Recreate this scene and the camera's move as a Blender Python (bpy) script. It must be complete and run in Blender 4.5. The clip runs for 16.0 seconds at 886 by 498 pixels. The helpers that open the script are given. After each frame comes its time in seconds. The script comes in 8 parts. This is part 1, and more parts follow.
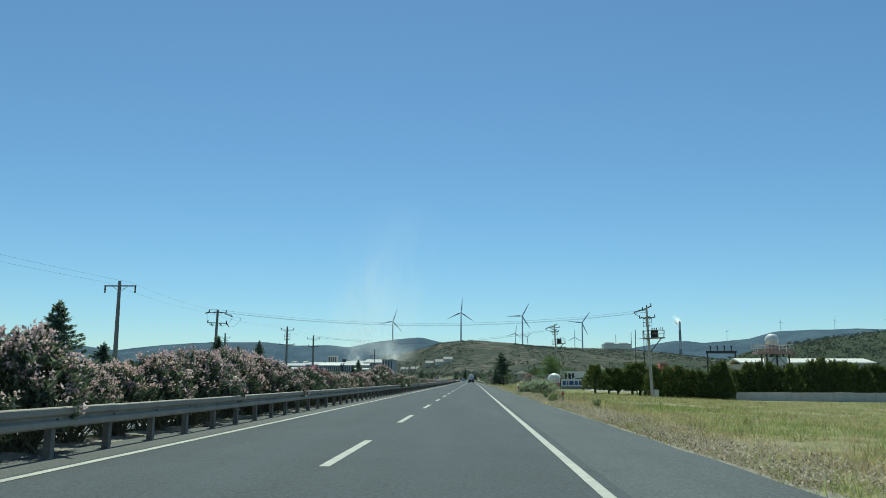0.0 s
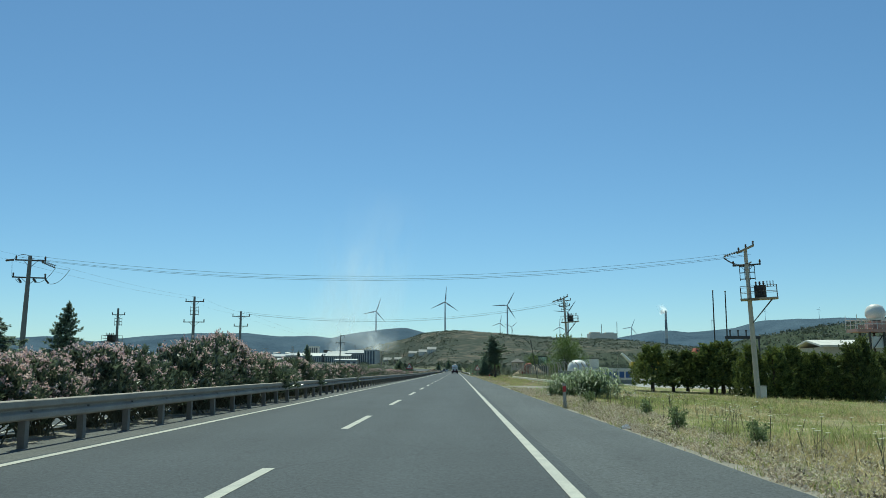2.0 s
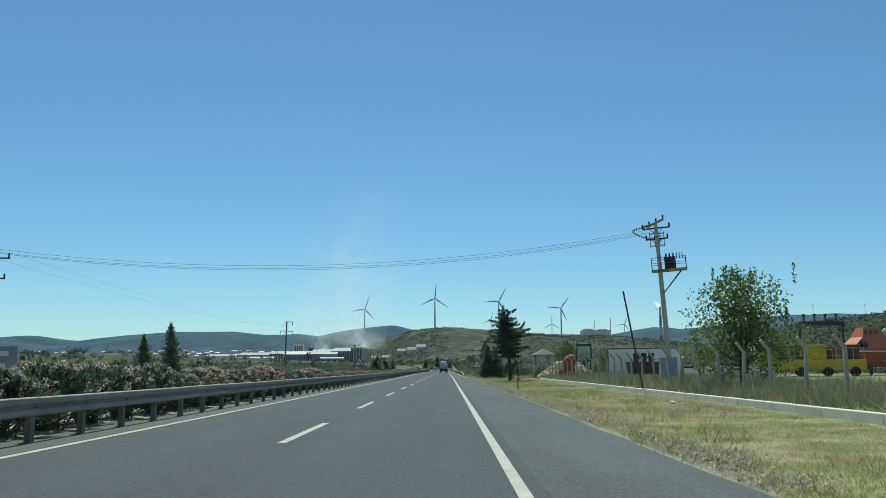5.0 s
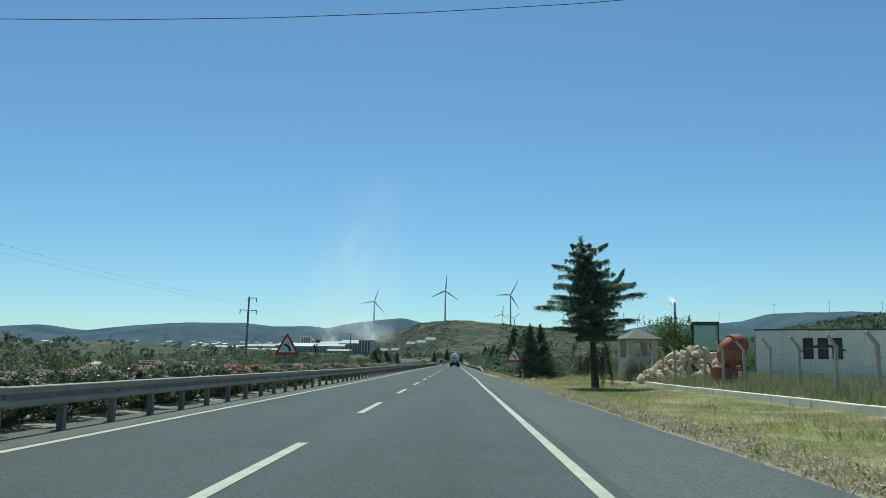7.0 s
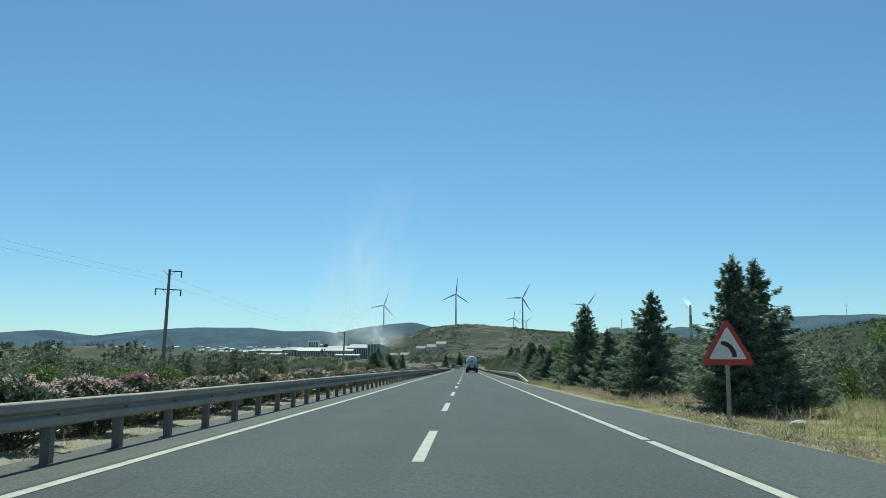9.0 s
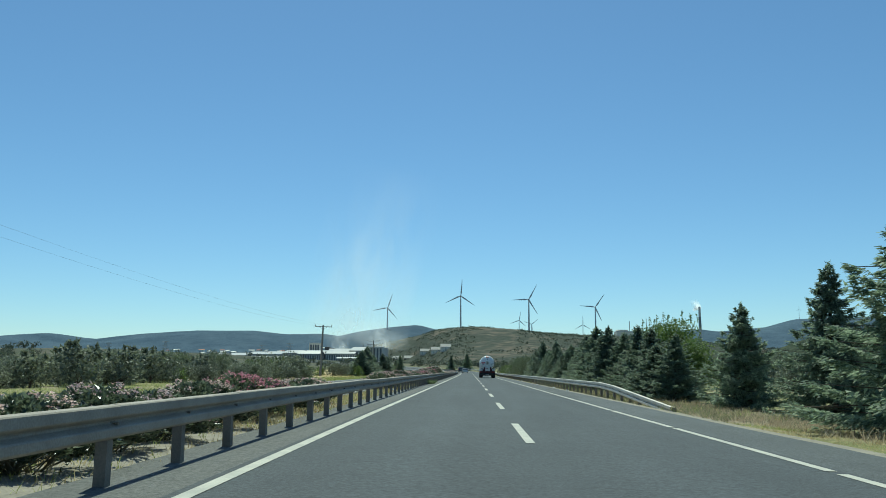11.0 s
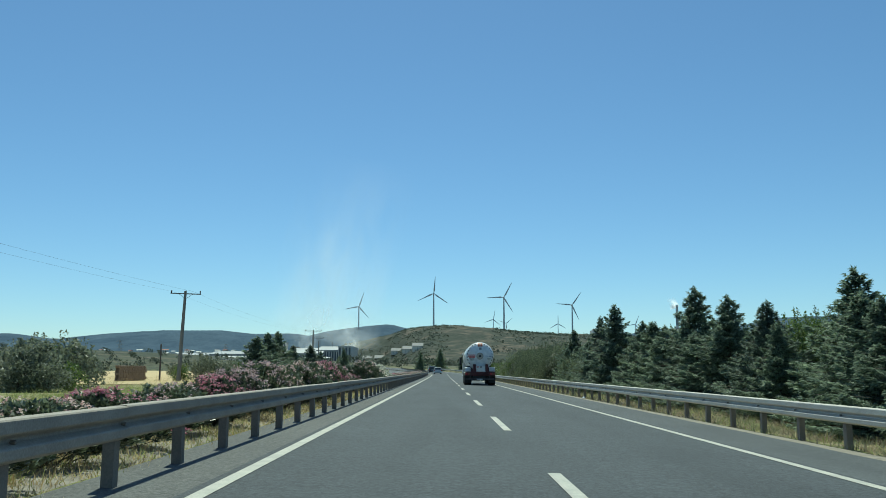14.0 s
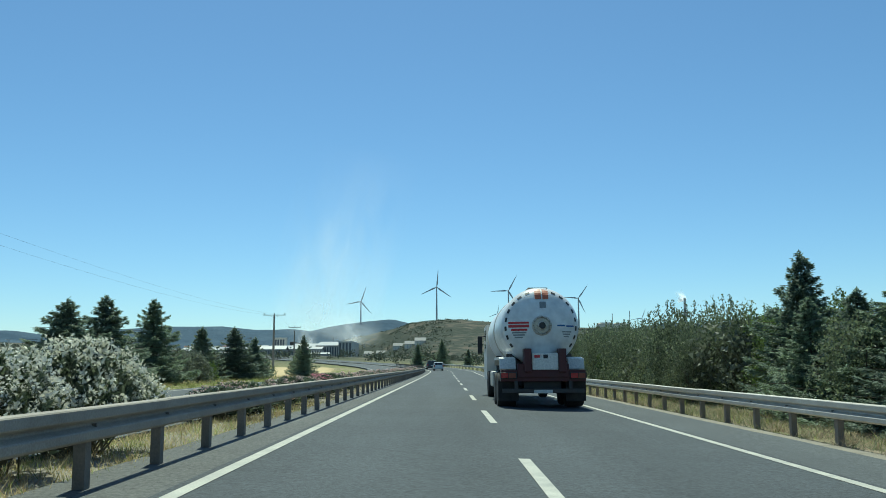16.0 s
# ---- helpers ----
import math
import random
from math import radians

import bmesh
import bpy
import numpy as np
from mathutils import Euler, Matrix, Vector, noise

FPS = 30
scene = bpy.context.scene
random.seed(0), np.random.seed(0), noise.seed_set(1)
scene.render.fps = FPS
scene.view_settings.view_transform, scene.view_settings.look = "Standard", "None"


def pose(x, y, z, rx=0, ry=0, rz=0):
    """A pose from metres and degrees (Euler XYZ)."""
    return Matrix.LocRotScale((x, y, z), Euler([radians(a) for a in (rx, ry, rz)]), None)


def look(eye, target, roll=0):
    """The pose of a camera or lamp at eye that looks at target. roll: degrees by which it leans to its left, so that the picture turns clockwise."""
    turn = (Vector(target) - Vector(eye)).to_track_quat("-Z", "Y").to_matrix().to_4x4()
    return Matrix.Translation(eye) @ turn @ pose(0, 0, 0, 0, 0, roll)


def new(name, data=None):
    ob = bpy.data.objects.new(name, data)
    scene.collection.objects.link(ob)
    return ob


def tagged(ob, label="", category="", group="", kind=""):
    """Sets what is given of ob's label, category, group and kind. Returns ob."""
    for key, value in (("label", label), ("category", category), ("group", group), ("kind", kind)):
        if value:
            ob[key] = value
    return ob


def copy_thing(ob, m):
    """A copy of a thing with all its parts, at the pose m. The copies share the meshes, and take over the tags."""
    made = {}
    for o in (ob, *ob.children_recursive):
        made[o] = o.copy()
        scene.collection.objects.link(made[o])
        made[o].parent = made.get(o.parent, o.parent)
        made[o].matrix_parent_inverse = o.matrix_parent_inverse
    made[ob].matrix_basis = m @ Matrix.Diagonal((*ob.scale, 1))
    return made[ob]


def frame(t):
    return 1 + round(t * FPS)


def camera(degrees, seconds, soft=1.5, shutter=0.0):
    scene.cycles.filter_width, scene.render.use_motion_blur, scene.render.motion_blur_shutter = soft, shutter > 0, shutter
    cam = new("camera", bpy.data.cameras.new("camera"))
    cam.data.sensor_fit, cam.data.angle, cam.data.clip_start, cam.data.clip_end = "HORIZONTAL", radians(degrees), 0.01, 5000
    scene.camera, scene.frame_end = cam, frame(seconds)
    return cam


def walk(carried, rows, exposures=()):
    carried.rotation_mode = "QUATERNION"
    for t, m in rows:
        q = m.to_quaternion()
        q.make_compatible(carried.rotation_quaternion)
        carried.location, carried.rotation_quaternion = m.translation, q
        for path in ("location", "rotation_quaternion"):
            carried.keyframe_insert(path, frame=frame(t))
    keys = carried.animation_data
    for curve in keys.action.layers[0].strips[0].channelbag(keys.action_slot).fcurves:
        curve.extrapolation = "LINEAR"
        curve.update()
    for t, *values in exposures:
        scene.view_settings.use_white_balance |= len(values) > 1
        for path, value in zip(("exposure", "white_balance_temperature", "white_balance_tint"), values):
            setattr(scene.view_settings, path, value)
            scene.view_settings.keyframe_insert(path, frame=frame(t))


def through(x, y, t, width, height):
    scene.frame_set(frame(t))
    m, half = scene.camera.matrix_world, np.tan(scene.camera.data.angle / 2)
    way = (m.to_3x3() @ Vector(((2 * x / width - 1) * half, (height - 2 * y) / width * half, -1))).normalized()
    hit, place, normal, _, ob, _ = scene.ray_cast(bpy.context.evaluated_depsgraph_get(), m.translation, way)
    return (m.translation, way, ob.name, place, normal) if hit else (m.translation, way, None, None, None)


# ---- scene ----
cam = camera(55.6, 16.0, 0.65)
PATH = [
    (0, (2.006, 0.000, 1.168), (1.657, 9.875, 2.706), 0.26),
    (0.5, (2.043, 10.428, 1.173), (1.727, 20.307, 2.693), 0.35),
    (1, (2.095, 20.803, 1.167), (1.833, 30.688, 2.657), 0.37),
    (1.5, (2.170, 31.269, 1.178), (1.956, 41.160, 2.639), 0.29),
    (2, (2.264, 41.724, 1.171), (2.102, 51.620, 2.601), 0.04),
    (2.5, (2.393, 52.159, 1.167), (2.278, 62.059, 2.573), -0.14),
    (3, (2.554, 62.637, 1.171), (2.481, 72.538, 2.570), -0.24),
    (3.5, (2.693, 73.132, 1.184), (2.654, 83.035, 2.580), -0.34),
    (6, (2.572, 125.356, 1.148), (2.489, 135.255, 2.564), 0.02),
    (6.5, (2.342, 136.036, 1.122), (2.219, 145.938, 2.511), 0.28),
    (7, (2.119, 146.805, 1.118), (1.944, 156.713, 2.456), 0.47),
    (7.5, (1.810, 157.700, 1.116), (1.604, 167.609, 2.449), 0.36),
    (8, (1.491, 168.640, 1.097), (1.247, 178.549, 2.415), 0.34),
    (8.5, (1.086, 179.652, 1.116), (0.822, 189.558, 2.457), 0.31),
    (9, (0.579, 190.721, 1.130), (0.284, 200.619, 2.522), 0.32),
    (9.5, (0.154, 201.675, 1.132), (-0.195, 211.564, 2.575), 0.28),
    (12, (-1.419, 257.336, 1.129), (-1.753, 267.228, 2.550), 0.30),
    (12.5, (-1.457, 268.672, 1.123), (-1.676, 278.568, 2.544), 0.35),
    (13, (-1.429, 279.980, 1.134), (-1.567, 289.875, 2.570), 0.20),
    (13.5, (-1.440, 291.335, 1.145), (-1.508, 301.229, 2.592), 0.14),
    (14, (-1.425, 302.727, 1.156), (-1.453, 312.624, 2.589), 0.12),
    (14.5, (-1.408, 314.169, 1.170), (-1.443, 324.071, 2.568), 0.17),
    (15, (-1.409, 325.617, 1.163), (-1.447, 335.524, 2.526), 0.12),
    (15.5, (-1.365, 337.160, 1.172), (-1.412, 347.069, 2.519), 0.01),
    (16, (-1.278, 348.807, 1.190), (-1.342, 358.711, 2.570), -0.16),
]
walk(cam, [(t, look(eye, target, roll)) for t, eye, target, roll in PATH], [(0.0, -0.19, 5850, -15), (4.0, -0.19, 5850, -15), (6.0, -0.23, 5850, -15), (6.5, -0.16, 5850, -15), (7.0, -0.17, 5850, -15), (8.0, -0.09, 5850, -15), (12.5, -0.15, 5850, -15), (14.5, -0.12, 5850, -15), (15.5, -0.01, 5850, -15), (16.0, -0.01, 5850, -15)])

# ---- light: clear midday sun from the south, blue sky ----
world = bpy.data.worlds.new("sky")
scene.world = world
world.use_nodes = True
wn = world.node_tree.nodes
sky = wn.new("ShaderNodeTexSky")
sky.sky_type = "NISHITA"
sky.sun_disc = False
SUN = Vector((-0.06, 0.50, 0.864)).normalized()
sky.sun_elevation = math.asin(SUN.z)
sky.sun_rotation = math.atan2(SUN.x, SUN.y)
sky.altitude = 1000
sky.air_density = 1.0
sky.dust_density = 0.5
sky.ozone_density = 5.6
wn["Background"].inputs["Strength"].default_value = 0.113
world.node_tree.links.new(sky.outputs["Color"], wn["Background"].inputs["Color"])
sun_data = bpy.data.lights.new("sun", "SUN")
sun_data.energy = 4.9
sun_data.angle = radians(0.53)
sun_data.color = (1.0, 0.92, 0.79)
sun = new("sun", sun_data)
sun.matrix_world = look(SUN * 50, (0, 0, 0))

# ---- materials ----
def ramp(nt, fac, stops):
    n = nt.nodes.new("ShaderNodeValToRGB")
    e = n.color_ramp.elements
    while len(e) < len(stops):
        e.new(0.5)
    for k, (p, c) in zip(e, stops):
        k.position, k.color = p, (*c, 1)
    nt.links.new(fac, n.inputs[0])
    return n.outputs[0]


def coords(nt, space="Object"):
    return nt.nodes.new("ShaderNodeTexCoord").outputs[space]


def world_pos(nt):
    return nt.nodes.new("ShaderNodeNewGeometry").outputs["Position"]


def noise_of(nt, vec, scale, detail=4.0, rough=0.6):
    n = nt.nodes.new("ShaderNodeTexNoise")
    n.inputs["Scale"].default_value = scale
    n.inputs["Detail"].default_value = detail
    n.inputs["Roughness"].default_value = rough
    nt.links.new(vec, n.inputs["Vector"])
    return n.outputs["Fac"]


def mixed(nt, fac, a, b, mode="MIX"):
    n = nt.nodes.new("ShaderNodeMix")
    n.data_type = "RGBA"
    n.blend_type = mode
    for sock, v in ((n.inputs[0], fac), (n.inputs[6], a), (n.inputs[7], b)):
        if isinstance(v, (int, float)):
            sock.default_value = v
        elif isinstance(v, tuple):
            sock.default_value = (*v, 1)
        else:
            nt.links.new(v, sock)
    return n.outputs[2]


def fresh(name, rough=0.7, metal=0.0):
    m = bpy.data.materials.new(name)
    m.use_nodes = True
    b = m.node_tree.nodes["Principled BSDF"]
    b.inputs["Roughness"].default_value = rough
    b.inputs["Metallic"].default_value = metal
    return m, m.node_tree, b


def bump(nt, b, height, strength=0.3, dist=0.02):
    n = nt.nodes.new("ShaderNodeBump")
    n.inputs["Strength"].default_value = strength
    n.inputs["Distance"].default_value = dist
    nt.links.new(height, n.inputs["Height"])
    nt.links.new(n.outputs[0], b.inputs["Normal"])


def stained(name, base, dirt, scale=1.5, rough=0.7, metal=0.0, amount=0.6, grain=40.0, relief=0.15, space="pos"):
    """Paint, metal or concrete with blotches at one scale and grain at another."""
    m, nt, b = fresh(name, rough, metal)
    v = world_pos(nt) if space == "pos" else coords(nt)
    big = noise_of(nt, v, scale, 5)
    fine = noise_of(nt, v, grain, 2)
    c1 = ramp(nt, big, [(0.35, base), (0.75, tuple(base[i] * (1 - amount) + dirt[i] * amount for i in range(3)))])
    c2 = ramp(nt, fine, [(0.3, (0.82, 0.82, 0.82)), (0.7, (1.08, 1.08, 1.08))])
    nt.links.new(mixed(nt, 1.0, c1, c2, "MULTIPLY"), b.inputs["Base Color"])
    bump(nt, b, fine, relief, 0.01)
    return m


def leafy(name, dark, light, rough=0.5, through=0.25, vary=0.5, patchy=0.0):
    """Leaves: each its own tone, a little light passing through."""
    m, nt, b = fresh(name, rough)
    isl = nt.nodes.new("ShaderNodeNewGeometry").outputs["Random Per Island"]
    obj = nt.nodes.new("ShaderNodeObjectInfo").outputs["Random"]
    c = ramp(nt, isl, [(0.0, dark), (0.6, tuple((dark[i] + light[i]) / 2 for i in range(3))), (1.0, light)])
    t = ramp(nt, obj, [(0.0, (1 - vary * 0.4,) * 3), (1.0, (1 + vary * 0.3, 1 + vary * 0.25, 1.0))])
    col = mixed(nt, 1.0, c, t, "MULTIPLY")
    if patchy:  # withered and lush patches
        n = noise_of(nt, world_pos(nt), 0.9, 4, 0.65)
        col = mixed(nt, 1.0, col, ramp(nt, n, [(0.36, (1 - patchy * 0.6, 1 - patchy * 0.75, 1 - patchy * 0.8)), (0.5, (1, 1, 1)), (0.64, (1 + patchy * 0.35, 1 + patchy * 0.3, 1 + patchy * 0.2))]), "MULTIPLY")
    nt.links.new(col, b.inputs["Base Color"])
    tr = nt.nodes.new("ShaderNodeBsdfTranslucent")
    nt.links.new(col, tr.inputs["Color"])
    mx = nt.nodes.new("ShaderNodeMixShader")
    mx.inputs[0].default_value = through
    nt.links.new(b.outputs[0], mx.inputs[1])
    nt.links.new(tr.outputs[0], mx.inputs[2])
    nt.links.new(mx.outputs[0], nt.nodes["Material Output"].inputs["Surface"])
    return m


def asphalt_material(name, tone):
    m, nt, b = fresh(name, 0.85)
    b.inputs["Specular IOR Level"].default_value = 0.42
    p = world_pos(nt)
    stretch = nt.nodes.new("ShaderNodeMapping")
    stretch.inputs["Scale"].default_value = (1.0, 0.06, 1.0)
    nt.links.new(p, stretch.inputs["Vector"])
    tracks = noise_of(nt, stretch.outputs[0], 0.8, 4, 0.55)
    patch = noise_of(nt, p, 0.35, 5, 0.6)
    grit = noise_of(nt, p, 20.0, 6, 0.95)
    coarse = noise_of(nt, p, 7.0, 3, 0.8)
    c = ramp(nt, tracks, [(0.3, tuple(t * 0.84 for t in tone)), (0.72, tuple(t * 1.16 for t in tone))])
    c = mixed(nt, 1.0, c, ramp(nt, patch, [(0.3, (0.9, 0.9, 0.9)), (0.7, (1.1, 1.1, 1.09))]), "MULTIPLY")
    c = mixed(nt, 1.0, c, ramp(nt, grit, [(0.38, (0.35, 0.35, 0.35)), (0.62, (1.65, 1.65, 1.65))]), "MULTIPLY")
    c = mixed(nt, 1.0, c, ramp(nt, coarse, [(0.36, (0.92, 0.92, 0.92)), (0.64, (1.08, 1.08, 1.08))]), "MULTIPLY")
    # hairline cracks
    vo = nt.nodes.new("ShaderNodeTexVoronoi")
    vo.feature = "DISTANCE_TO_EDGE"
    vo.inputs["Scale"].default_value = 0.22
    wob = nt.nodes.new("ShaderNodeVectorMath")
    wob.operation = "ADD"
    nz = nt.nodes.new("ShaderNodeTexNoise")
    nz.inputs["Scale"].default_value = 0.9
    nt.links.new(p, nz.inputs["Vector"])
    nt.links.new(nz.outputs["Color"], wob.inputs[0])
    nt.links.new(p, wob.inputs[1])
    nt.links.new(wob.outputs[0], vo.inputs["Vector"])
    crack = ramp(nt, vo.outputs["Distance"], [(0.0, (0.62, 0.62, 0.62)), (0.006, (1, 1, 1))])
    c = mixed(nt, 0.55, c, mixed(nt, 1.0, c, crack, "MULTIPLY"))
    nt.links.new(c, b.inputs["Base Color"])
    bump(nt, b, grit, 0.5, 0.006)
    return m


def ground_material():
    """Dry grass, green grass, bare dirt, scrub hills and far haze-tinted mountains, one sheet."""
    m, nt, b = fresh("ground_earth", 1.0)
    b.inputs["Specular IOR Level"].default_value = 0.05
    p = world_pos(nt)
    sep = nt.nodes.new("ShaderNodeSeparateXYZ")
    nt.links.new(p, sep.inputs[0])
    n_big = noise_of(nt, p, 0.06, 5, 0.6)
    n_mid = noise_of(nt, p, 0.6, 5, 0.65)
    n_fine = noise_of(nt, p, 9.0, 4, 0.75)
    dirt = ramp(nt, n_fine, [(0.3, (0.22, 0.18, 0.125)), (0.7, (0.44, 0.37, 0.27))])
    straw = ramp(nt, n_fine, [(0.3, (0.28, 0.235, 0.14)), (0.7, (0.56, 0.47, 0.30))])
    green = ramp(nt, n_fine, [(0.3, (0.11, 0.13, 0.045)), (0.7, (0.29, 0.30, 0.125))])
    near = mixed(nt, ramp(nt, n_mid, [(0.36, (0, 0, 0)), (0.56, (1, 1, 1))]), straw, green)
    near = mixed(nt, ramp(nt, n_big, [(0.50, (0, 0, 0)), (0.68, (1, 1, 1))]), near, dirt)
    # scrub on the hills: tan earth with dark bushes
    vo = nt.nodes.new("ShaderNodeTexVoronoi")
    vo.inputs["Scale"].default_value = 0.05
    nt.links.new(p, vo.inputs["Vector"])
    hn = noise_of(nt, p, 0.008, 8, 0.72)
    hf = noise_of(nt, p, 0.09, 5, 0.75)
    earth = ramp(nt, hf, [(0.3, (0.125, 0.105, 0.085)), (0.7, (0.24, 0.20, 0.155))])
    bush = ramp(nt, hf, [(0.3, (0.045, 0.056, 0.045)), (0.7, (0.105, 0.112, 0.09))])
    add = nt.nodes.new("ShaderNodeMath")
    add.operation = "MULTIPLY_ADD"
    nt.links.new(vo.outputs["Distance"], add.inputs[0])
    add.inputs[1].default_value = 0.30
    nt.links.new(hn, add.inputs[2])
    scrub = mixed(nt, ramp(nt, add.outputs[0], [(0.65, (0, 0, 0)), (0.83, (1, 1, 1))]), bush, earth)
    green_side = nt.nodes.new("ShaderNodeMapRange")
    nt.links.new(sep.outputs["X"], green_side.inputs["Value"])
    green_side.inputs["From Min"].default_value = 170
    green_side.inputs["From Max"].default_value = 280
    thicket = ramp(nt, hf, [(0.3, (0.03, 0.042, 0.028)), (0.7, (0.085, 0.098, 0.062))])
    near_side = nt.nodes.new("ShaderNodeMapRange")
    nt.links.new(sep.outputs["Y"], near_side.inputs["Value"])
    near_side.inputs["From Min"].default_value = 1900
    near_side.inputs["From Max"].default_value = 1500
    both = nt.nodes.new("ShaderNodeMath")
    both.operation = "MULTIPLY"
    nt.links.new(green_side.outputs[0], both.inputs[0])
    nt.links.new(near_side.outputs[0], both.inputs[1])

    # far wooded ridges: blue distance haze is put into their base colour
    hazed_forest = ramp(nt, hf, [(0.3, (0.070, 0.108, 0.148)), (0.7, (0.105, 0.15, 0.20))])
    rng = nt.nodes.new("ShaderNodeMapRange")
    nt.links.new(sep.outputs["Y"], rng.inputs["Value"])
    rng.inputs["From Min"].default_value = 520
    rng.inputs["From Max"].default_value = 800
    side = nt.nodes.new("ShaderNodeMath")
    side.operation = "ABSOLUTE"
    nt.links.new(sep.outputs["X"], side.inputs[0])
    rng3 = nt.nodes.new("ShaderNodeMapRange")
    nt.links.new(side.outputs[0], rng3.inputs["Value"])
    rng3.inputs["From Min"].default_value = 40
    rng3.inputs["From Max"].default_value = 75
    wild = mixed(nt, ramp(nt, n_mid, [(0.46, (0, 0, 0)), (0.66, (1, 1, 1))]), bush, near)
    near = mixed(nt, rng3.outputs[0], near, wild)
    c = mixed(nt, rng.outputs[0], near, scrub)
    c = mixed(nt, both.outputs[0], c, thicket)
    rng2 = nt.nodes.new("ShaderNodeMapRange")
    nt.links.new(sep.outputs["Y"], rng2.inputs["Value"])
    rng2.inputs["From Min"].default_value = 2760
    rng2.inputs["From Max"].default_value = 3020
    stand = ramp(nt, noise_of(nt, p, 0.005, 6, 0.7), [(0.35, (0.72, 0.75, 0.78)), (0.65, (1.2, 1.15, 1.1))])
    c = mixed(nt, rng2.outputs[0], c, mixed(nt, 1.0, hazed_forest, stand, "MULTIPLY"))
    c = mixed(nt, 1.0, c, ramp(nt, noise_of(nt, p, 26.0, 4, 0.8), [(0.36, (0.62, 0.62, 0.62)), (0.64, (1.3, 1.3, 1.3))]), "MULTIPLY")
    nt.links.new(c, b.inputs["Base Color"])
    bump(nt, b, n_fine, 0.7, 0.06)
    return m


M_ASPHALT = asphalt_material("asphalt", (0.057, 0.064, 0.070))
M_SHOULDER = asphalt_material("shoulder_asphalt", (0.080, 0.086, 0.088))
M_DUSTY = asphalt_material("dusty_asphalt", (0.105, 0.105, 0.098))
M_GROUND = ground_material()
M_GRAVEL = stained("gravel", (0.33, 0.295, 0.235), (0.17, 0.15, 0.115), 3.0, 0.95, 0, 0.7, 30.0, 0.8)
M_PANEL = stained("weathered_white_panel", (0.86, 0.83, 0.77), (0.66, 0.63, 0.57), 0.6, 0.6, 0, 0.6, 12.0, 0.05)
M_BIN = stained("dull_bin_steel", (0.17, 0.19, 0.19), (0.11, 0.11, 0.10), 1.5, 0.55, 0.0, 0.6, 30.0, 0.1)
M_STEELBLUE = stained("blue_grey_enamel", (0.40, 0.44, 0.47), (0.30, 0.32, 0.33), 1.2, 0.5, 0, 0.5, 30.0, 0.05)
M_WALLSTONE = stained("brown_wall_stone", (0.25, 0.19, 0.135), (0.13, 0.10, 0.075), 2.2, 0.95, 0, 0.7, 18.0, 0.5)
M_SOIL = stained("field_soil", (0.40, 0.34, 0.23), (0.22, 0.21, 0.10), 1.6, 0.95, 0, 0.7, 30.0, 0.6)
M_YARDPAVE = stained("yard_concrete", (0.40, 0.39, 0.37), (0.28, 0.27, 0.25), 0.5, 0.9, 0, 0.6, 20.0, 0.2)
M_SAND = stained("sand", (0.58, 0.50, 0.36), (0.36, 0.31, 0.20), 1.4, 0.95, 0, 0.7, 30.0, 0.6)
M_PAINT = stained("road_paint", (0.55, 0.525, 0.44), (0.22, 0.22, 0.21), 2.5, 0.7, 0, 0.55, 45.0, 0.3)
M_GALV = stained("galvanised_steel", (0.64, 0.59, 0.51), (0.42, 0.385, 0.325), 1.2, 0.5, 0.35, 0.6, 60.0, 0.1)
M_GALV_DULL = stained("weathered_steel", (0.41, 0.36, 0.295), (0.23, 0.20, 0.16), 1.5, 0.65, 0.0, 0.6, 50.0, 0.1)
for _m in (M_GALV, M_GALV_DULL):
    _m.node_tree.nodes["Principled BSDF"].inputs["Specular IOR Level"].default_value = 0.2
M_POSTSTEEL = stained("dusty_post_steel", (0.25, 0.22, 0.18), (0.13, 0.11, 0.09), 2.0, 0.75, 0.0, 0.6, 50.0, 0.1)
M_CONCRETE = stained("concrete", (0.56, 0.51, 0.43), (0.32, 0.28, 0.22), 1.6, 0.9, 0, 0.6, 25.0, 0.3)
M_KERB = stained("whitewashed_kerb", (0.84, 0.76, 0.63), (0.56, 0.49, 0.38), 1.6, 0.9, 0, 0.5, 25.0, 0.3)
M_FENCEPOST = stained("fence_concrete", (0.50, 0.45, 0.38), (0.28, 0.25, 0.20), 2.0, 0.9, 0, 0.6, 25.0, 0.3)
M_POLE = stained("pole_concrete", (0.21, 0.22, 0.225), (0.13, 0.13, 0.13), 0.8, 0.9, 0, 0.6, 25.0, 0.25)
M_DARKMETAL = stained("dark_metal", (0.07, 0.07, 0.07), (0.12, 0.09, 0.07), 3.0, 0.6, 0.3)
M_CERAMIC = stained("brown_ceramic", (0.10, 0.06, 0.045), (0.05, 0.04, 0.03), 5.0, 0.25)
M_WIRE = stained("wire", (0.06, 0.06, 0.06), (0.04, 0.04, 0.04), 3.0, 0.9, 0.0)
M_WHITE = stained("white_paint", (0.84, 0.81, 0.75), (0.56, 0.52, 0.45), 0.8, 0.45, 0, 0.5, 18.0, 0.05)
M_BLADE = stained("turbine_white", (0.62, 0.63, 0.64), (0.52, 0.53, 0.54), 0.02, 0.5, 0, 0.5, 1.0, 0.02)
M_BARK = stained("bark", (0.11, 0.085, 0.065), (0.05, 0.04, 0.03), 4.0, 0.95, 0, 0.7, 30.0, 0.8)
M_STEM = stained("green_stem", (0.17, 0.16, 0.10), (0.08, 0.07, 0.05), 6.0, 0.9)
M_OLE = leafy("oleander_leaf", (0.036, 0.058, 0.033), (0.28, 0.32, 0.21), 0.30, 0.34)
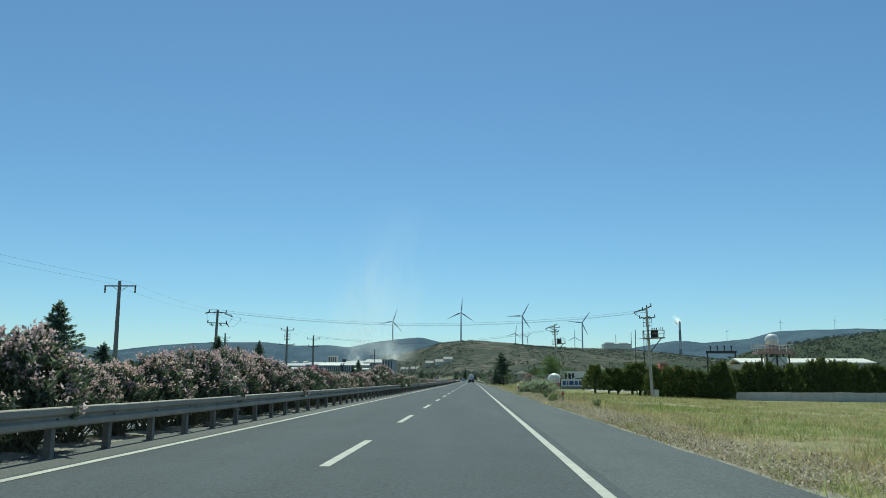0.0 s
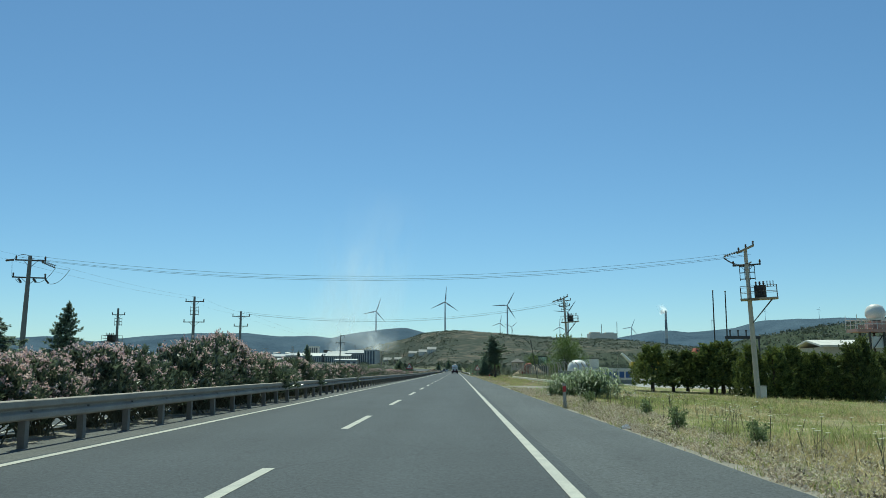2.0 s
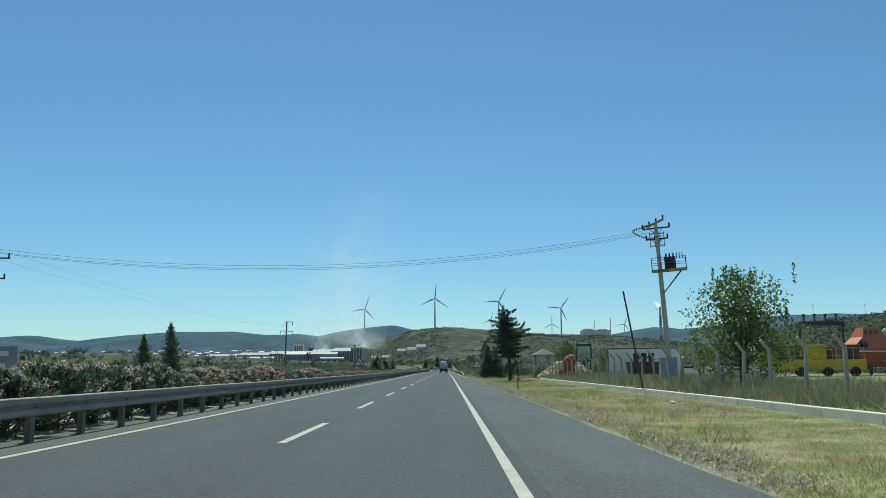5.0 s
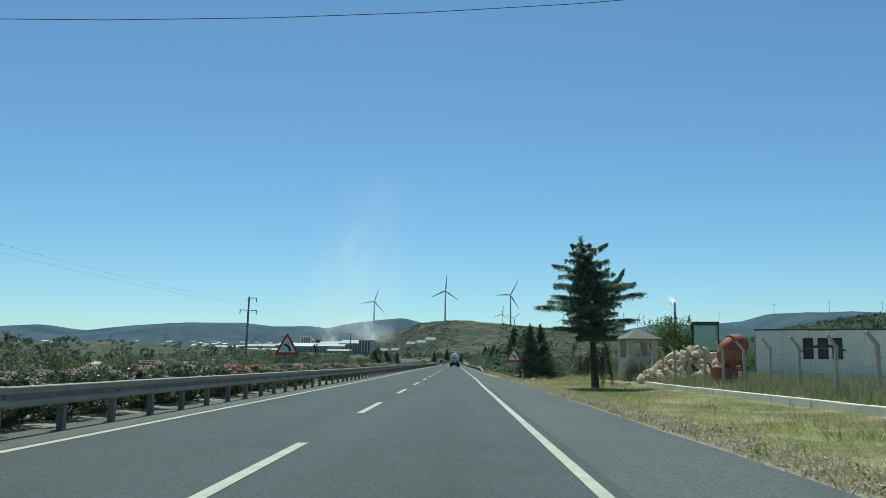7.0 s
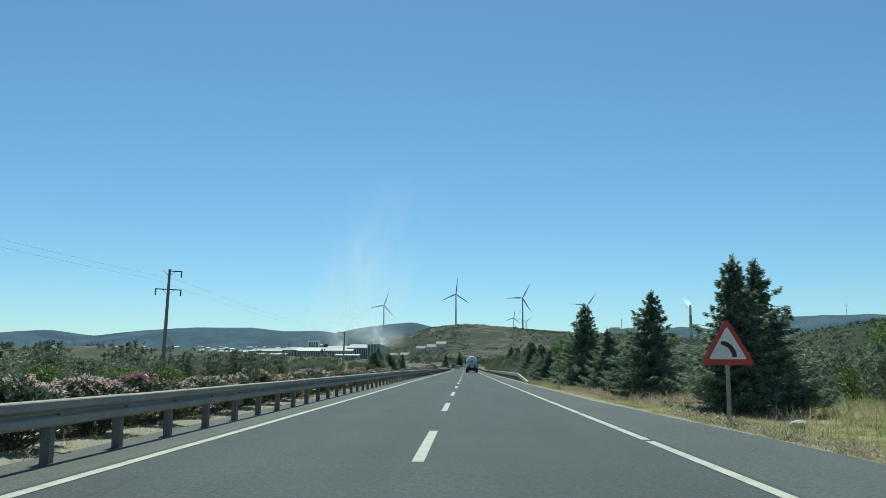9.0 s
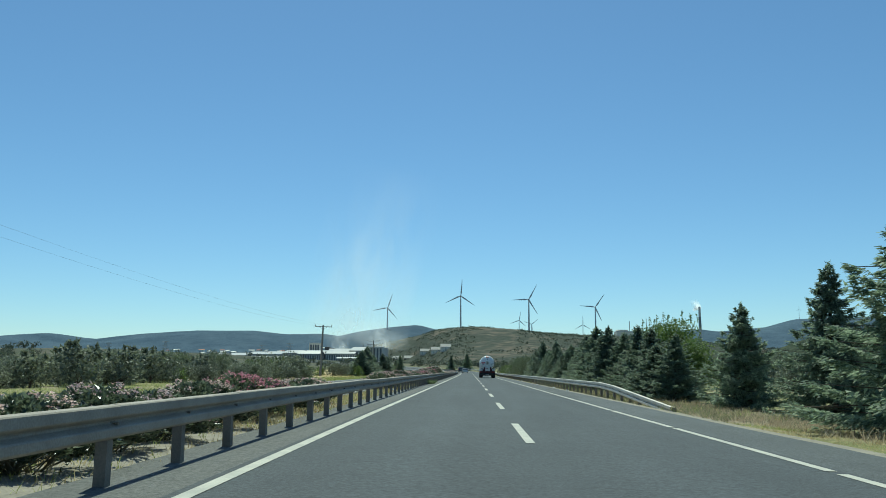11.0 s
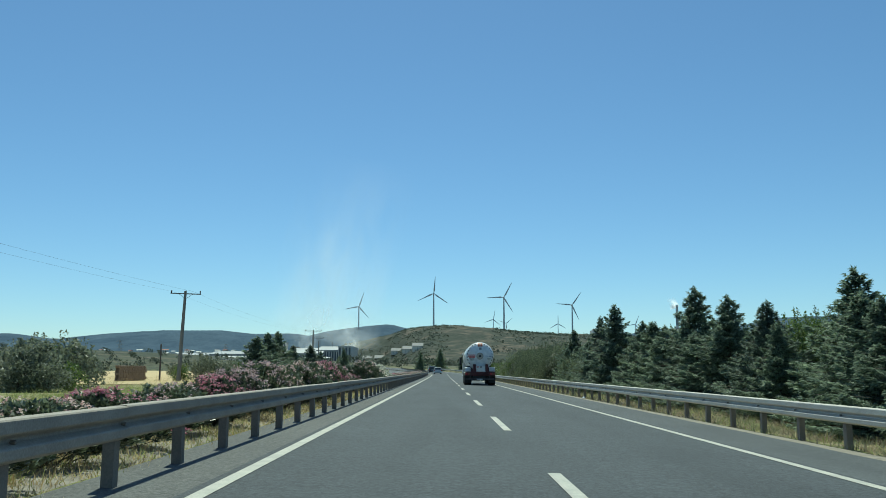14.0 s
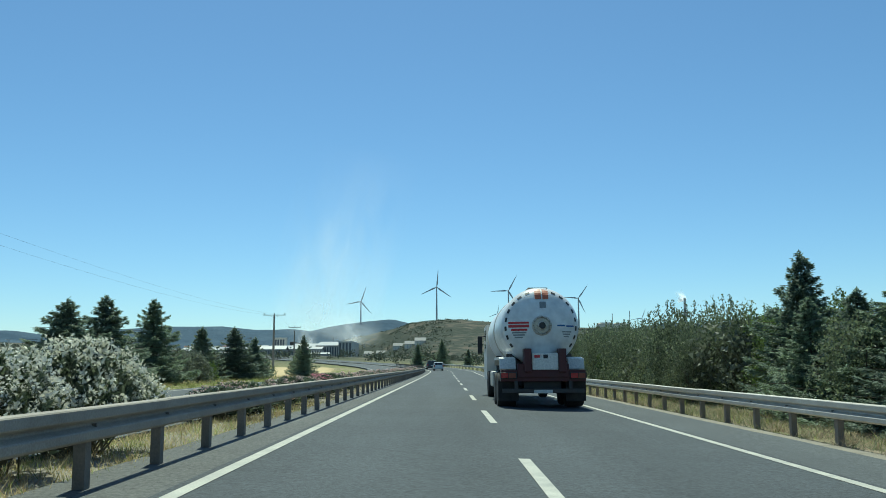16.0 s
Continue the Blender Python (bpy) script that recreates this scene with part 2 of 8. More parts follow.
M_PINK = leafy("pink_petal", (0.62, 0.40, 0.41), (0.86, 0.70, 0.69), 0.6, 0.5)
M_UMBEL = leafy("umbel_white", (0.55, 0.56, 0.42), (0.78, 0.78, 0.64), 0.7, 0.3, 0.0)
M_ROSE = leafy("rose_petal", (0.52, 0.16, 0.26), (0.72, 0.40, 0.48), 0.6, 0.3)
M_WPETAL = leafy("white_petal", (0.70, 0.68, 0.58), (0.85, 0.84, 0.78), 0.6, 0.3)
M_NEEDLE = leafy("cedar_needles", (0.098, 0.142, 0.106), (0.37, 0.45, 0.335), 0.6, 0.5)
M_CYPRESS = leafy("cypress_scales", (0.03, 0.056, 0.016), (0.27, 0.31, 0.09), 0.65, 0.38)
M_LEAF = leafy("broad_leaf", (0.055, 0.10, 0.025), (0.22, 0.29, 0.085), 0.5, 0.4)
M_SCRUB = leafy("dull_scrub_leaf", (0.07, 0.095, 0.055), (0.27, 0.31, 0.185), 0.6, 0.42)
M_OLIVE = leafy("olive_leaf", (0.085, 0.105, 0.07), (0.30, 0.325, 0.245), 0.55, 0.4)
M_FARBUSH = leafy("far_bush_leaf", (0.05, 0.066, 0.045), (0.15, 0.165, 0.115), 0.7, 0.3, 0.0)
M_REED = leafy("reed_leaf", (0.16, 0.22, 0.10), (0.44, 0.52, 0.29), 0.5, 0.42)
M_GRASS = leafy("green_grass", (0.18, 0.22, 0.06), (0.50, 0.52, 0.20), 0.7, 0.5, 0.0, 0.7)
M_DULLWEED = leafy("dull_weed", (0.12, 0.14, 0.07), (0.32, 0.33, 0.19), 0.7, 0.45, 0.0)
M_CLUMP = leafy("clump_leaf", (0.10, 0.14, 0.05), (0.32, 0.38, 0.18), 0.6, 0.45, 0.0)
M_STRAW = leafy("dry_grass", (0.38, 0.30, 0.15), (0.72, 0.60, 0.36), 0.8, 0.5, 0.0, 0.5)
M_DRYWEED = leafy("dry_weed", (0.28, 0.22, 0.15), (0.62, 0.52, 0.39), 0.8, 0.5, 0.0, 0.5)
M_PALEWEED = leafy("pale_dead_weed", (0.34, 0.27, 0.18), (0.78, 0.68, 0.54), 0.8, 0.5, 0.0)
M_BROWNWEED = leafy("brown_weed", (0.13, 0.10, 0.07), (0.34, 0.27, 0.19), 0.8, 0.3, 0.0)
M_WITHERED = leafy("withered_needles", (0.05, 0.045, 0.038), (0.15, 0.12, 0.09), 0.8, 0.25, 0.0)
M_RED = stained("red_paint", (0.55, 0.035, 0.04), (0.35, 0.05, 0.05), 2.0, 0.45, 0, 0.5)
M_BLACK = stained("black_paint", (0.025, 0.025, 0.027), (0.05, 0.05, 0.05), 3.0, 0.5)
M_RUBBER = stained("tyre_rubber", (0.025, 0.025, 0.025), (0.08, 0.07, 0.06), 5.0, 0.85)
M_ORANGE = stained("orange_paint", (0.62, 0.17, 0.08), (0.35, 0.13, 0.08), 1.2, 0.5, 0, 0.6)
M_HULLRED = stained("hull_red", (0.45, 0.09, 0.05), (0.28, 0.08, 0.05), 1.2, 0.5, 0, 0.6)
M_YELLOW = stained("yellow_paint", (0.72, 0.50, 0.04), (0.40, 0.27, 0.05), 1.2, 0.5, 0, 0.6)
M_BLUE = stained("blue_paint", (0.05, 0.12, 0.36), (0.10, 0.16, 0.32), 2.0, 0.5)
M_GREY = stained("grey_paint", (0.30, 0.32, 0.33), (0.18, 0.18, 0.18), 1.4, 0.55, 0.1, 0.5)
M_DKGREEN = stained("dark_green_paint", (0.04, 0.065, 0.055), (0.09, 0.08, 0.06), 2.0, 0.5)
M_SILVER = stained("silver_car_paint", (0.62, 0.61, 0.59), (0.52, 0.51, 0.49), 0.7, 0.32, 0.2, 0.4, 200.0, 0.0)
M_CARDARK = stained("dark_car_paint", (0.05, 0.055, 0.06), (0.08, 0.08, 0.08), 0.9, 0.28, 0.4, 0.4, 200.0, 0.0)
M_STONE = stained("cream_stone", (0.74, 0.60, 0.41), (0.46, 0.36, 0.24), 1.5, 0.9, 0, 0.6, 14.0, 0.5)
M_LIMESTONE = stained("limestone", (0.62, 0.55, 0.44), (0.40, 0.34, 0.26), 4.0, 0.9, 0, 0.6, 22.0, 0.6)
M_ROOF = stained("roof_tile_grey", (0.22, 0.20, 0.18), (0.13, 0.12, 0.11), 1.5, 0.9)
M_HALL = stained("hall_cladding", (0.72, 0.68, 0.61), (0.58, 0.55, 0.49), 0.03, 0.6, 0, 0.6, 1.0, 0.05)
M_HALLROOF = stained("hall_roof", (0.40, 0.40, 0.39), (0.30, 0.30, 0.29), 0.02, 0.5, 0, 0.5, 1.0, 0.05)
M_DULLROOF = stained("dull_roof", (0.27, 0.265, 0.25), (0.20, 0.195, 0.18), 0.03, 0.8, 0, 0.6, 1.0, 0.05)
M_HALLDARK = stained("hall_bay", (0.17, 0.175, 0.18), (0.12, 0.12, 0.125), 0.05, 0.8)
M_STUCCO = stained("beige_render", (0.92, 0.83, 0.69), (0.78, 0.69, 0.56), 0.05, 0.85, 0, 0.6, 1.0, 0.05)
M_LAMPRED = stained("red_lens", (0.45, 0.03, 0.03), (0.3, 0.03, 0.03), 8.0, 0.2)
M_LITTER = stained("white_plastic", (0.75, 0.76, 0.76), (0.55, 0.55, 0.53), 6.0, 0.5)
M_YLITTER = stained("yellow_plastic", (0.80, 0.62, 0.04), (0.6, 0.45, 0.05), 6.0, 0.5)


def glass_material():
    m, nt, b = fresh("dark_glass", 0.06)
    b.inputs["Base Color"].default_value = (0.02, 0.025, 0.028, 1)
    b.inputs["Specular IOR Level"].default_value = 0.8
    return m


M_GLASS = glass_material()


def clear_glass():
    m = bpy.data.materials.new("clear_glass")
    m.use_nodes = True
    nt = m.node_tree
    nt.nodes.remove(nt.nodes["Principled BSDF"])
    gl, tr, mx = nt.nodes.new("ShaderNodeBsdfGlossy"), nt.nodes.new("ShaderNodeBsdfTransparent"), nt.nodes.new("ShaderNodeMixShader")
    gl.inputs["Roughness"].default_value = 0.06
    tr.inputs["Color"].default_value = (0.62, 0.72, 0.70, 1)
    mx.inputs[0].default_value = 0.12
    nt.links.new(tr.outputs[0], mx.inputs[1])
    nt.links.new(gl.outputs[0], mx.inputs[2])
    nt.links.new(mx.outputs[0], nt.nodes["Material Output"].inputs["Surface"])
    return m


M_CLEAR = clear_glass()
M_PINKISH = stained("faded_red_paint", (0.48, 0.27, 0.22), (0.5, 0.4, 0.36), 0.8, 0.7)
M_STUBBLE = stained("stubble", (0.62, 0.47, 0.24), (0.46, 0.35, 0.18), 0.15, 0.95, 0, 0.6, 6.0, 0.4)
M_LOWWALL = stained("grey_wall_concrete", (0.60, 0.57, 0.51), (0.40, 0.37, 0.32), 1.1, 0.9, 0, 0.7, 22.0, 0.3)
M_TANK = stained("tank_white", (0.86, 0.86, 0.85), (0.66, 0.64, 0.60), 0.9, 0.3, 0, 0.45, 3.0, 0.02)
M_BROWN = stained("brown_rust", (0.11, 0.065, 0.045), (0.06, 0.04, 0.03), 1.5, 0.8, 0, 0.6)
M_MAROON = stained("maroon_paint", (0.10, 0.018, 0.02), (0.04, 0.03, 0.03), 2.0, 0.55)
M_RUST = stained("rusty_orange", (0.36, 0.10, 0.05), (0.18, 0.07, 0.045), 1.5, 0.7, 0, 0.7)


# ---- mesh tools: a geo is (vertices, faces) ----
def box(x0, x1, y0, y1, z0, z1, b=0.0):
    if b <= 0:
        v = [(x, y, z) for x in (x0, x1) for y in (y0, y1) for z in (z0, z1)]
        return v, [(0, 1, 3, 2), (4, 6, 7, 5), (0, 4, 5, 1), (2, 3, 7, 6), (0, 2, 6, 4), (1, 5, 7, 3)]
    bm = bmesh.new()
    bmesh.ops.create_cube(bm, size=1)
    for v in bm.verts:
        v.co = ((x0 + x1) / 2 + v.co.x * (x1 - x0), (y0 + y1) / 2 + v.co.y * (y1 - y0), (z0 + z1) / 2 + v.co.z * (z1 - z0))
    bmesh.ops.bevel(bm, geom=bm.edges[:], offset=b, segments=2, affect="EDGES", profile=0.6)
    g = [tuple(v.co) for v in bm.verts], [tuple(v.index for v in f.verts) for f in bm.faces]
    bm.free()
    return g


def tube(a, b, ra, rb=None, n=8, caps=True):
    rb = ra if rb is None else rb
    a, b = Vector(a), Vector(b)
    d = (b - a).normalized()
    s = d.orthogonal().normalized()
    t = d.cross(s)
    v, f = [], []
    for c, r in ((a, ra), (b, rb)):
        for i in range(n):
            w = 2 * math.pi * i / n
            v.append(tuple(c + s * (r * math.cos(w)) + t * (r * math.sin(w))))
    for i in range(n):
        j = (i + 1) % n
        f.append((i, j, n + j, n + i))
    if caps:
        f += [tuple(range(n))[::-1], tuple(range(n, 2 * n))]
    return v, f


def sweep(pts, r, n=4):
    v, f = [], []
    for k, p in enumerate(pts):
        d = (pts[min(k + 1, len(pts) - 1)] - pts[max(k - 1, 0)]).normalized()
        s = d.cross(Vector((0, 0, 1))).normalized()
        t = s.cross(d)
        v += [tuple(p + s * (r * math.cos(2 * math.pi * i / n)) + t * (r * math.sin(2 * math.pi * i / n))) for i in range(n)]
    for k in range(len(pts) - 1):
        f += [(k * n + i, k * n + (i + 1) % n, (k + 1) * n + (i + 1) % n, (k + 1) * n + i) for i in range(n)]
    return v, f


def lathe(profile, n=24, axis="z"):
    """Turn (radius, height) pairs about an axis."""
    v, f = [], []
    for r, h in profile:
        for i in range(n):
            w = 2 * math.pi * i / n
            p = (r * math.cos(w), r * math.sin(w), h)
            v.append(p if axis == "z" else (p[0], h, p[1]))
    for k in range(len(profile) - 1):
        for i in range(n):
            j = (i + 1) % n
            q = (k * n + i, k * n + j, (k + 1) * n + j, (k + 1) * n + i)
            f.append(q if axis == "z" else q[::-1])
    ends = (tuple(range(n))[::-1], tuple(range((len(profile) - 1) * n, len(profile) * n)))
    f += list(ends) if axis == "z" else [e[::-1] for e in ends]
    return v, f


def prism(poly, d0, d1, plane="xz"):
    """A flat outline given thickness: in x, z along y, or in x, y along z, or y, z along x."""
    n = len(poly)
    put = {"xz": lambda p, d: (p[0], d, p[1]), "xy": lambda p, d: (p[0], p[1], d), "yz": lambda p, d: (d, p[0], p[1])}[plane]
    v = [put(p, d0) for p in poly] + [put(p, d1) for p in poly]
    f = [(i, (i + 1) % n, n + (i + 1) % n, n + i) for i in range(n)]
    return v, f + [tuple(range(n))[::-1], tuple(range(n, 2 * n))]


def joined(*geos):
    v, f = [], []
    for gv, gf in geos:
        k = len(v)
        v += gv
        f += [tuple(i + k for i in q) for q in gf]
    return v, f


def moved(geo, m):
    return [tuple(m @ Vector(p)) for p in geo[0]], geo[1]


def mesh_of(name, geo, material, smooth=False):
    me = bpy.data.meshes.new(name)
    v, f = geo
    if isinstance(v, np.ndarray):
        k = f.shape[1]
        me.vertices.add(len(v))
        me.vertices.foreach_set("co", v.astype(np.float32).ravel())
        me.loops.add(f.size)
        me.loops.foreach_set("vertex_index", f.astype(np.int32).ravel())
        me.polygons.add(len(f))
        me.polygons.foreach_set("loop_start", np.arange(0, f.size, k, dtype=np.int32))
        me.update(calc_edges=True)
    else:
        me.from_pydata(v, [], f)
        bm = bmesh.new()
        bm.from_mesh(me)
        bmesh.ops.recalc_face_normals(bm, faces=bm.faces[:])
        bm.to_mesh(me)
        bm.free()
    me.materials.append(material)
    if smooth:
        me.polygons.foreach_set("use_smooth", [True] * len(me.polygons))
        me.set_sharp_from_angle(angle=radians(40))
    me.update()
    return me


def part(name, geo, material, parent, label="", smooth=False):
    ob = new(name, mesh_of(name, geo, material, smooth))
    ob.parent = parent
    return tagged(ob, label)


def piece(name, me, parent, m):
    ob = new(name, me)
    ob.parent = parent
    ob.matrix_basis = m
    return ob


def thing(name, label, category, m=None, group="", kind=""):
    ob = new(name)
    ob.empty_display_size = 0.3
    ob.matrix_basis = m or Matrix()
    return tagged(ob, label, category, group, kind)


# ---- the line of the road: straight, a faint drift, then a bend to the left ----
def road(s, u=0.0):
    """Place at s metres along the road and u metres to the right of the lane line."""
    if s < 480:
        x = -7.1e-6 * max(0.0, s - 150) ** 2
        y, h = s, -2 * 7.1e-6 * max(0.0, s - 150)
    else:
        h0 = -2 * 7.1e-6 * 330
        a = (s - 480) / 350.0
        x = -7.1e-6 * 330**2 - 350 * (1 - math.cos(a)) + h0 * 350 * math.sin(a)
        y, h = 480 + 350 * math.sin(a), h0 - a
    c, d = math.cos(h), math.sin(h)
    return x + u * c, y - u * d, road_z(s, u), h


def road_z(s, u=0.0):
    bank = -0.0243 * min(1.0, max(0.0, (s - 202) / 55)) * (1 - min(1.0, max(0.0, (s - 430) / 60)))
    return 0.00006 * max(0.0, s - 420) ** 2 * (1 if s < 600 else 1) + bank * max(-5.0, min(7.0, u))


def on_road(s, u, z=0.0, turn=0.0):
    x, y, zr, h = road(s, u)
    return pose(x, y, zr + z, 0, 0, -math.degrees(h) + turn)


def ribbon(u0, u1, s0, s1, z0, step=4.0, nu=1, skirt=0.0, wob=None):
    n = max(1, int(math.ceil((s1 - s0) / step)))
    v, f = [], []
    us = [u0 + (u1 - u0) * i / nu for i in range(nu + 1)]
    for k in range(n + 1):
        s = s0 + (s1 - s0) * k / n
        row = list(us)
        if wob:
            row[-1] += wob(s)
        pts = [(*road(s, u)[:2], road_z(s, u) + z0) for u in row]
        if skirt:
            pts = [(pts[0][0], pts[0][1], pts[0][2] - skirt)] + pts + [(pts[-1][0], pts[-1][1], pts[-1][2] - skirt)]
        v += pts
    w = len(v) // (n + 1)
    for k in range(n):
        for i in range(w - 1):
            f.append((k * w + i, k * w + i + 1, (k + 1) * w + i + 1, (k + 1) * w + i))
    return v, f

# ---- ground: one sheet with the plain, the verges and the hills ----
RIDGES = [  # distance, front foot, back foot, crest as (x, height)
    (4200, 2900, 4900, [(-4500, 120), (-3400, 165), (-2680, 151), (-2260, 147), (-1990, 167), (-1820, 143), (-1720, 136), (-1430, 175), (-1210, 181), (-970, 182), (-890, 166), (-720, 164), (-560, 154), (-300, 120), (100, 90), (500, 120), (770, 156), (910, 182), (1020, 199), (1100, 183), (1350, 203), (1460, 240), (1850, 256), (2450, 250), (4500, 180)]),
    (3500, 2700, 4100, [(-800, 0), (-640, 100), (-510, 132), (-400, 154), (-310, 166), (-210, 175), (-130, 155), (10, 112), (200, 0)]),
    (2300, 1250, 2900, [(-520, 0), (-400, 16), (-320, 35), (-270, 53), (-180, 75), (-120, 88), (-80, 98), (0, 104), (60, 100), (160, 92), (240, 87), (340, 84), (430, 79), (520, 68), (660, 54), (900, 40), (1300, 0)]),
    (1100, 500, 1700, [(300, 0), (350, 28), (380, 43), (450, 54), (540, 66), (630, 68), (900, 66), (1500, 40), (2200, 0)]),
]


def ease(t):
    t = np.clip(t, 0, 1)
    return t * t * (3 - 2 * t)


def verge(s, u):
    """Height of the land beside the road, over the road's own height."""
    right = np.interp(u, [5.3, 6.2, 9, 14, 24, 34, 60], [-0.06, -0.08, -0.16, -0.32, -0.80, -1.20, -1.45])
    yard = np.interp(u, [5.3, 6.2, 10, 12.0, 13.2, 60], [-0.06, -0.08, -0.08, -0.05, 0.18, 0.5])
    w = np.interp(s, [108, 122, 205, 225], [0, 1, 1, 0])
    right = right * (1 - w) + yard * w
    left = np.interp(u, [-60, -26, -17, -14.6, -14.3, -6.15, -5.4, -4.6], [-0.3, -0.2, -0.25, -0.1, -0.09, -0.09, -0.02, -0.07])
    return np.where(u > 5.0, right, np.where(u < -4.55, left, -0.14))


def build_ground():
    xs = np.concatenate([np.arange(-4500, -900, 120), np.arange(-900, -120, 26), np.arange(-120, -30, 6), np.arange(-30, -16, 2), np.array([-15.5, -14.9, -14.5, -14.3, -12, -9, -6.4, -6.15, -5.8, -5.4, -5.0, -4.7, -4.55, -3, 0, 3, 4.6, 5.0, 5.3, 5.6, 5.9]), np.arange(6.2, 16, 0.6), np.arange(16, 40, 2.5), np.arange(40, 130, 8), np.arange(130, 1000, 28), np.arange(1000, 4600, 120)])
    ys = np.concatenate([np.arange(-900, -60, 120), np.arange(-60, 0, 12), np.arange(0, 520, 4), np.arange(520, 700, 10), np.arange(700, 4950, 42)])
    X, Y = np.meshgrid(xs, ys)
    # lateral offset follows the road line while it is near
    cx = np.where(Y < 480, -7.1e-6 * np.maximum(0, Y - 150) ** 2, 0)
    S, U = Y.copy(), X - cx
    far = (Y >= 480) & (Y < 800)
    line = np.array([road(s)[:3] for s in np.arange(480, 900, 5.0)])
    head = np.array([road(s)[3] for s in np.arange(480, 900, 5.0)])
    d = np.hypot(X[far][:, None] - line[None, :, 0], Y[far][:, None] - line[None, :, 1])
    k = d.argmin(1)
    side = (X[far] - line[k, 0]) * np.cos(head[k]) - (Y[far] - line[k, 1]) * np.sin(head[k])
    S[far], U[far] = 480 + 5.0 * k, side
    base = np.vectorize(road_z)(np.clip(S, -100, 900), U)
    fade = ease((np.abs(U) - 60) / 200)
    base = base * (1 - fade)
    near = verge(S, U)
    near = np.where(far & (np.abs(U) < 17), np.minimum(near, -0.35), near)
    Z = np.where(Y < 800, base + near, 0.0)
    Z = np.where(Y >= 800, 1.0, Z)
    rough = np.array([[noise.noise((x * 0.21, y * 0.21, 0)) for x in xs] for y in ys])
    Z += np.where((U > 6.5) | (U < -15.5), rough * 0.10, rough * 0.01) * (Y < 700)
    Z += np.interp(Y, [0, 700, 2300], [0, 0, 14])
    Z += np.interp(Y, [1900, 2500, 3000], [0, 14, 44]) * ease((-X - 300) / 350)
    H = np.zeros_like(Z)
    bumps = np.array([[noise.fractal((x * 0.004, y * 0.004, 3.0), 0.8, 2.1, 5) for x in xs] for y in ys])
    for dist, foot, back, crest in RIDGES:
        c = np.interp(X, [p[0] for p in crest], [p[1] for p in crest])
        if dist == 2300:  # the works lie before this hill's western end
            foot = np.interp(X, [-230, -120, -30], [2020, 1820, 1250])
        t = np.where(Y < dist, (Y - foot) / (dist - foot), (back - Y) / (back - dist))
        top = np.exp(-((Y - dist) / 150) ** 2)
        H = np.maximum(H, c * ease(t) * (1 + 0.10 * bumps * (1 - top)))
    Z = np.where(H > 0.3, np.maximum(Z, H), Z)
    nx, ny = len(xs), len(ys)
    V = np.stack([X.ravel(), Y.ravel(), Z.ravel()], 1)
    i = (np.arange(ny - 1)[:, None] * nx + np.arange(nx - 1)[None]).ravel()
    F = np.stack([i, i + 1, i + 1 + nx, i + nx], 1)
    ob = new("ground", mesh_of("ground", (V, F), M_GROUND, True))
    tagged(ob, "dry grass verges, dusty plain, scrub-covered hills and mountains painted haze-blue", "ground", kind="structure")

    def height(x, y):
        a = min(max(int(np.searchsorted(xs, x)) - 1, 0), nx - 2)
        b = min(max(int(np.searchsorted(ys, y)) - 1, 0), ny - 2)
        p, q = (x - xs[a]) / (xs[a + 1] - xs[a]), (y - ys[b]) / (ys[b + 1] - ys[b])
        return float((Z[b, a] * (1 - p) + Z[b, a + 1] * p) * (1 - q) + (Z[b + 1, a] * (1 - p) + Z[b + 1, a + 1] * p) * q)

    return height


land = build_ground()


def edge_wobble(s):
    return (-0.45 if s > 222 else -0.45 * max(0.0, (s - 205) / 17)) + 0.07 * noise.noise((s * 0.35, 7.0, 0)) + 0.05 * noise.noise((s * 1.7, 3.0, 0))


highway = thing("road", "two-lane grey asphalt carriageway with worn white markings", "road", kind="structure")
part("carriageway", ribbon(-3.55, 3.62, -40, 760, 0.0, 4.0, 4, 0.2), M_ASPHALT, highway)
part("shoulder", ribbon(3.62, 5.62, -40, 760, -0.004, 1.0, 2, 0.2, edge_wobble), M_SHOULDER, highway)
part("inner_shoulder", ribbon(-4.68, -3.55, -40, 760, -0.004, 4.0, 1, 0.15), M_DUSTY, highway)
part("edge_line", ribbon(-3.445, -3.295, -40, 760, 0.006, 4.0), M_PAINT, highway, "worn white edge line")
part("edge_line", ribbon(3.315, 3.455, -40, 196, 0.006, 4.0), M_PAINT, highway, "worn white edge line")
part("edge_line", ribbon(3.37, 3.52, 262, 760, 0.006, 4.0), M_PAINT, highway, "worn white edge line")
for k in range(8):
    s0 = 196.3 + k * 8.2
    part("edge_line", ribbon(3.37, 3.52, s0, s0 + 7.9, 0.006, 4.0), M_PAINT, highway, "broken worn white edge line")
for k in range(-3, 58):
    s0 = 11.6 + 11.84 * k
    part("lane_dash", ribbon(-0.075, 0.075, s0, s0 + 4.95, 0.006, 2.5), M_PAINT, highway)
opposite = thing("opposite_road", "grey asphalt carriageway for oncoming traffic beyond the median", "road", kind="structure")
part("carriageway", ribbon(-14.3, -6.15, -40, 760, -0.03, 4.0, 2, 0.2), M_SHOULDER, opposite)
part("edge_line", ribbon(-6.62, -6.47, -40, 760, -0.022, 4.0), M_PAINT, opposite, "white edge line")
part("edge_line", ribbon(-13.7, -13.55, -40, 760, -0.022, 4.0), M_PAINT, opposite, "white edge line")
for k in range(-3, 58):
    part("lane_dash", ribbon(-10.15, -10.0, 4 + 11.84 * k, 9 + 11.84 * k, -0.022, 2.5), M_PAINT, opposite)


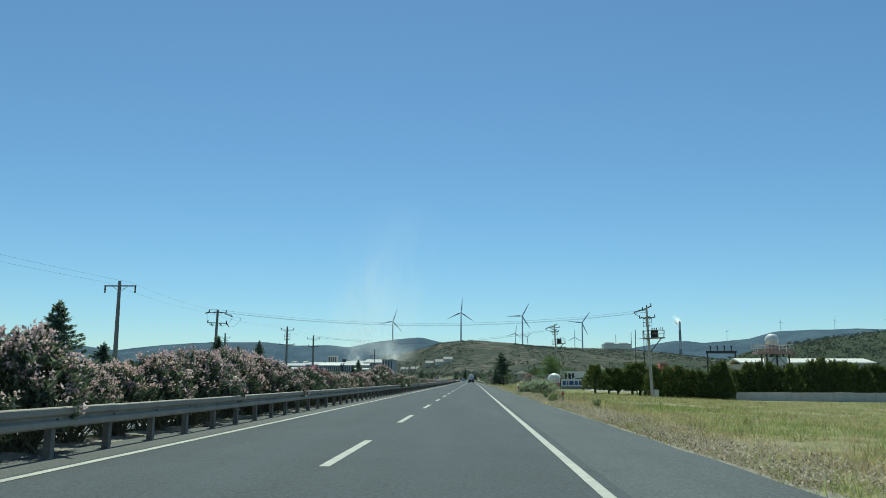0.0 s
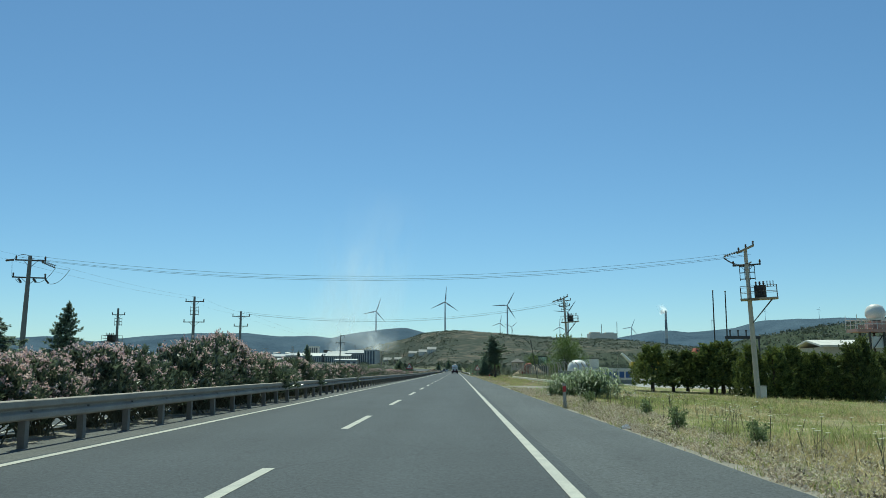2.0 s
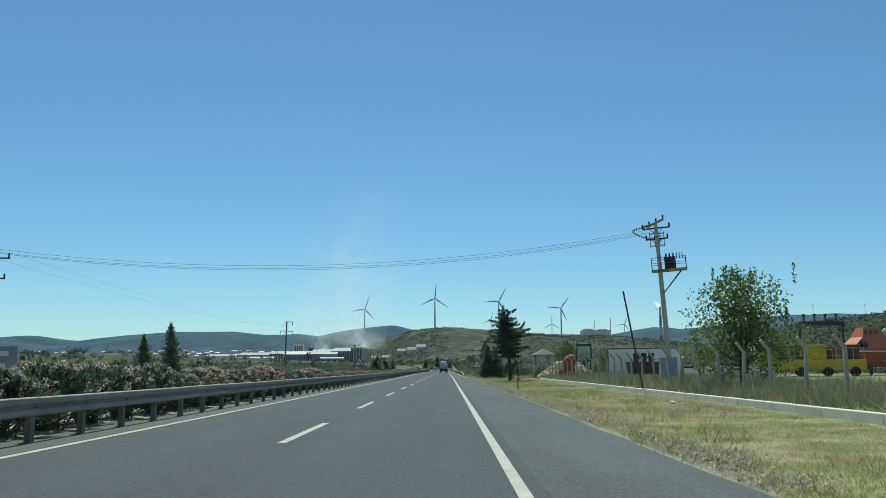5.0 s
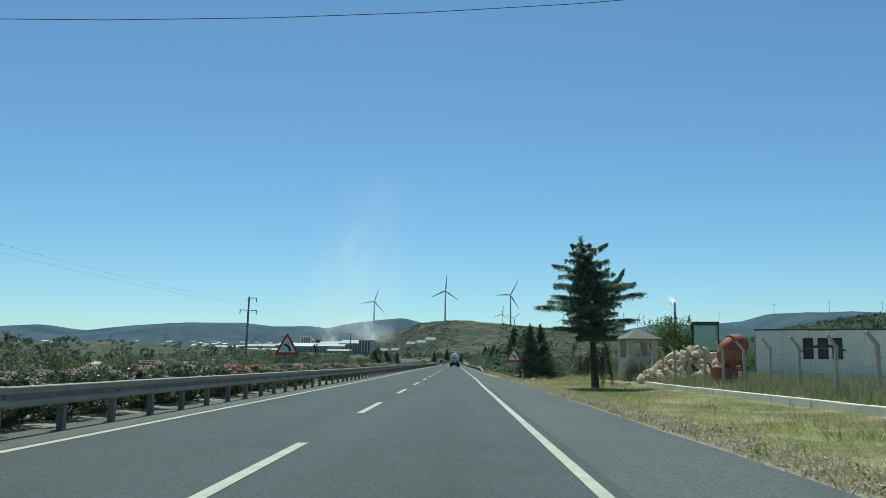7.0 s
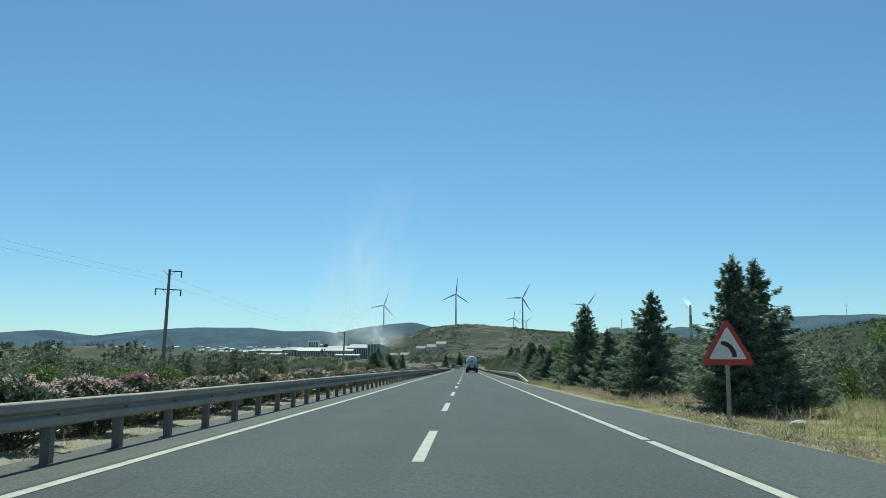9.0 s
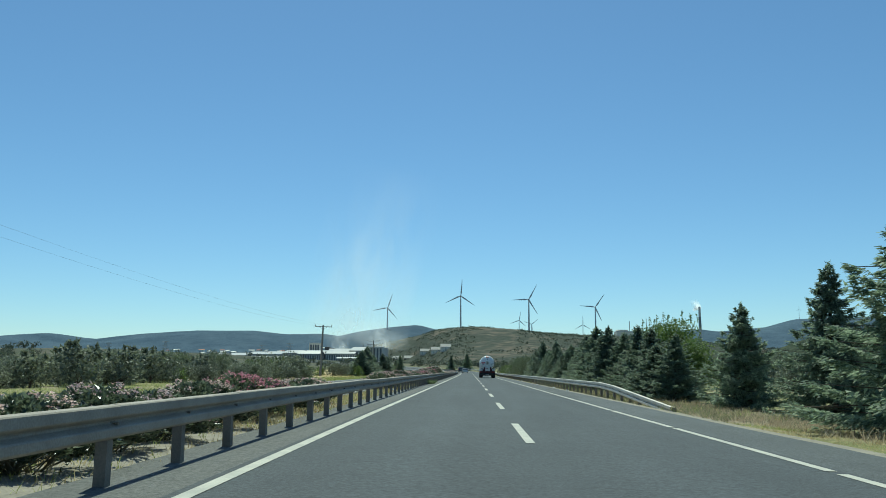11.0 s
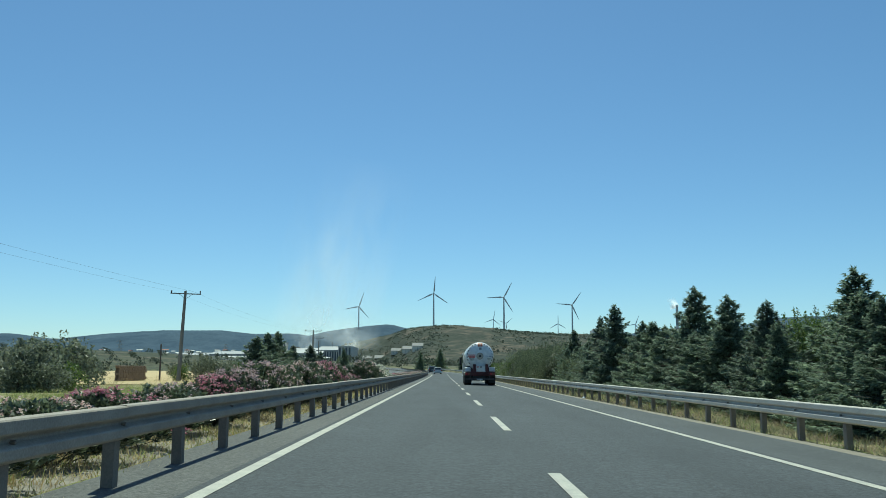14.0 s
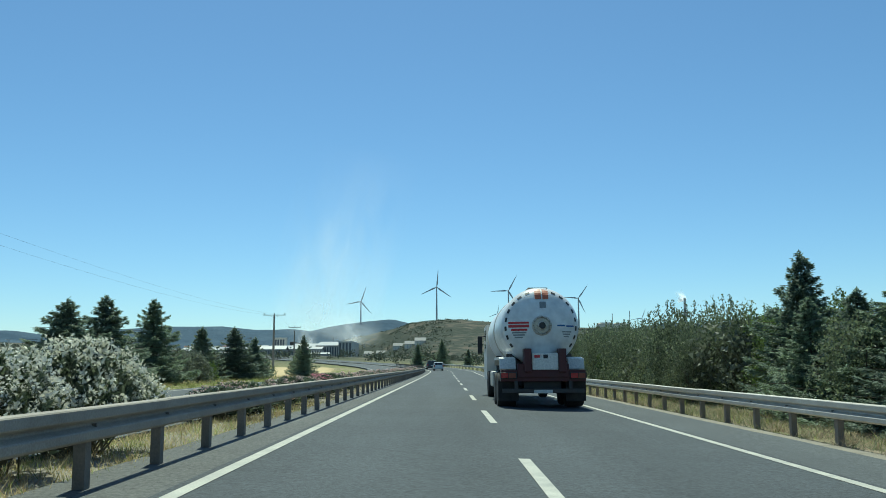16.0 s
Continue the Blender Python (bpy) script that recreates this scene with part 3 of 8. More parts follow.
def patch(name, material, s0, s1, u0, u1, lift, label, nu=10, wob=0.25):
    """A patch of loose surface lying on the land."""
    v, f = [], []
    n = max(2, int((s1 - s0) / 0.8))
    for k in range(n + 1):
        s = s0 + (s1 - s0) * k / n
        for i in range(nu + 1):
            edge = wob * noise.noise((s * 0.6, i * 2.0 + u0, 1.0)) if i in (0, nu) else 0.0
            u = u0 + (u1 - u0) * i / nu + edge
            x, y, zr, h = road(s, u)
            v.append((x, y, land(x, y) + lift - (0.05 if i in (0, nu) or k in (0, n) else 0.0)))
    w = nu + 1
    for k in range(n):
        for i in range(nu):
            f.append((k * w + i, k * w + i + 1, (k + 1) * w + i + 1, (k + 1) * w + i))
    tagged(new(name, mesh_of(name, (v, f), material, True)), label, "gravel", kind="structure")


patch("gravel_strip", M_GRAVEL, -10, 106, 5.35, 6.15, 0.03, "narrow strip of loose gravel along the shoulder", 3, 0.35)
patch("gravel_drive", M_GRAVEL, 103.5, 113, 5.4, 12.6, 0.025, "dusty gravel entrance drive to the yard", 14, 0.5)
patch("yard_paving", M_YARDPAVE, 113.5, 136, 16.2, 36, 0.03, "grey paved apron behind the cypress trees", 12, 0.4)
patch("bare_soil", M_SOIL, 51.8, 57.2, 10.6, 16.8, 0.012, "bare pale soil worn into the field", 12, 1.6)
patch("sand_track", M_SAND, 90.5, 101, 7.3, 8.9, 0.03, "pale sandy track worn into the verge grass", 6, 0.6)
patch("gravel_strip", M_GRAVEL, 112.5, 214, 5.35, 6.2, 0.03, "narrow strip of loose gravel along the shoulder", 3, 0.35)
patch("gravel_strip", M_GRAVEL, 214, 430, 5.0, 6.0, 0.02, "narrow strip of loose gravel along the shoulder", 4, 0.35)


patch("median_soil", M_GRAVEL, -10, 440, -6.1, -4.66, 0.012, "dusty soil and gravel in the median", 6, 0.15)


# ---- guard rails ----
def beam_profile():
    """W-beam: depth towards the road, height; two waves with a fold between."""
    d = [(0.0, 0.158), (0.020, 0.157), (0.072, 0.149), (0.082, 0.137), (0.083, 0.058), (0.074, 0.046), (0.012, 0.014), (0.008, 0.0), (0.012, -0.014), (0.074, -0.046), (0.083, -0.058), (0.083, -0.120), (0.074, -0.132), (0.020, -0.155), (0.0, -0.158)]
    return d


def beam_mesh(length, side):
    prof = beam_profile()
    back = [(x - 0.006, z) for x, z in prof][::-1]
    loop = [(side * x, z) for x, z in prof + back]
    n = len(loop)
    v = [(x, 0, z) for x, z in loop] + [(x, length, z) for x, z in loop]
    f = [(i, (i + 1) % n, n + (i + 1) % n, n + i) for i in range(n)]
    return v, f


def post_mesh(height, side):
    w, t = 0.062, 0.006
    body = joined(box(-0.055, 0.055, -w, w, -0.3, height), box(side * 0.055, side * 0.062, -0.05, 0.05, height - 0.24, height - 0.05))
    bolt = tube((side * 0.085, 0, height - 0.14), (side * 0.125, 0, height - 0.14), 0.016, n=6)
    return joined(body, bolt)


def guard_rail(label, u, side, top, s0, s1, ramp_to=None, metal=None):
    rail = thing("guard_rail", label, "guard rail", group="crash barriers along the road")
    beam = mesh_of("beam", beam_mesh(4.02, side), metal)
    pm = mesh_of("post", post_mesh(top - 0.03, side), M_POSTSTEEL)

    def drop(s):
        return 0.0 if ramp_to is None else -top * 0.86 * max(0.0, min(1.0, (ramp_to - s) / (ramp_to - s0)))

    s = s0
    k = 0
    while s < s1:
        a = Vector(road(s, u)[:3]) + Vector((0, 0, drop(s)))
        b = Vector(road(s + 4, u)[:3]) + Vector((0, 0, drop(s + 4)))
        d = b - a
        yaw = math.degrees(math.atan2(-d.x, d.y))
        pit = math.degrees(math.atan2(d.z, math.hypot(d.x, d.y)))
        jig = 0.012 * noise.noise((s * 0.7, u, 0))
        piece("beam", beam, rail, pose(a.x + side * 0.062, a.y, a.z + top - 0.155 + jig, pit, 0, yaw))
        for q in (0, 2):
            if s + q > s1:
                continue
            dz = drop(s + q)
            lean = 2.2 * noise.noise((s + q, u * 3.1, 5.0))
            piece("post", pm, rail, on_road(s + q, u, dz) @ pose(0, 0, 0, lean * 0.6, lean, 0))
        s += 4
        k += 1
    return rail


guard_rail("grey galvanised steel crash barrier on posts along the median", -4.30, 1, 0.73, 2.6 - 8, 560, None, M_GALV_DULL)
guard_rail("bright galvanised steel crash barrier with a sunken end beside the shoulder", 5.95, -1, 0.70, 264, 560, 278, M_GALV)

# ---- plants ----
rng = np.random.default_rng(7)


def unit(v):
    return v / np.maximum(np.linalg.norm(v, axis=-1, keepdims=True), 1e-9)


def leaf_quads(base, way, length, width, face=None, narrow=True):
    """Lance-shaped leaves, one each from its base along its way: a slim triangle, or a kite for petals."""
    n = len(base)
    r = rng.normal(size=(n, 3)) if face is None else face
    side = unit(np.cross(way, r))
    L, W = np.reshape(length, (-1, 1)) * np.ones((n, 1)), np.reshape(width, (-1, 1)) * np.ones((n, 1))
    if narrow:
        low = base + way * L * 0.12
        V = np.stack([low + side * W * 0.85, base + way * L, low - side * W * 0.85], 1).reshape(-1, 3)
        return V, np.arange(3 * n).reshape(n, 3)
    mid = base + way * L * 0.5
    V = np.stack([base, mid + side * W, base + way * L, mid - side * W], 1).reshape(-1, 3)
    F = np.arange(4 * n).reshape(n, 4)
    return V, F


def stacked(*geos):
    V, F, k = [], [], 0
    for v, f in geos:
        V.append(v)
        F.append(f + k)
        k += len(v)
    return np.concatenate(V), np.concatenate(F)


def stems_geo(pts, r0, r1, n=4):
    return joined(*[tube(a, b, r0, r1, n, False) for a, b in pts])


def oleander(name_label, h, w, shoots, petals, bloom, seed):
    """Flowering oleander bush: bare forked stems, a mound of shoots with whorled narrow leaves, flower heads at the tips."""
    global rng
    rng = np.random.default_rng(seed)
    t = thing("oleander_bush", name_label, "shrub", group="oleander hedge in the median")
    a = rng.uniform(0, 2 * math.pi, shoots)
    lift = rng.uniform(-0.12, 1, shoots)
    rad = np.sqrt(np.clip(1 - lift ** 2, 0.02, 1)) * rng.uniform(0.7, 1.03, shoots)
    lump = 1 + 0.16 * np.sin(a * 3 + seed) + 0.12 * np.sin(a * 5 + lift * 4 + seed * 2)
    zc = 0.42 * h
    tip = np.stack([np.cos(a) * rad * w * 1.0 * lump, np.sin(a) * rad * w * 1.2 * lump, zc + lift * (h - zc) * rng.uniform(0.90, 1.06, shoots)], 1)
    foot = np.stack([rng.normal(0, 0.16, shoots), rng.normal(0, 0.26, shoots), np.zeros(shoots)], 1)
    way = unit(tip - foot + np.array([0, 0, 0.55]))
    tagged(part("branchwork", stems_geo([(foot[i], tip[i] - way[i] * 0.15) for i in range(0, shoots, 5)], 0.020, 0.008), M_STEM, t), kind="stuff")
    per = 15
    along = rng.uniform(0.0, 0.46, (shoots, per))
    base = (tip[:, None] - way[:, None] * along[:, :, None]).reshape(-1, 3)
    spread = unit(rng.normal(size=(shoots * per, 3)))
    lw = unit(np.repeat(way, per, 0) * 0.95 + spread * 0.8)
    L = rng.uniform(0.11, 0.20, shoots * per)
    tagged(part("foliage", leaf_quads(base, lw, L, L * 0.26), M_OLE, t), kind="stuff")
    ok = np.nonzero(lift > -0.1)[0]
    pick = rng.choice(ok, min(int(shoots * bloom), len(ok)), replace=False)
    per = 15
    c = (tip[pick][:, None] + way[pick][:, None] * 0.07 + rng.normal(0, 0.05, (len(pick), per, 3))).reshape(-1, 3)
    tagged(part("blossom", leaf_quads(c, unit(rng.normal(size=c.shape) + np.array([0, 0, 0.4])), rng.uniform(0.05, 0.09, len(c)), 0.032), petals, t), kind="stuff")
    return t


def plumes(boughs, thick, droop, lift):
    """Needle sprays along a list of boughs (foot, tip, half-width): places and directions."""
    B, Wy = [], []
    for o, tip, wide in boughs:
        way = tip - o
        ln = float(np.linalg.norm(way))
        flat = unit(np.array([way[0], way[1], 1e-6]))
        side = np.cross(flat, [0, 0, 1.0])
        nc = int(8 + 10 * ln)
        n = int(thick * ln) + 60
        k = rng.integers(nc, size=n)
        cu, cs = rng.uniform(0.10, 1.0, nc), rng.uniform(-1, 1, nc)
        u = np.clip(cu[k] + rng.normal(0, 0.045, n), 0.05, 1.05)
        sd = cs[k] + rng.normal(0, 0.18, n)
        w = wide * np.minimum(1, u * 3.2) * np.sqrt(np.clip(1.06 - u, 0.02, 1))
        hang = rng.uniform(0, 1, n) ** 1.5 * droop * (0.5 + 0.5 * np.abs(sd))
        c = o + way * u[:, None] + side * (w * sd)[:, None]
        c[:, 2] += 0.05 + lift * ln * (u ** 2 - u) - 0.30 * w * np.abs(sd) - hang
        B.append(c)
        Wy.append(unit(flat * 0.8 + side * sd[:, None] * 0.55 + np.array([0, 0, 1.0]) * (-0.40 + 0.9 * np.clip(u - 0.6, 0, 1))[:, None] + rng.normal(0, 0.28, (n, 3))))
    return np.concatenate(B), np.concatenate(Wy)


def cedar(h, r, seed, label, boughs=84, lean=0.0):
    """Conical cedar clothed to the ground in layered, feathered boughs."""
    global rng
    rng = np.random.default_rng(seed)
    t = thing("cedar_tree", label, "conifer tree", group="roadside conifers")

    def axis(z):
        return np.array([lean * (z / h) ** 1.6, 0.05 * math.sin(2 * z), z])

    part("trunk", joined(*[tube(axis(h * k / 6), axis(h * (k + 1) / 6), 0.022 * h * (1 - k / 6) + 0.012, 0.022 * h * (1 - (k + 1) / 6) + 0.01, 7, False) for k in range(6)]), M_BARK, t, smooth=True)
    arms = []
    for k in range(boughs):
        q = ((k + rng.uniform(0, 0.9)) / boughs) ** 1.12
        a = k * 2.4 + rng.normal(0, 0.25)
        ln = r * ((1 - q) ** 0.86 * rng.uniform(0.70, 1.10) + 0.03) * min(1.0, 0.80 + 2.0 * q)
        o = axis(h * (0.05 + 0.92 * q))
        arms.append((o, o + np.array([math.cos(a) * ln, math.sin(a) * ln, ln * rng.uniform(-0.12, 0.18) + 0.12 * q]), 0.12 + 0.24 * ln))
    tagged(part("branchwork", stems_geo([(o, tip) for o, tip, w in arms], 0.022, 0.008, 3), M_BARK, t), kind="stuff")
    B, Wy = plumes(arms, 300, 0.20, 0.35)
    n = 150  # leader
    q = rng.uniform(0.82, 1.0, n)
    B = np.concatenate([B, np.array([axis(h * k) for k in q]) + rng.normal(0, 0.04, (n, 3))])
    Wy = np.concatenate([Wy, unit(np.column_stack([rng.normal(0, 0.5, (n, 2)), np.full(n, 0.7)]))])
    L = rng.uniform(0.09, 0.19, len(B))
    fill = 2600
    q = rng.uniform(0.0, 0.9, fill)
    a = rng.uniform(0, 6.283, fill)
    d = 0.62 * r * (1 - q) ** 0.9 * np.sqrt(rng.uniform(0, 1, fill))
    C = np.array([axis(h * (0.04 + 0.9 * k)) for k in q]) + np.column_stack([np.cos(a) * d, np.sin(a) * d, np.zeros(fill)])
    g0 = leaf_quads(C, unit(rng.normal(size=C.shape)), rng.uniform(0.14, 0.26, fill) * (1 - 0.5 * q), 0.07)
    flatten = np.tile([0, 0, 1.0], (len(B), 1)) + rng.normal(0, 0.45, (len(B), 3))
    tagged(part("needle_foliage", stacked(g0, leaf_quads(B, Wy, L, L * 0.22, flatten)), M_NEEDLE, t), kind="stuff")
    return t


def cypress(h, r, seed, label, stem, tufts):
    """Bushy cypress: a crown of upright flame-shaped tufts round a short trunk."""
    global rng
    rng = np.random.default_rng(seed)
    t = thing("cypress_tree", label, "conifer tree", group="cypress hedge by the yard")
    part("trunk", tube((0, 0, -0.1), (0, 0, h * 0.7), 0.13, 0.04, 7), M_BARK, t, smooth=True)
    q = rng.uniform(0, 1, tufts) ** 0.9
    a = rng.uniform(0, 6.283, tufts)
    rad = r * (1 - 0.97 * q) ** 0.72 * np.minimum(1, 0.72 + 2.0 * q) * rng.uniform(0.62, 1.04, tufts) * (1 + 0.14 * np.sin(3 * a + seed))
    out = np.column_stack([np.cos(a), np.sin(a), np.zeros(tufts)])
    foot = out * (rad * 0.82)[:, None] + np.column_stack([np.zeros((tufts, 2)), h * (stem + (0.84 - stem) * q)])
    long = rng.uniform(0.42, 0.78, tufts)
    foot[:3] = np.column_stack([rng.normal(0, 0.10, (3, 2)), h - np.array([0.95, 1.1, 1.25])])
    long[:3] = 0.95
    up = unit(out * 0.42 + np.array([0, 0, 1.0]) + rng.normal(0, 0.20, (tufts, 3)))
    per = 36
    u = rng.uniform(0, 1, (tufts * per, 1))
    U, LN = np.repeat(up, per, 0), np.repeat(long, per)[:, None]
    base = np.repeat(foot, per, 0) + U * LN * u * 0.86 + unit(rng.normal(size=(tufts * per, 3))) * (0.17 * (1.05 - u) * rng.uniform(0.3, 1, (tufts * per, 1)))
    way = unit(U * 0.85 + rng.normal(0, 0.42, U.shape))
    L = (rng.uniform(0.12, 0.25, (tufts * per, 1)) * (1.1 - 0.5 * u))[:, 0]
    fill = 900
    q = rng.uniform(0.02, 0.88, fill)
    a = rng.uniform(0, 6.283, fill)
    d = r * (1 - 0.97 * q) ** 0.75 * np.sqrt(rng.uniform(0, 0.5, fill))
    C = np.column_stack([np.cos(a) * d, np.sin(a) * d, h * (stem + (0.95 - stem) * q)])
    g0 = leaf_quads(C, unit(rng.normal(size=C.shape)), rng.uniform(0.22, 0.38, fill), 0.10)
    tagged(part("scale_foliage", stacked(g0, leaf_quads(base, way, L, L * 0.22)), M_CYPRESS, t), kind="stuff")
    return t


def tall_cedar(seed, label):
    """Old cedar with a leaning leader, a second top, long plumed boughs and withered lower ones."""
    global rng
    rng = np.random.default_rng(seed)
    h = 7.5
    t = thing("cedar_tree", label, "conifer tree", group="roadside conifers")

    def axis(z):
        return np.array([-0.62 * (z / h) ** 1.7, 0.1 * math.sin(z), z])

    part("trunk", joined(*[tube(axis(h * k / 10), axis(h * (k + 1) / 10), 0.19 * (1 - k / 10) + 0.015, 0.19 * (0.9 - k / 10) + 0.012, 9, False) for k in range(10)]), M_BARK, t, smooth=True)
    boughs = [(axis(3.75), np.array([-2.85, -0.3, 3.98]), 0.42), (axis(5.7), np.array([-1.95, -0.2, 6.05]), 0.34), (axis(4.1), np.array([2.55, 0.1, 4.72]), 0.46), (axis(4.0), np.array([1.42, 0.2, 5.65]), 0.50),
              (axis(4.6), np.array([1.75, -0.3, 5.15]), 0.40), (np.array([0.9, 0.1, 4.9]), np.array([1.5, 0.2, 5.9]), 0.24), (np.array([1.1, 0.1, 4.9]), np.array([2.0, 0.0, 5.2]), 0.30), (np.array([1.0, 0.1, 4.8]), np.array([1.2, -0.9, 5.1]), 0.30), (axis(2.6), np.array([0.9, -0.6, 2.5]), 0.30), (axis(2.6), np.array([-1.0, -0.5, 2.45]), 0.30), (axis(2.5), np.array([0.1, -1.1, 2.5]), 0.30), (axis(6.5), np.array([0.62, 0.0, 7.15]), 0.22), (axis(2.9), np.array([-2.0, -0.3, 2.95]), 0.36), (axis(3.2), np.array([2.0, -0.4, 3.35]), 0.40), (axis(5.3), np.array([0.75, 0.1, 5.95]), 0.30)]
    for k in range(54):
        z = 2.35 + 4.85 * (k + rng.uniform(0, 0.9)) / 54
        a = k * 2.4 + rng.normal(0, 0.2)
        ln = float(np.interp(z, [2.3, 3.0, 3.9, 4.6, 5.3, 6.0, 6.6, 7.2], [1.2, 1.85, 2.2, 2.1, 1.65, 1.25, 0.85, 0.4])) * rng.uniform(0.66, 1.06)
        o = axis(z)
        boughs.append((o, o + np.array([math.cos(a) * ln, math.sin(a) * ln, ln * rng.uniform(-0.04, 0.26)]), 0.20 + 0.16 * ln))
    limbs = [(o, tip) for o, tip, wide in boughs]
    B, Wy = plumes(boughs, 620, 0.26, -0.20)
    n = 260  # leader
    q = rng.uniform(0.82, 1.0, n)
    B = np.concatenate([B, np.array([axis(h * k) for k in q]) + rng.normal(0, 0.05, (n, 3))])
    Wy = np.concatenate([Wy, unit(np.column_stack([rng.normal(0, 0.5, (n, 2)), np.full(n, 0.6)]))])
    tagged(part("branchwork", stems_geo(limbs, 0.030, 0.010, 4), M_BARK, t), kind="stuff")
    L = rng.uniform(0.08, 0.17, len(B))
    fill = 3200
    z = rng.uniform(2.4, 6.6, fill)
    a = rng.uniform(0, 6.283, fill)
    d = np.interp(z, [2.3, 3.0, 4.2, 5.3, 6.6], [0.35, 0.9, 1.15, 0.75, 0.3]) * np.sqrt(rng.uniform(0, 1, fill))
    C = np.array([axis(k) for k in z]) + np.column_stack([np.cos(a) * d, np.sin(a) * d, np.zeros(fill)])
    g0 = leaf_quads(C, unit(rng.normal(size=C.shape)), rng.uniform(0.12, 0.22, fill), 0.06)
    flatten = np.tile([0, 0, 1.0], (len(B), 1)) + rng.normal(0, 0.45, (len(B), 3))
    tagged(part("needle_foliage", stacked(g0, leaf_quads(B, Wy, L, L * 0.22, flatten)), M_NEEDLE, t), kind="stuff")
    hung, db, dw = [], [], []
    for k in range(15):
        a = rng.uniform(0, 6.28)
        d = np.array([math.cos(a), math.sin(a), 0])
        o = axis(rng.uniform(1.3, 2.4))
        kn = o + d * rng.uniform(0.35, 0.85) + np.array([0, 0, -0.15])
        tip = kn + d * rng.uniform(0.0, 0.35) + np.array([0, 0, -rng.uniform(0.6, 1.2)])
        tip[2] = max(tip[2], 0.12)
        hung += [(o, kn), (kn, tip)]
        u = rng.uniform(0, 1, (150, 1))
        db.append(kn + (tip - kn) * u + rng.normal(0, 0.07, (150, 3)))
        dw.append(unit(rng.normal(0, 0.4, (150, 3)) + np.array([0, 0, -1.0])))
    tagged(part("dead_boughs", stems_geo(hung, 0.02, 0.008, 3), M_BARK, t), kind="stuff")
    db, dw = np.concatenate(db), np.concatenate(dw)
    tagged(part("dead_needles", leaf_quads(db, dw, rng.uniform(0.07, 0.16, len(db)), 0.02), M_WITHERED, t, "withered dark brown needles"), kind="stuff")
    return t


def broadleaf(name, label, h, r, seed, leaves, material, trunk_h=0.25, lobes=9, leaf=0.12, category="tree", group="roadside trees and shrubs"):
    """Broad-leaved tree or shrub: limbs to several uneven lobes of leaves."""
    global rng
    rng = np.random.default_rng(seed)
    t = thing(name, label, category, group=group)
    cs, rs = [], []
    for k in range(lobes):
        a = k * 2.4 + rng.uniform(0, 0.8)
        q = (k + 0.5) / lobes
        d = r * 0.62 * math.sqrt(1 - q * 0.75) * rng.uniform(0.5, 1.1)
        cs.append((math.cos(a) * d, math.sin(a) * d, h * (trunk_h + (0.86 - trunk_h) * q)))
        rs.append(r * rng.uniform(0.30, 0.50))
    limb = [((0, 0, 0), (rng.normal(0, 0.05), rng.normal(0, 0.05), h * trunk_h))]
    part("trunk", tube(limb[0][0], limb[0][1], 0.025 * h + 0.01, 0.018 * h + 0.01, 7), M_BARK, t)
    tagged(part("branchwork", stems_geo([(limb[0][1], c) for c in cs], 0.012 * h + 0.01, 0.008, 4), M_BARK, t), kind="stuff")
    n = leaves // lobes
    B = []
    for c, rr in zip(cs, rs):
        d = unit(rng.normal(size=(n, 3)))
        ring = rng.uniform(0.25, 1.0, n) ** 0.45 * (1 + 0.35 * np.sin(d[:, 0] * 5 + c[0] * 9) * np.cos(d[:, 2] * 6 + c[1] * 7))
        B.append(np.array(c) + d * (ring * rr)[:, None] * np.array([1, 1, 0.85]))
    B = np.concatenate(B)
    shoots = []
    for k in range(26 if category == "tree" else 8):  # upright young shoots
        i = rng.integers(lobes // 3, lobes)
        o = np.array(cs[i]) + np.append(rng.normal(0, rs[i] * 0.45, 2), rs[i] * 0.5)
        tip = o + np.array([*rng.normal(0, 0.10, 2), 1.0]) * h * rng.uniform(0.08, 0.17)
        shoots.append((o, tip))
        B = np.concatenate([B, o + (tip - o) * rng.uniform(0.1, 1.0, 24)[:, None] + rng.normal(0, 0.03, (24, 3))])
    tagged(part("young_growth", stems_geo(shoots, 0.010, 0.004, 3), M_STEM, t), kind="stuff")
    B[:, 2] = np.maximum(B[:, 2], 0.03)
    L = rng.uniform(0.7, 1.4, len(B)) * leaf
    tagged(part("foliage", leaf_quads(B, unit(rng.normal(size=B.shape) + np.array([0, 0, 0.25])), L, L * 0.42), material, t), kind="stuff")
    return t


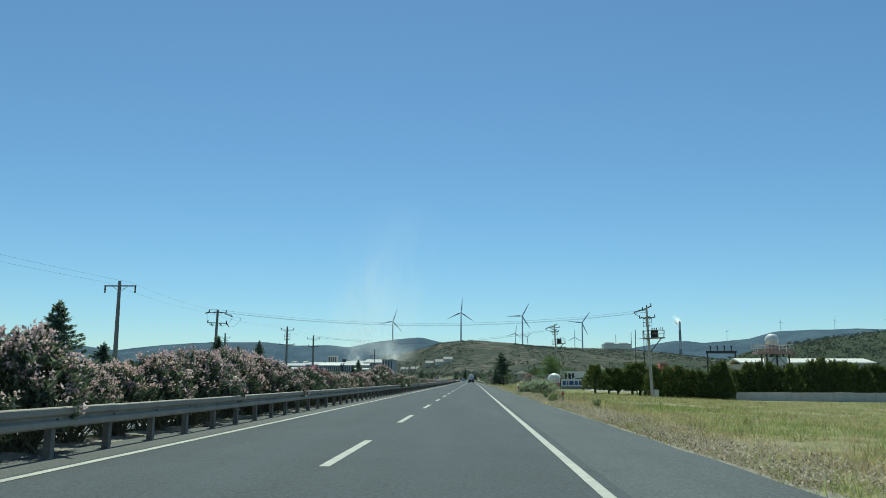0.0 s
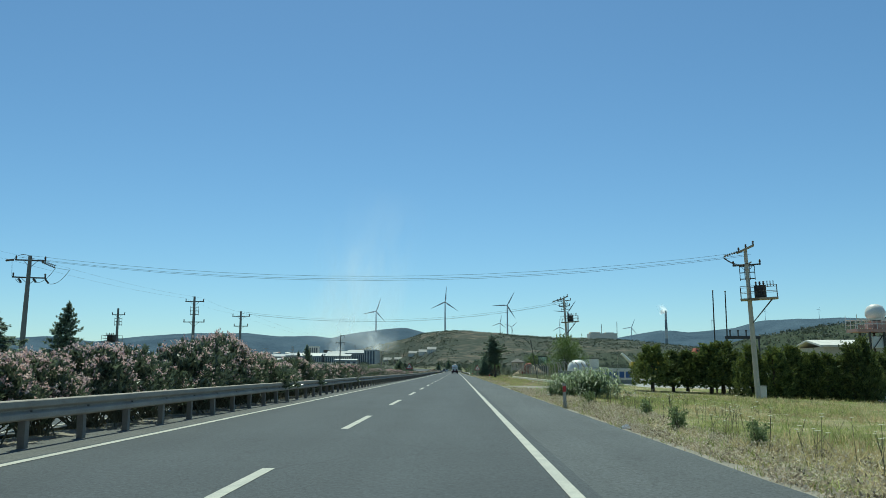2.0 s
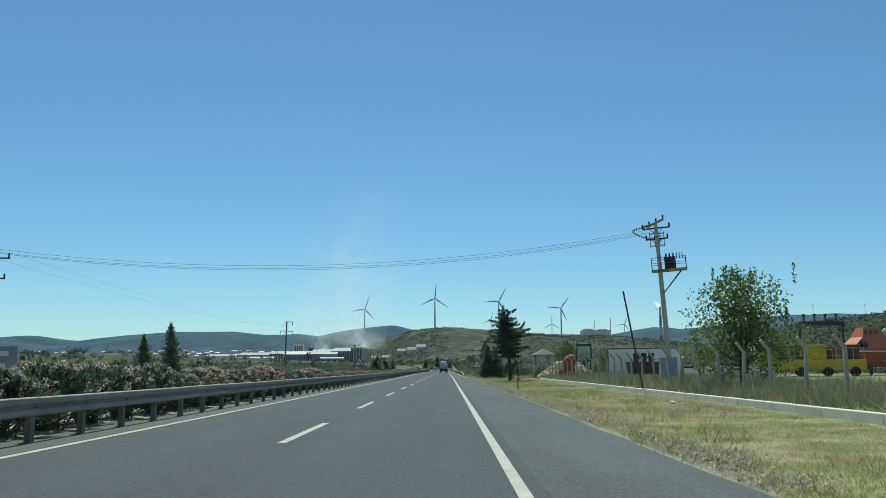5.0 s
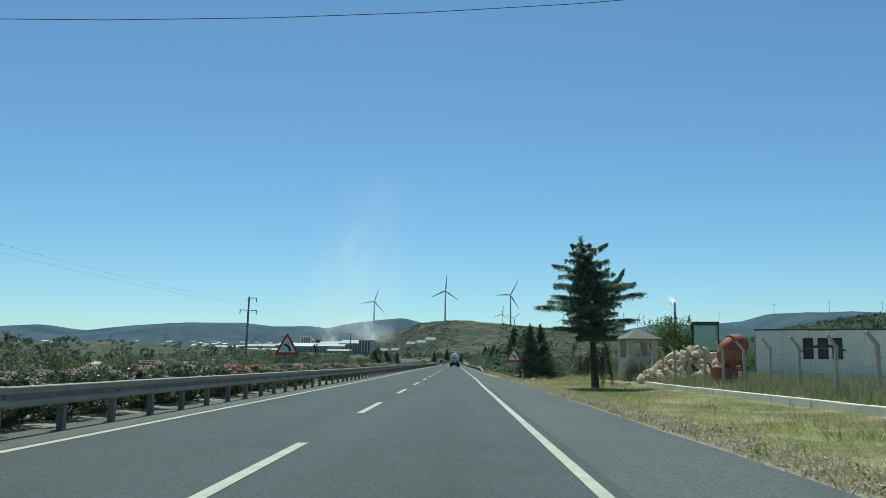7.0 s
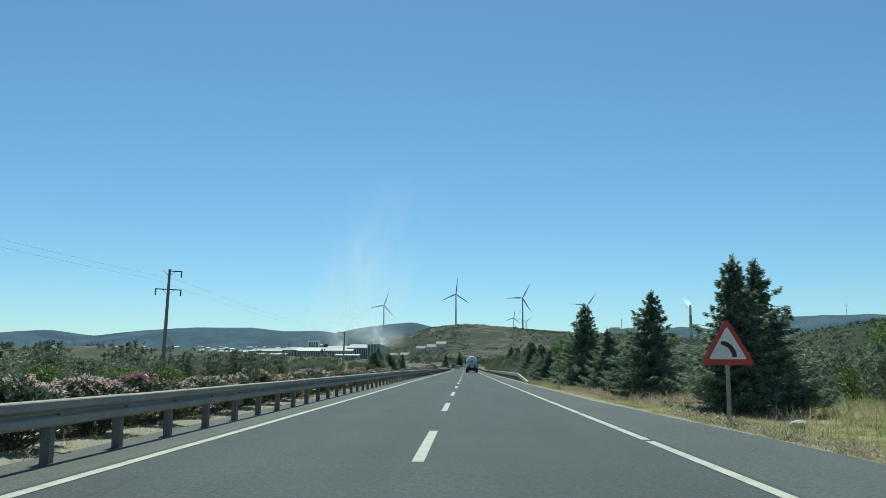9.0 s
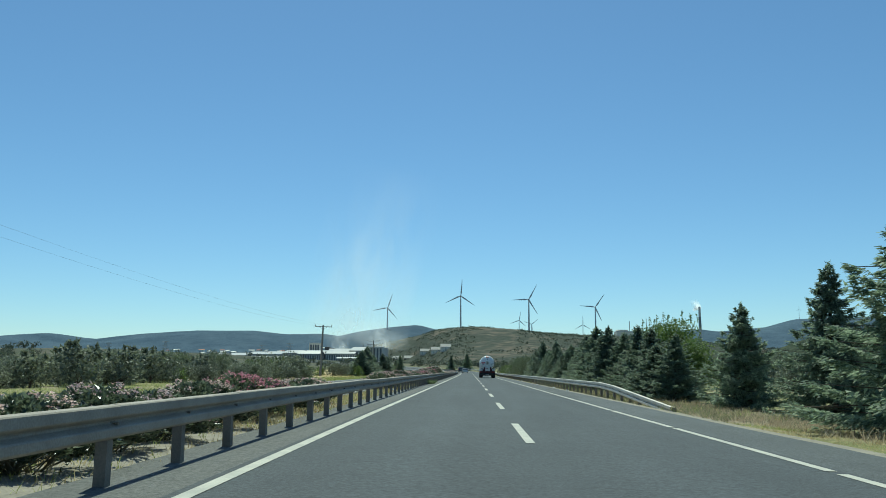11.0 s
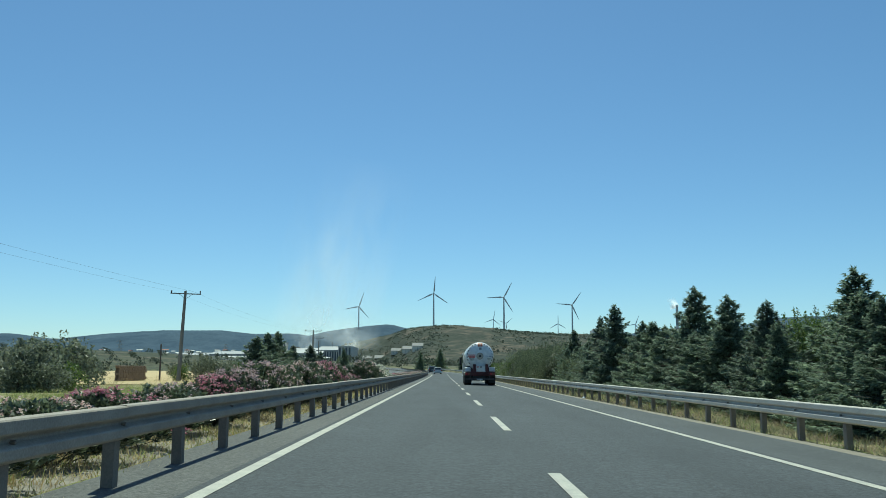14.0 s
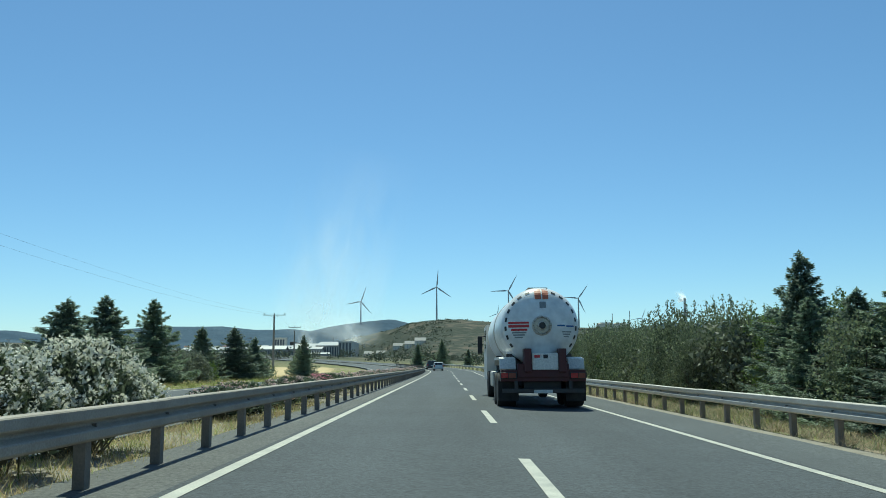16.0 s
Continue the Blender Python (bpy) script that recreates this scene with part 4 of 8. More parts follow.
def reeds(seed, n, w, h):
    """Giant reed clump: canes with long arching leaves."""
    global rng
    rng = np.random.default_rng(seed)
    t = thing("reed_clump", "pale green giant reeds with arching leaves on the verge", "reeds", group="reed clumps")
    canes, V, F = [], [], []
    k = 0
    for i in range(n):
        x, y = rng.normal(0, w * 0.45), rng.normal(0, w * 0.6)
        hh = h * rng.uniform(0.55, 1.1)
        lx, ly = rng.normal(0, 0.18, 2)
        top = np.array([x + lx * hh, y + ly * hh, hh])
        canes.append(((x, y, 0), top))
        for j in range(9):
            q = 0.2 + 0.8 * (j + rng.uniform(0, 1)) / 9
            b = np.array([x, y, 0]) * (1 - q) + top * q
            a = rng.uniform(0, 6.28)
            d = np.array([math.cos(a), math.sin(a), 0])
            sd = np.array([-math.sin(a), math.cos(a), 0])
            ln, wd = rng.uniform(0.45, 0.85), rng.uniform(0.03, 0.055)
            pts = [b + d * ln * f + np.array([0, 0, ln * (0.75 * f - 0.95 * f * f)]) for f in (0, 0.3, 0.65, 1.0)]
            wid = [wd * 0.6, wd, wd * 0.75, 0.003]
            for p, ww in zip(pts, wid):
                V += [p + sd * ww, p - sd * ww]
            for m in range(3):
                F.append((k + 2 * m, k + 2 * m + 1, k + 2 * m + 3, k + 2 * m + 2))
            k += 8
    tagged(part("cane_stand", stems_geo(canes, 0.014, 0.007, 4), M_REED, t), kind="stuff")
    tagged(part("foliage", (np.array(V), np.array(F)), M_REED, t), kind="stuff")
    return t


def put(ob, x, y, turn=0.0, size=1.0, tall=None, z=None):
    zz = land(x, y) - 0.03 if z is None else z
    c = copy_thing(ob, pose(x, y, zz, 0, 0, turn))
    c.scale = (size, size, size if tall is None else tall)
    return c


def away(ob):
    """Remove a pattern once its copies stand."""
    for o in [*ob.children_recursive, ob]:
        bpy.data.objects.remove(o)


dice = random.Random(11)

# oleander hedge in the median
OLE = [oleander("dark green oleander bush with pale pink flowers in the median", 2.0, 1.12, 420, M_PINK, 0.30, 1),
       oleander("dark green oleander bush with pale pink flowers in the median", 1.9, 1.15, 420, M_PINK, 0.13, 2),
       oleander("dark green oleander bush with salmon pink flowers in the median", 2.05, 1.08, 420, M_PINK, 0.40, 3),
       oleander("oleander bush with deep rose flowers in the median", 1.9, 1.1, 400, M_ROSE, 0.36, 4),
       oleander("oleander bush with white flowers in the median", 1.9, 1.15, 360, M_WPETAL, 0.95, 5)]
SMALL = oleander("dark green oleander bush with pale pink flowers in the median", 2.0, 1.1, 110, M_PINK, 0.4, 6)
s = 7.5
while s < 500:
    # height of the hedge along the road
    tall = float(np.interp(s, [0, 22, 24, 30.5, 32, 35.5, 37, 55.5, 57, 59, 60.5, 62.5, 64, 65.5, 70, 74, 80, 100, 140, 165, 200, 235, 262, 278, 283, 285, 289.5, 291, 293, 295.4, 297, 299, 304, 308, 314, 316, 320, 322, 324, 331, 333, 334.5, 338.8, 340, 345, 348, 354.6, 356, 359.5, 363, 500], [0.74, 0.80, 0.97, 0.97, 0.68, 0.68, 0.84, 0.70, 0.72, 0.82, 0.85, 0.80, 0.74, 1.0, 1.0, 0.92, 0.80, 0.72, 0.64, 0.58, 0.5, 0.5, 0.48, 0.52, 0.52, 0.46, 0.42, 0.46, 0.55, 0.50, 0.58, 0.48, 0.50, 0.46, 0.46, 0.52, 0.52, 0.58, 0.66, 0.68, 0.66, 0.70, 0.66, 0.50, 0.5, 0.88, 0.88, 0.80, 0.78, 0.42, 0.48]))
    gap = 262 < s < 278.3 or 287.3 < s < 289.4 or 304 < s < 308 or 338.8 < s < 340.3 or 345.6 < s < 349.8 or 359.8 < s < 365 or 192 < s < 197
    if not gap:
        k = dice.choices([0, 1, 2, 3], [2, 6, 1, 1] if s < 62 else [1, 9, 0.4, 0.6] if s < 130 else [1, 7, 1, 2])[0]
        if s < 31.5:
            k = 2
        elif s < 36:
            k = 3
        elif 355.4 < s < 359.8:
            k = 4
        elif 348 < s < 355.4:
            k = 1
        elif 342 < s < 345.6:
            k = 3
        g = (1.06 if s < 110 else 0.98) * tall * dice.uniform(0.9, 1.08) * (1 + 0.16 * noise.noise((s * 0.33, 2.5, 0.0)))
        x, y, zr, h = road(s, (-5.55 if s < 180 else -5.8) + dice.uniform(-0.12, 0.12))
        put(SMALL if s > 385 else OLE[k], x, y, dice.uniform(0, 360), max(0.7, min(1.0, g)), g)
    s += dice.uniform(1.7, 2.3) * (1.0 if s < 180 else 1.1)
for o in [*OLE, SMALL]:
    away(o)

# conifers: single trees by the road, then the row behind the right barrier
CED = [cedar(6.0, 2.75, 21, "dark blue-green cedar clothed in feathered boughs to the ground", 96),
       cedar(6.0, 2.8, 22, "dark blue-green cedar clothed in feathered boughs to the ground", 92, 0.3),
       cedar(5.0, 2.7, 23, "broad dark green cedar beside the road", 84)]
BIG = tall_cedar(27, "tall dark cedar with a bare lower trunk and plumed boughs")
put(BIG, 8.9, 188.6, 0, 1.0)
away(BIG)
CEDARS = [  # x, y, height, broadness, kind
    (9.3, 254, 6.2, 1.15, 0), (8.4, 227.6, 4.7, 1.12, 1), (7.9, 214.1, 4.35, 0.98, 0), (8.9, 215.2, 4.4, 1.05, 1),
    (9.6, 236, 3.4, 1.1, 2), (9.2, 243, 3.8, 1.0, 2), (10.4, 262, 5.0, 1.0, 0), (9.8, 269, 4.2, 1.0, 2),
    (-22.0, 48, 5.9, 1.2, 0), (-23.5, 43, 4.4, 1.2, 2), (-21, 52, 3.6, 1.2, 2), (-22.3, 80, 5.5, 1.1, 0), (-21.5, 84, 4.6, 1.4, 2), (-21.8, 93, 5.6, 0.9, 1), (-24, 98, 3.6, 1.0, 2),
    (-22.3, 181, 5.7, 0.75, 1), (-22.7, 175, 4.4, 0.8, 0), (-24, 120, 3.2, 1.0, 2), (-26, 150, 3.0, 1.0, 2),
    (-22.8, 409.8, 6.2, 1.3, 1), (-21.5, 398.3, 5.5, 1.5, 0), (-21.7, 393.7, 4.9, 1.5, 2), (-23.4, 404, 4.4, 1.4, 2), (-23.1, 423.4, 4.8, 1.3, 0), (-21.2, 428.3, 5.0, 1.4, 1), (-20.6, 433, 4.2, 1.0, 2), (-20.0, 458, 5.3, 0.9, 0), (-21.5, 463, 4.0, 1.0, 2),
    (8.3, 294.3, 4.6, 1.15, 1), (8.7, 300.9, 4.9, 1.35, 0), (8.9, 303.8, 4.2, 1.4, 1), (8.8, 307.6, 4.5, 1.2, 0), (8.9, 312.5, 4.4, 1.05, 1), (9.1, 310.3, 3.6, 1.4, 2), (9.3, 338.9, 5.1, 1.2, 0), (9.5, 374.5, 5.0, 1.05, 0), (9.0, 355.0, 5.6, 1.15, 1), (9.1, 360, 5.2, 0.8, 0), (9.0, 347.3, 4.1, 1.2, 0), (9.0, 345.4, 4.0, 1.2, 1)]
for x, y, h, wide, k in CEDARS:
    hh = (6.0, 6.0, 5.0)[k]
    put(CED[k], x, y, dice.uniform(0, 360), h / hh * wide, h / hh)
s = 276.0
while s < 372:
    x, y, zr, h = road(s, 8.9 + dice.uniform(-0.5, 1.4))
    g = dice.uniform(0.48, 0.74)
    k = dice.choices([0, 1, 2], [3, 3, 3])[0]
    if min(abs(s - q) for q in (294.3, 300.9, 303.8, 307.6, 312.5, 338.9, 353.7, 360, 374.5)) > 1.3:
        put(CED[k], x, y, dice.uniform(0, 360), g * dice.uniform(1.15, 1.45), g * (1.0 if k < 2 else 0.95))
    s += dice.uniform(1.35, 2.15)
for x, y, h in ((26, 470, 6), (31, 478, 5), (36, 486, 6.5), (22, 498, 5), (-9, 560, 6), (-3, 575, 7), (4, 580, 5)):
    put(CED[0], x, y, dice.uniform(0, 360), h / 6, h / 6)
for o in CED:
    away(o)

# clipped cypress hedge trees beside the yard
CYP = [cypress(4.2, 2.0, 31, "bushy dark green cypress on a short trunk by the yard", 0.13, 260),
       cypress(4.4, 1.75, 32, "dark green hedge cypress with upright tufts by the yard", 0.0, 250),
       cypress(4.4, 1.9, 33, "dark green hedge cypress with upright tufts by the yard", 0.0, 250)]
for x, y, h in ((17.5, 108.2, 3.9), (19.4, 109.4, 3.5), (20.6, 109.6, 3.6), (22.3, 109.0, 4.3), (23.4, 109.6, 4.5)):
    put(CYP[0], x, y, dice.uniform(0, 360), h / 4.2 * 1.4, h / 4.2, z=land(x, y) - 0.05)
for i in range(27):
    x = 24.6 + 1.42 * i + dice.uniform(-0.25, 0.25)
    y = (106.2 if x < 33.2 else 109.3 + 0.16 * (x - 33)) + dice.uniform(-0.4, 0.5)
    h = 4.7 * dice.uniform(0.80, 1.10) + 0.016 * (x - 24)
    put(CYP[1 + i % 2], x, y, dice.uniform(0, 360), dice.uniform(1.1, 1.35), h / 4.4, z=land(x, y) - 0.05)
for o in CYP:
    away(o)

# broad-leaved trees and shrubs
LEAFY = [broadleaf("locust_tree", "light green locust tree behind the barrier", 5.0, 2.2, 41, 11000, M_LEAF, 0.2, 13, 0.115),
         broadleaf("shrub", "grey-green olive-like shrub in the field", 3.0, 2.3, 42, 2300, M_OLIVE, 0.12, 10, 0.19, "shrub"),
         broadleaf("shrub", "mid-green rounded shrub beside the road", 2.4, 1.7, 43, 2000, M_LEAF, 0.10, 9, 0.15, "shrub"),
         broadleaf("fig_tree", "dusty green fig tree by the rubble", 5.0, 2.8, 44, 9000, M_LEAF, 0.22, 12, 0.125)]
put(LEAFY[3], 17.2, 206.0, 20, 0.98, 0.84)
put(LEAFY[3], 14.9, 139.5, 120, 0.98, 1.0)
for x, y, g in ((11.6, 289, 1.05), (11.9, 294.5, 1.12), (12.6, 297.5, 1.0), (11.9, 284.5, 0.8), (12.5, 300, 0.8), (11.0, 353.5, 0.75), (11.2, 357, 0.8), (11.0, 363, 0.75), (10.8, 366, 0.7), (11.2, 369, 0.75), (10.6, 372, 0.7), (10.8, 375, 0.75), (10.4, 378, 0.7), (11.0, 348, 0.8), (11.3, 343, 0.75), (11, 332, 0.7), (11.4, 317, 0.7), (12.0, 320.3, 0.84), (12.5, 322.6, 0.88), (11.9, 325.2, 0.86), (12.4, 327.6, 0.84), (11.8, 329.4, 0.8), (15.5, 322, 0.9), (13.5, 345, 0.85), (12.5, 366, 0.8), (11, 380, 0.75), (12.5, 385, 0.85), (11.5, 391, 0.7), (14, 396, 0.9), (12, 402, 0.75), (11.5, 409, 0.7), (14, 417, 0.8), (12, 426, 0.7), (13, 437, 0.75), (12.5, 448, 0.7), (13, 460, 0.7), (15, 372, 0.95), (16.5, 376, 1.0), (10.5, 364, 0.6), (10, 368, 0.55), (13, 310, 0.8), (12.6, 328, 0.75), (13, 336, 0.8)):
    put(LEAFY[0], x, y, dice.uniform(0, 360), g, g * dice.uniform(0.85, 1.0))
for i in range(26):
    s = 381 + i * 4.4
    x, y, zr, h = road(s, 9.2 + dice.uniform(-0.4, 1.2))
    put(LEAFY[2 if i % 3 else 1], x, y, dice.uniform(0, 360), dice.uniform(0.8, 1.15))
for i in range(26):
    put(LEAFY[1 if i % 3 else 2], 19.5 + dice.uniform(0, 13), 216 + i * 2.4, dice.uniform(0, 360), dice.uniform(0.7, 1.25))
put(LEAFY[3], 30.5, 250.0, 60, 1.25, 1.15)
for x, y, g in ((13.8, 226, 0.75), (15.6, 229, 0.9), (14.4, 233, 0.8), (16.8, 236, 0.95), (14.8, 240, 0.85), (17.2, 244, 0.9), (14.2, 248, 0.8), (12.6, 258, 0.8)):
    put(LEAFY[1], x, y, dice.uniform(0, 360), g, g * 0.9)
FINE = broadleaf("roadside_bush", "dull green leafy shrub behind the barrier", 2.4, 1.7, 46, 6500, M_SCRUB, 0.10, 13, 0.075, "shrub")
LIGHT = broadleaf("olive_shrub", "grey-green olive-like shrub in the field", 3.0, 2.3, 45, 900, M_OLIVE, 0.12, 9, 0.30, "shrub")
for i in range(26):
    x, y, zr, h = road(358 + i * 1.2, 9.0 + dice.uniform(-0.5, 0.9))
    if 369 < y < 381:
        continue
    put(FINE, x, y, dice.uniform(0, 360), dice.uniform(0.75, 1.05), dice.uniform(0.8, 1.2))
for i in range(16):
    x, y, zr, h = road(dice.uniform(326, 348), dice.uniform(-46, -32))
    put(FINE, x, y, dice.uniform(0, 360), dice.uniform(1.1, 1.5), dice.uniform(1.15, 1.45))
for x, y, g in ((12.75, 198.7, 0.5), (13.5, 198.4, 0.42), (14.6, 199.2, 0.5)):
    put(FINE, x, y, dice.uniform(0, 360), g)
for i in range(18):
    x, y, zr, h = road(381.5 + i * 2.6, 9.3 + dice.uniform(-0.4, 1.0))
    put(FINE, x, y, dice.uniform(0, 360), dice.uniform(1.0, 1.25), dice.uniform(1.45, 1.8))
for i in range(34):
    x, y, zr, h = road(388 + i * 1.8, -20.5 - dice.uniform(0, 6))
    put(LEAFY[1 if i % 3 else 2], x, y, dice.uniform(0, 360), dice.uniform(0.6, 0.85), dice.uniform(0.55, 0.85))
for i in range(96):
    s = 184 + i * 1.45
    x, y, zr, h = road(s, (-17.5 if s < 245 else -28.0) - abs(dice.gauss(0, 1)) * 5)
    put(LEAFY[1] if i % 6 else LEAFY[2], x, y, dice.uniform(0, 360), dice.uniform(0.55, 0.95), dice.uniform(0.42, 0.68))
# belt of shrubs beyond the opposite carriageway
for i in range(84):
    y = 105 + i * 3.36 + dice.uniform(-2, 2)
    u = -20 - abs(dice.gauss(0, 1)) * 12 if y < 320 else -28 - abs(dice.gauss(0, 1)) * 16
    if y > 345:
        y += 130
    g = dice.uniform(0.45, 0.85) if y > 180 else dice.uniform(0.45, 0.7)
    if 255 < y < 320 and u > -28:
        u -= 5
        g *= 1.2
    x, yy, zr, h = road(y, u)
    put(LIGHT, x, yy, dice.uniform(0, 360), g)
for i in range(46):
    x, yy, zr, h = road(dice.uniform(316, 355), -23 - abs(dice.gauss(0, 1)) * 14)
    put(LEAFY[dice.choice([1, 1, 1, 2])], x, yy, dice.uniform(0, 360), dice.uniform(0.7, 1.0), dice.uniform(0.5, 0.72))
for x, y, g, k in ((-27.5, 362, 1.2, 1), (-30.5, 366, 1.3, 2), (-29.0, 358, 1.1, 1), (-33.5, 370, 1.2, 1), (-29.4, 392.5, 0.8, 2), (-25.5, 352, 1.0, 1), (-34, 361, 1.2, 2)):
    put(LEAFY[k], x, y, dice.uniform(0, 360), g, g * 0.95)
# far shrubs and small trees on the plain before the hills
def far_shrubs():
    global rng
    rng = np.random.default_rng(47)
    spots = []
    while len(spots) < 1500:
        y = 470 + 1100 * dice.random() ** 1.5
        x = dice.uniform(-0.55, 0.42) * y
        if not (-60 < x < 24 and y < 640):
            spots.append((x, y, dice.uniform(0.8, 1.8) * (0.55 if -0.34 < x / y < -0.07 else 0.85)))
    for i in range(190):
        spots.append((-dice.uniform(48, 210), dice.uniform(190, 480), dice.uniform(0.5, 1.0)))
    B, Ln = [], []
    for x, y, g in spots:
        k = 8
        c = np.column_stack([rng.normal(0, 1.3, (k, 2)), rng.uniform(0.6, 2.6, k)]) * g
        n = 14 if y > 480 else 24
        d = unit(rng.normal(size=(k, n, 3)))
        p = c[:, None] + d * (rng.uniform(0.4, 1.25, (k, n, 1)) * g)
        p[..., 2] = np.maximum(p[..., 2], 0.0)
        B.append(p.reshape(-1, 3) + np.array([x, y, land(x, y)]))
        Ln.append(rng.uniform(0.45, 1.0, k * n) * g * (1.0 if y > 480 else 0.72))
    # low scrub on the slopes of the hills
    m = 9000
    hx, hy = rng.uniform(-420, 900, m), 1300 + 1050 * rng.uniform(0, 1, m) ** 0.8
    m2 = 3000
    hx, hy = np.append(hx, rng.uniform(300, 900, m2)), np.append(hy, rng.uniform(560, 1150, m2))
    keep = [(x > 280 and y < 1200) or noise.noise((x * 0.009, y * 0.006, 5.0)) + 0.5 * noise.noise((x * 0.03, y * 0.02, 1.0)) > -0.12 for x, y in zip(hx, hy)]
    for x, y in zip(hx[keep], hy[keep]):
        n = 7
        p = rng.normal(0, 1.5, (n, 3)) * np.array([1.3, 1.3, 0.5]) + np.array([x, y, land(x, y) + 0.9])
        B.append(p)
        Ln.append(rng.uniform(1.6, 3.4, n))
    B, Ln = np.concatenate(B), np.concatenate(Ln)
    V, F = leaf_quads(B, unit(rng.normal(size=B.shape)), Ln, Ln * 0.45)
    tagged(new("far_shrubs", mesh_of("far_shrubs", (V, F), M_FARBUSH)), "dark green shrubs and small trees scattered over the plain", "shrubs", kind="stuff")


far_shrubs()
for i in range(44):
    y = dice.uniform(150, 480)
    put(LIGHT, dice.uniform(32, 150) if y > 240 else dice.uniform(60, 150), y, dice.uniform(0, 360), dice.uniform(0.7, 1.3))
for o in [*LEAFY, LIGHT, FINE]:
    away(o)
REED = [reeds(51, 58, 1.2, 1.75), reeds(52, 52, 1.1, 1.6)]
for x, y, g in ((7.0, 81.6, 0.6), (7.9, 83.0, 0.8), (8.8, 84.0, 0.9), (9.3, 82.8, 0.8)):
    put(REED[dice.choice([0, 1])], x, y, dice.uniform(0, 360), g)
for o in REED:
    away(o)


# ---- grass: blades in tufts, one mesh a kind ----
def grass(name, label, material, tufts, blades, tall, spots, seed, spread=0.10, splay=0.42):
    global rng
    rng = np.random.default_rng(seed)
    P = np.array([spots() for _ in range(tufts)])
    P = P[~np.isnan(P[:, 0])]
    n = len(P)
    Z = np.array([land(x, y) for x, y, g in P])
    g = np.repeat(P[:, 2], blades)
    base = np.repeat(np.column_stack([P[:, 0], P[:, 1], Z - 0.02]), blades, 0)
    base[:, :2] += rng.normal(0, spread, (n * blades, 2))
    way = unit(np.column_stack([rng.normal(0, splay, (n * blades, 2)), np.ones(n * blades)]))
    L = tall * g * rng.uniform(0.5, 1.2, n * blades)
    side = unit(np.column_stack([rng.normal(size=(n * blades, 2)), np.zeros(n * blades)]))
    W = (0.0045 + 0.014 * L)[:, None]
    tip = base + way * L[:, None] + np.column_stack([way[:, :2] * (L * 0.35)[:, None], -0.12 * L])
    V = np.stack([base - side * W, base + side * W, tip], 1).reshape(-1, 3)
    ob = new(name, mesh_of(name, (V, np.arange(len(V)).reshape(-1, 3)), material))
    tagged(ob, label, "grass", kind="stuff")


def bare(x, y):
    """Whether a spot of the field is worn bare."""
    return math.hypot((x - 13.4) / 4.2, (y - 54.5) / 3.4) + 0.5 * noise.noise((x * 0.6, y * 0.6, 4.0)) < 0.9 and dice.random() < 0.85


def right_spot(green=True):
    s = dice.uniform(4, 258)
    u = 5.75 + abs(dice.gauss(0, 1)) * (10.0 if s < 104 else 3.4)
    if s > 110 and u > 11.6:
        u = dice.uniform(5.8, 11.6)
    if 104 < s < 112.5 and u < 13:
        return (math.nan, 0, 0)
    x, y, zr, h = road(s, u)
    lush = noise.noise((x * 0.22, y * 0.14, 2.0)) + 0.5 * noise.noise((x * 0.8, y * 0.6, 6.0))
    if bare(x, y) or ((lush < 0.0 or (s < 100 and u < 7.3)) if green else (lush > 0.12)):
        return (math.nan, 0, 0)
    g = 0.45 + 0.9 * abs(lush)
    return (x, y, g * (1.3 if s < 100 and u > 7 else 0.8))


def right_far_spot():
    s = dice.uniform(258, 430)
    x, y, zr, h = road(s, 5.85 + 2.8 * dice.random() ** 1.1)
    return (x, y, dice.uniform(0.5, 1.1))


def median_spot():
    s = dice.uniform(250, 375) if dice.random() < 0.55 else dice.uniform(5, 430)
    x, y, zr, h = road(s, dice.uniform(-6.05, -4.55))
    return (x, y, dice.uniform(0.25, 0.8) * (0.6 if s < 180 else 1.0))


def left_spot():
    s = dice.uniform(250, 430)
    x, y, zr, h = road(s, -14.6 - abs(dice.gauss(0, 1)) * 6)
    return (x, y, dice.uniform(0.5, 1.3))


def yard_spot():
    s = dice.uniform(118, 208)
    u = dice.uniform(12.6, 22)
    if s < 136 and u > 16:
        return (math.nan, 0, 0)
    x, y, zr, h = road(s, u)
    return (x, y, dice.uniform(0.6, 1.3))


grass("verge_grass", "green grass tufts on the verge", M_GRASS, 36000, 11, 0.20, right_spot, 61, 0.17)
grass("dry_verge_grass", "straw-coloured dry grass on the verge", M_STRAW, 18000, 11, 0.22, lambda: right_spot(False), 62)
def withered_spot():
    s = dice.uniform(113, 216)
    x, y, zr, h = road(s, dice.uniform(6.0, 11.4))
    n = noise.noise((x * 0.5, y * 0.22, 14.0)) + 0.5 * noise.noise((x * 1.6, y * 0.9, 15.0))
    return (x, y, 0.5 + 0.8 * n) if n > -0.05 else (math.nan, 0, 0)


grass("withered_verge_grass", "withered brown grass patches on the yard verge", M_DRYWEED, 12000, 12, 0.17, withered_spot, 91, 0.16, 0.7)
grass("brown_verge_grass", "dead brown grass on the yard verge", M_BROWNWEED, 4000, 10, 0.14, withered_spot, 92, 0.16, 0.8)


def edge_spot():
    s = dice.uniform(4, 215)
    x, y, zr, h = road(s, 5.75 + abs(dice.gauss(0, 1)) * 0.62)
    return (x, y, dice.uniform(0.4, 1.2) * (0.6 if 97 < s < 113 else 1.0) * (0.5 + 0.9 * abs(noise.noise((s * 0.25, 4.0, 0)))))


grass("dry_edge_weeds", "brown dry weeds along the edge of the shoulder", M_DRYWEED, 9000, 12, 0.24, edge_spot, 71, 0.12, 1.1)


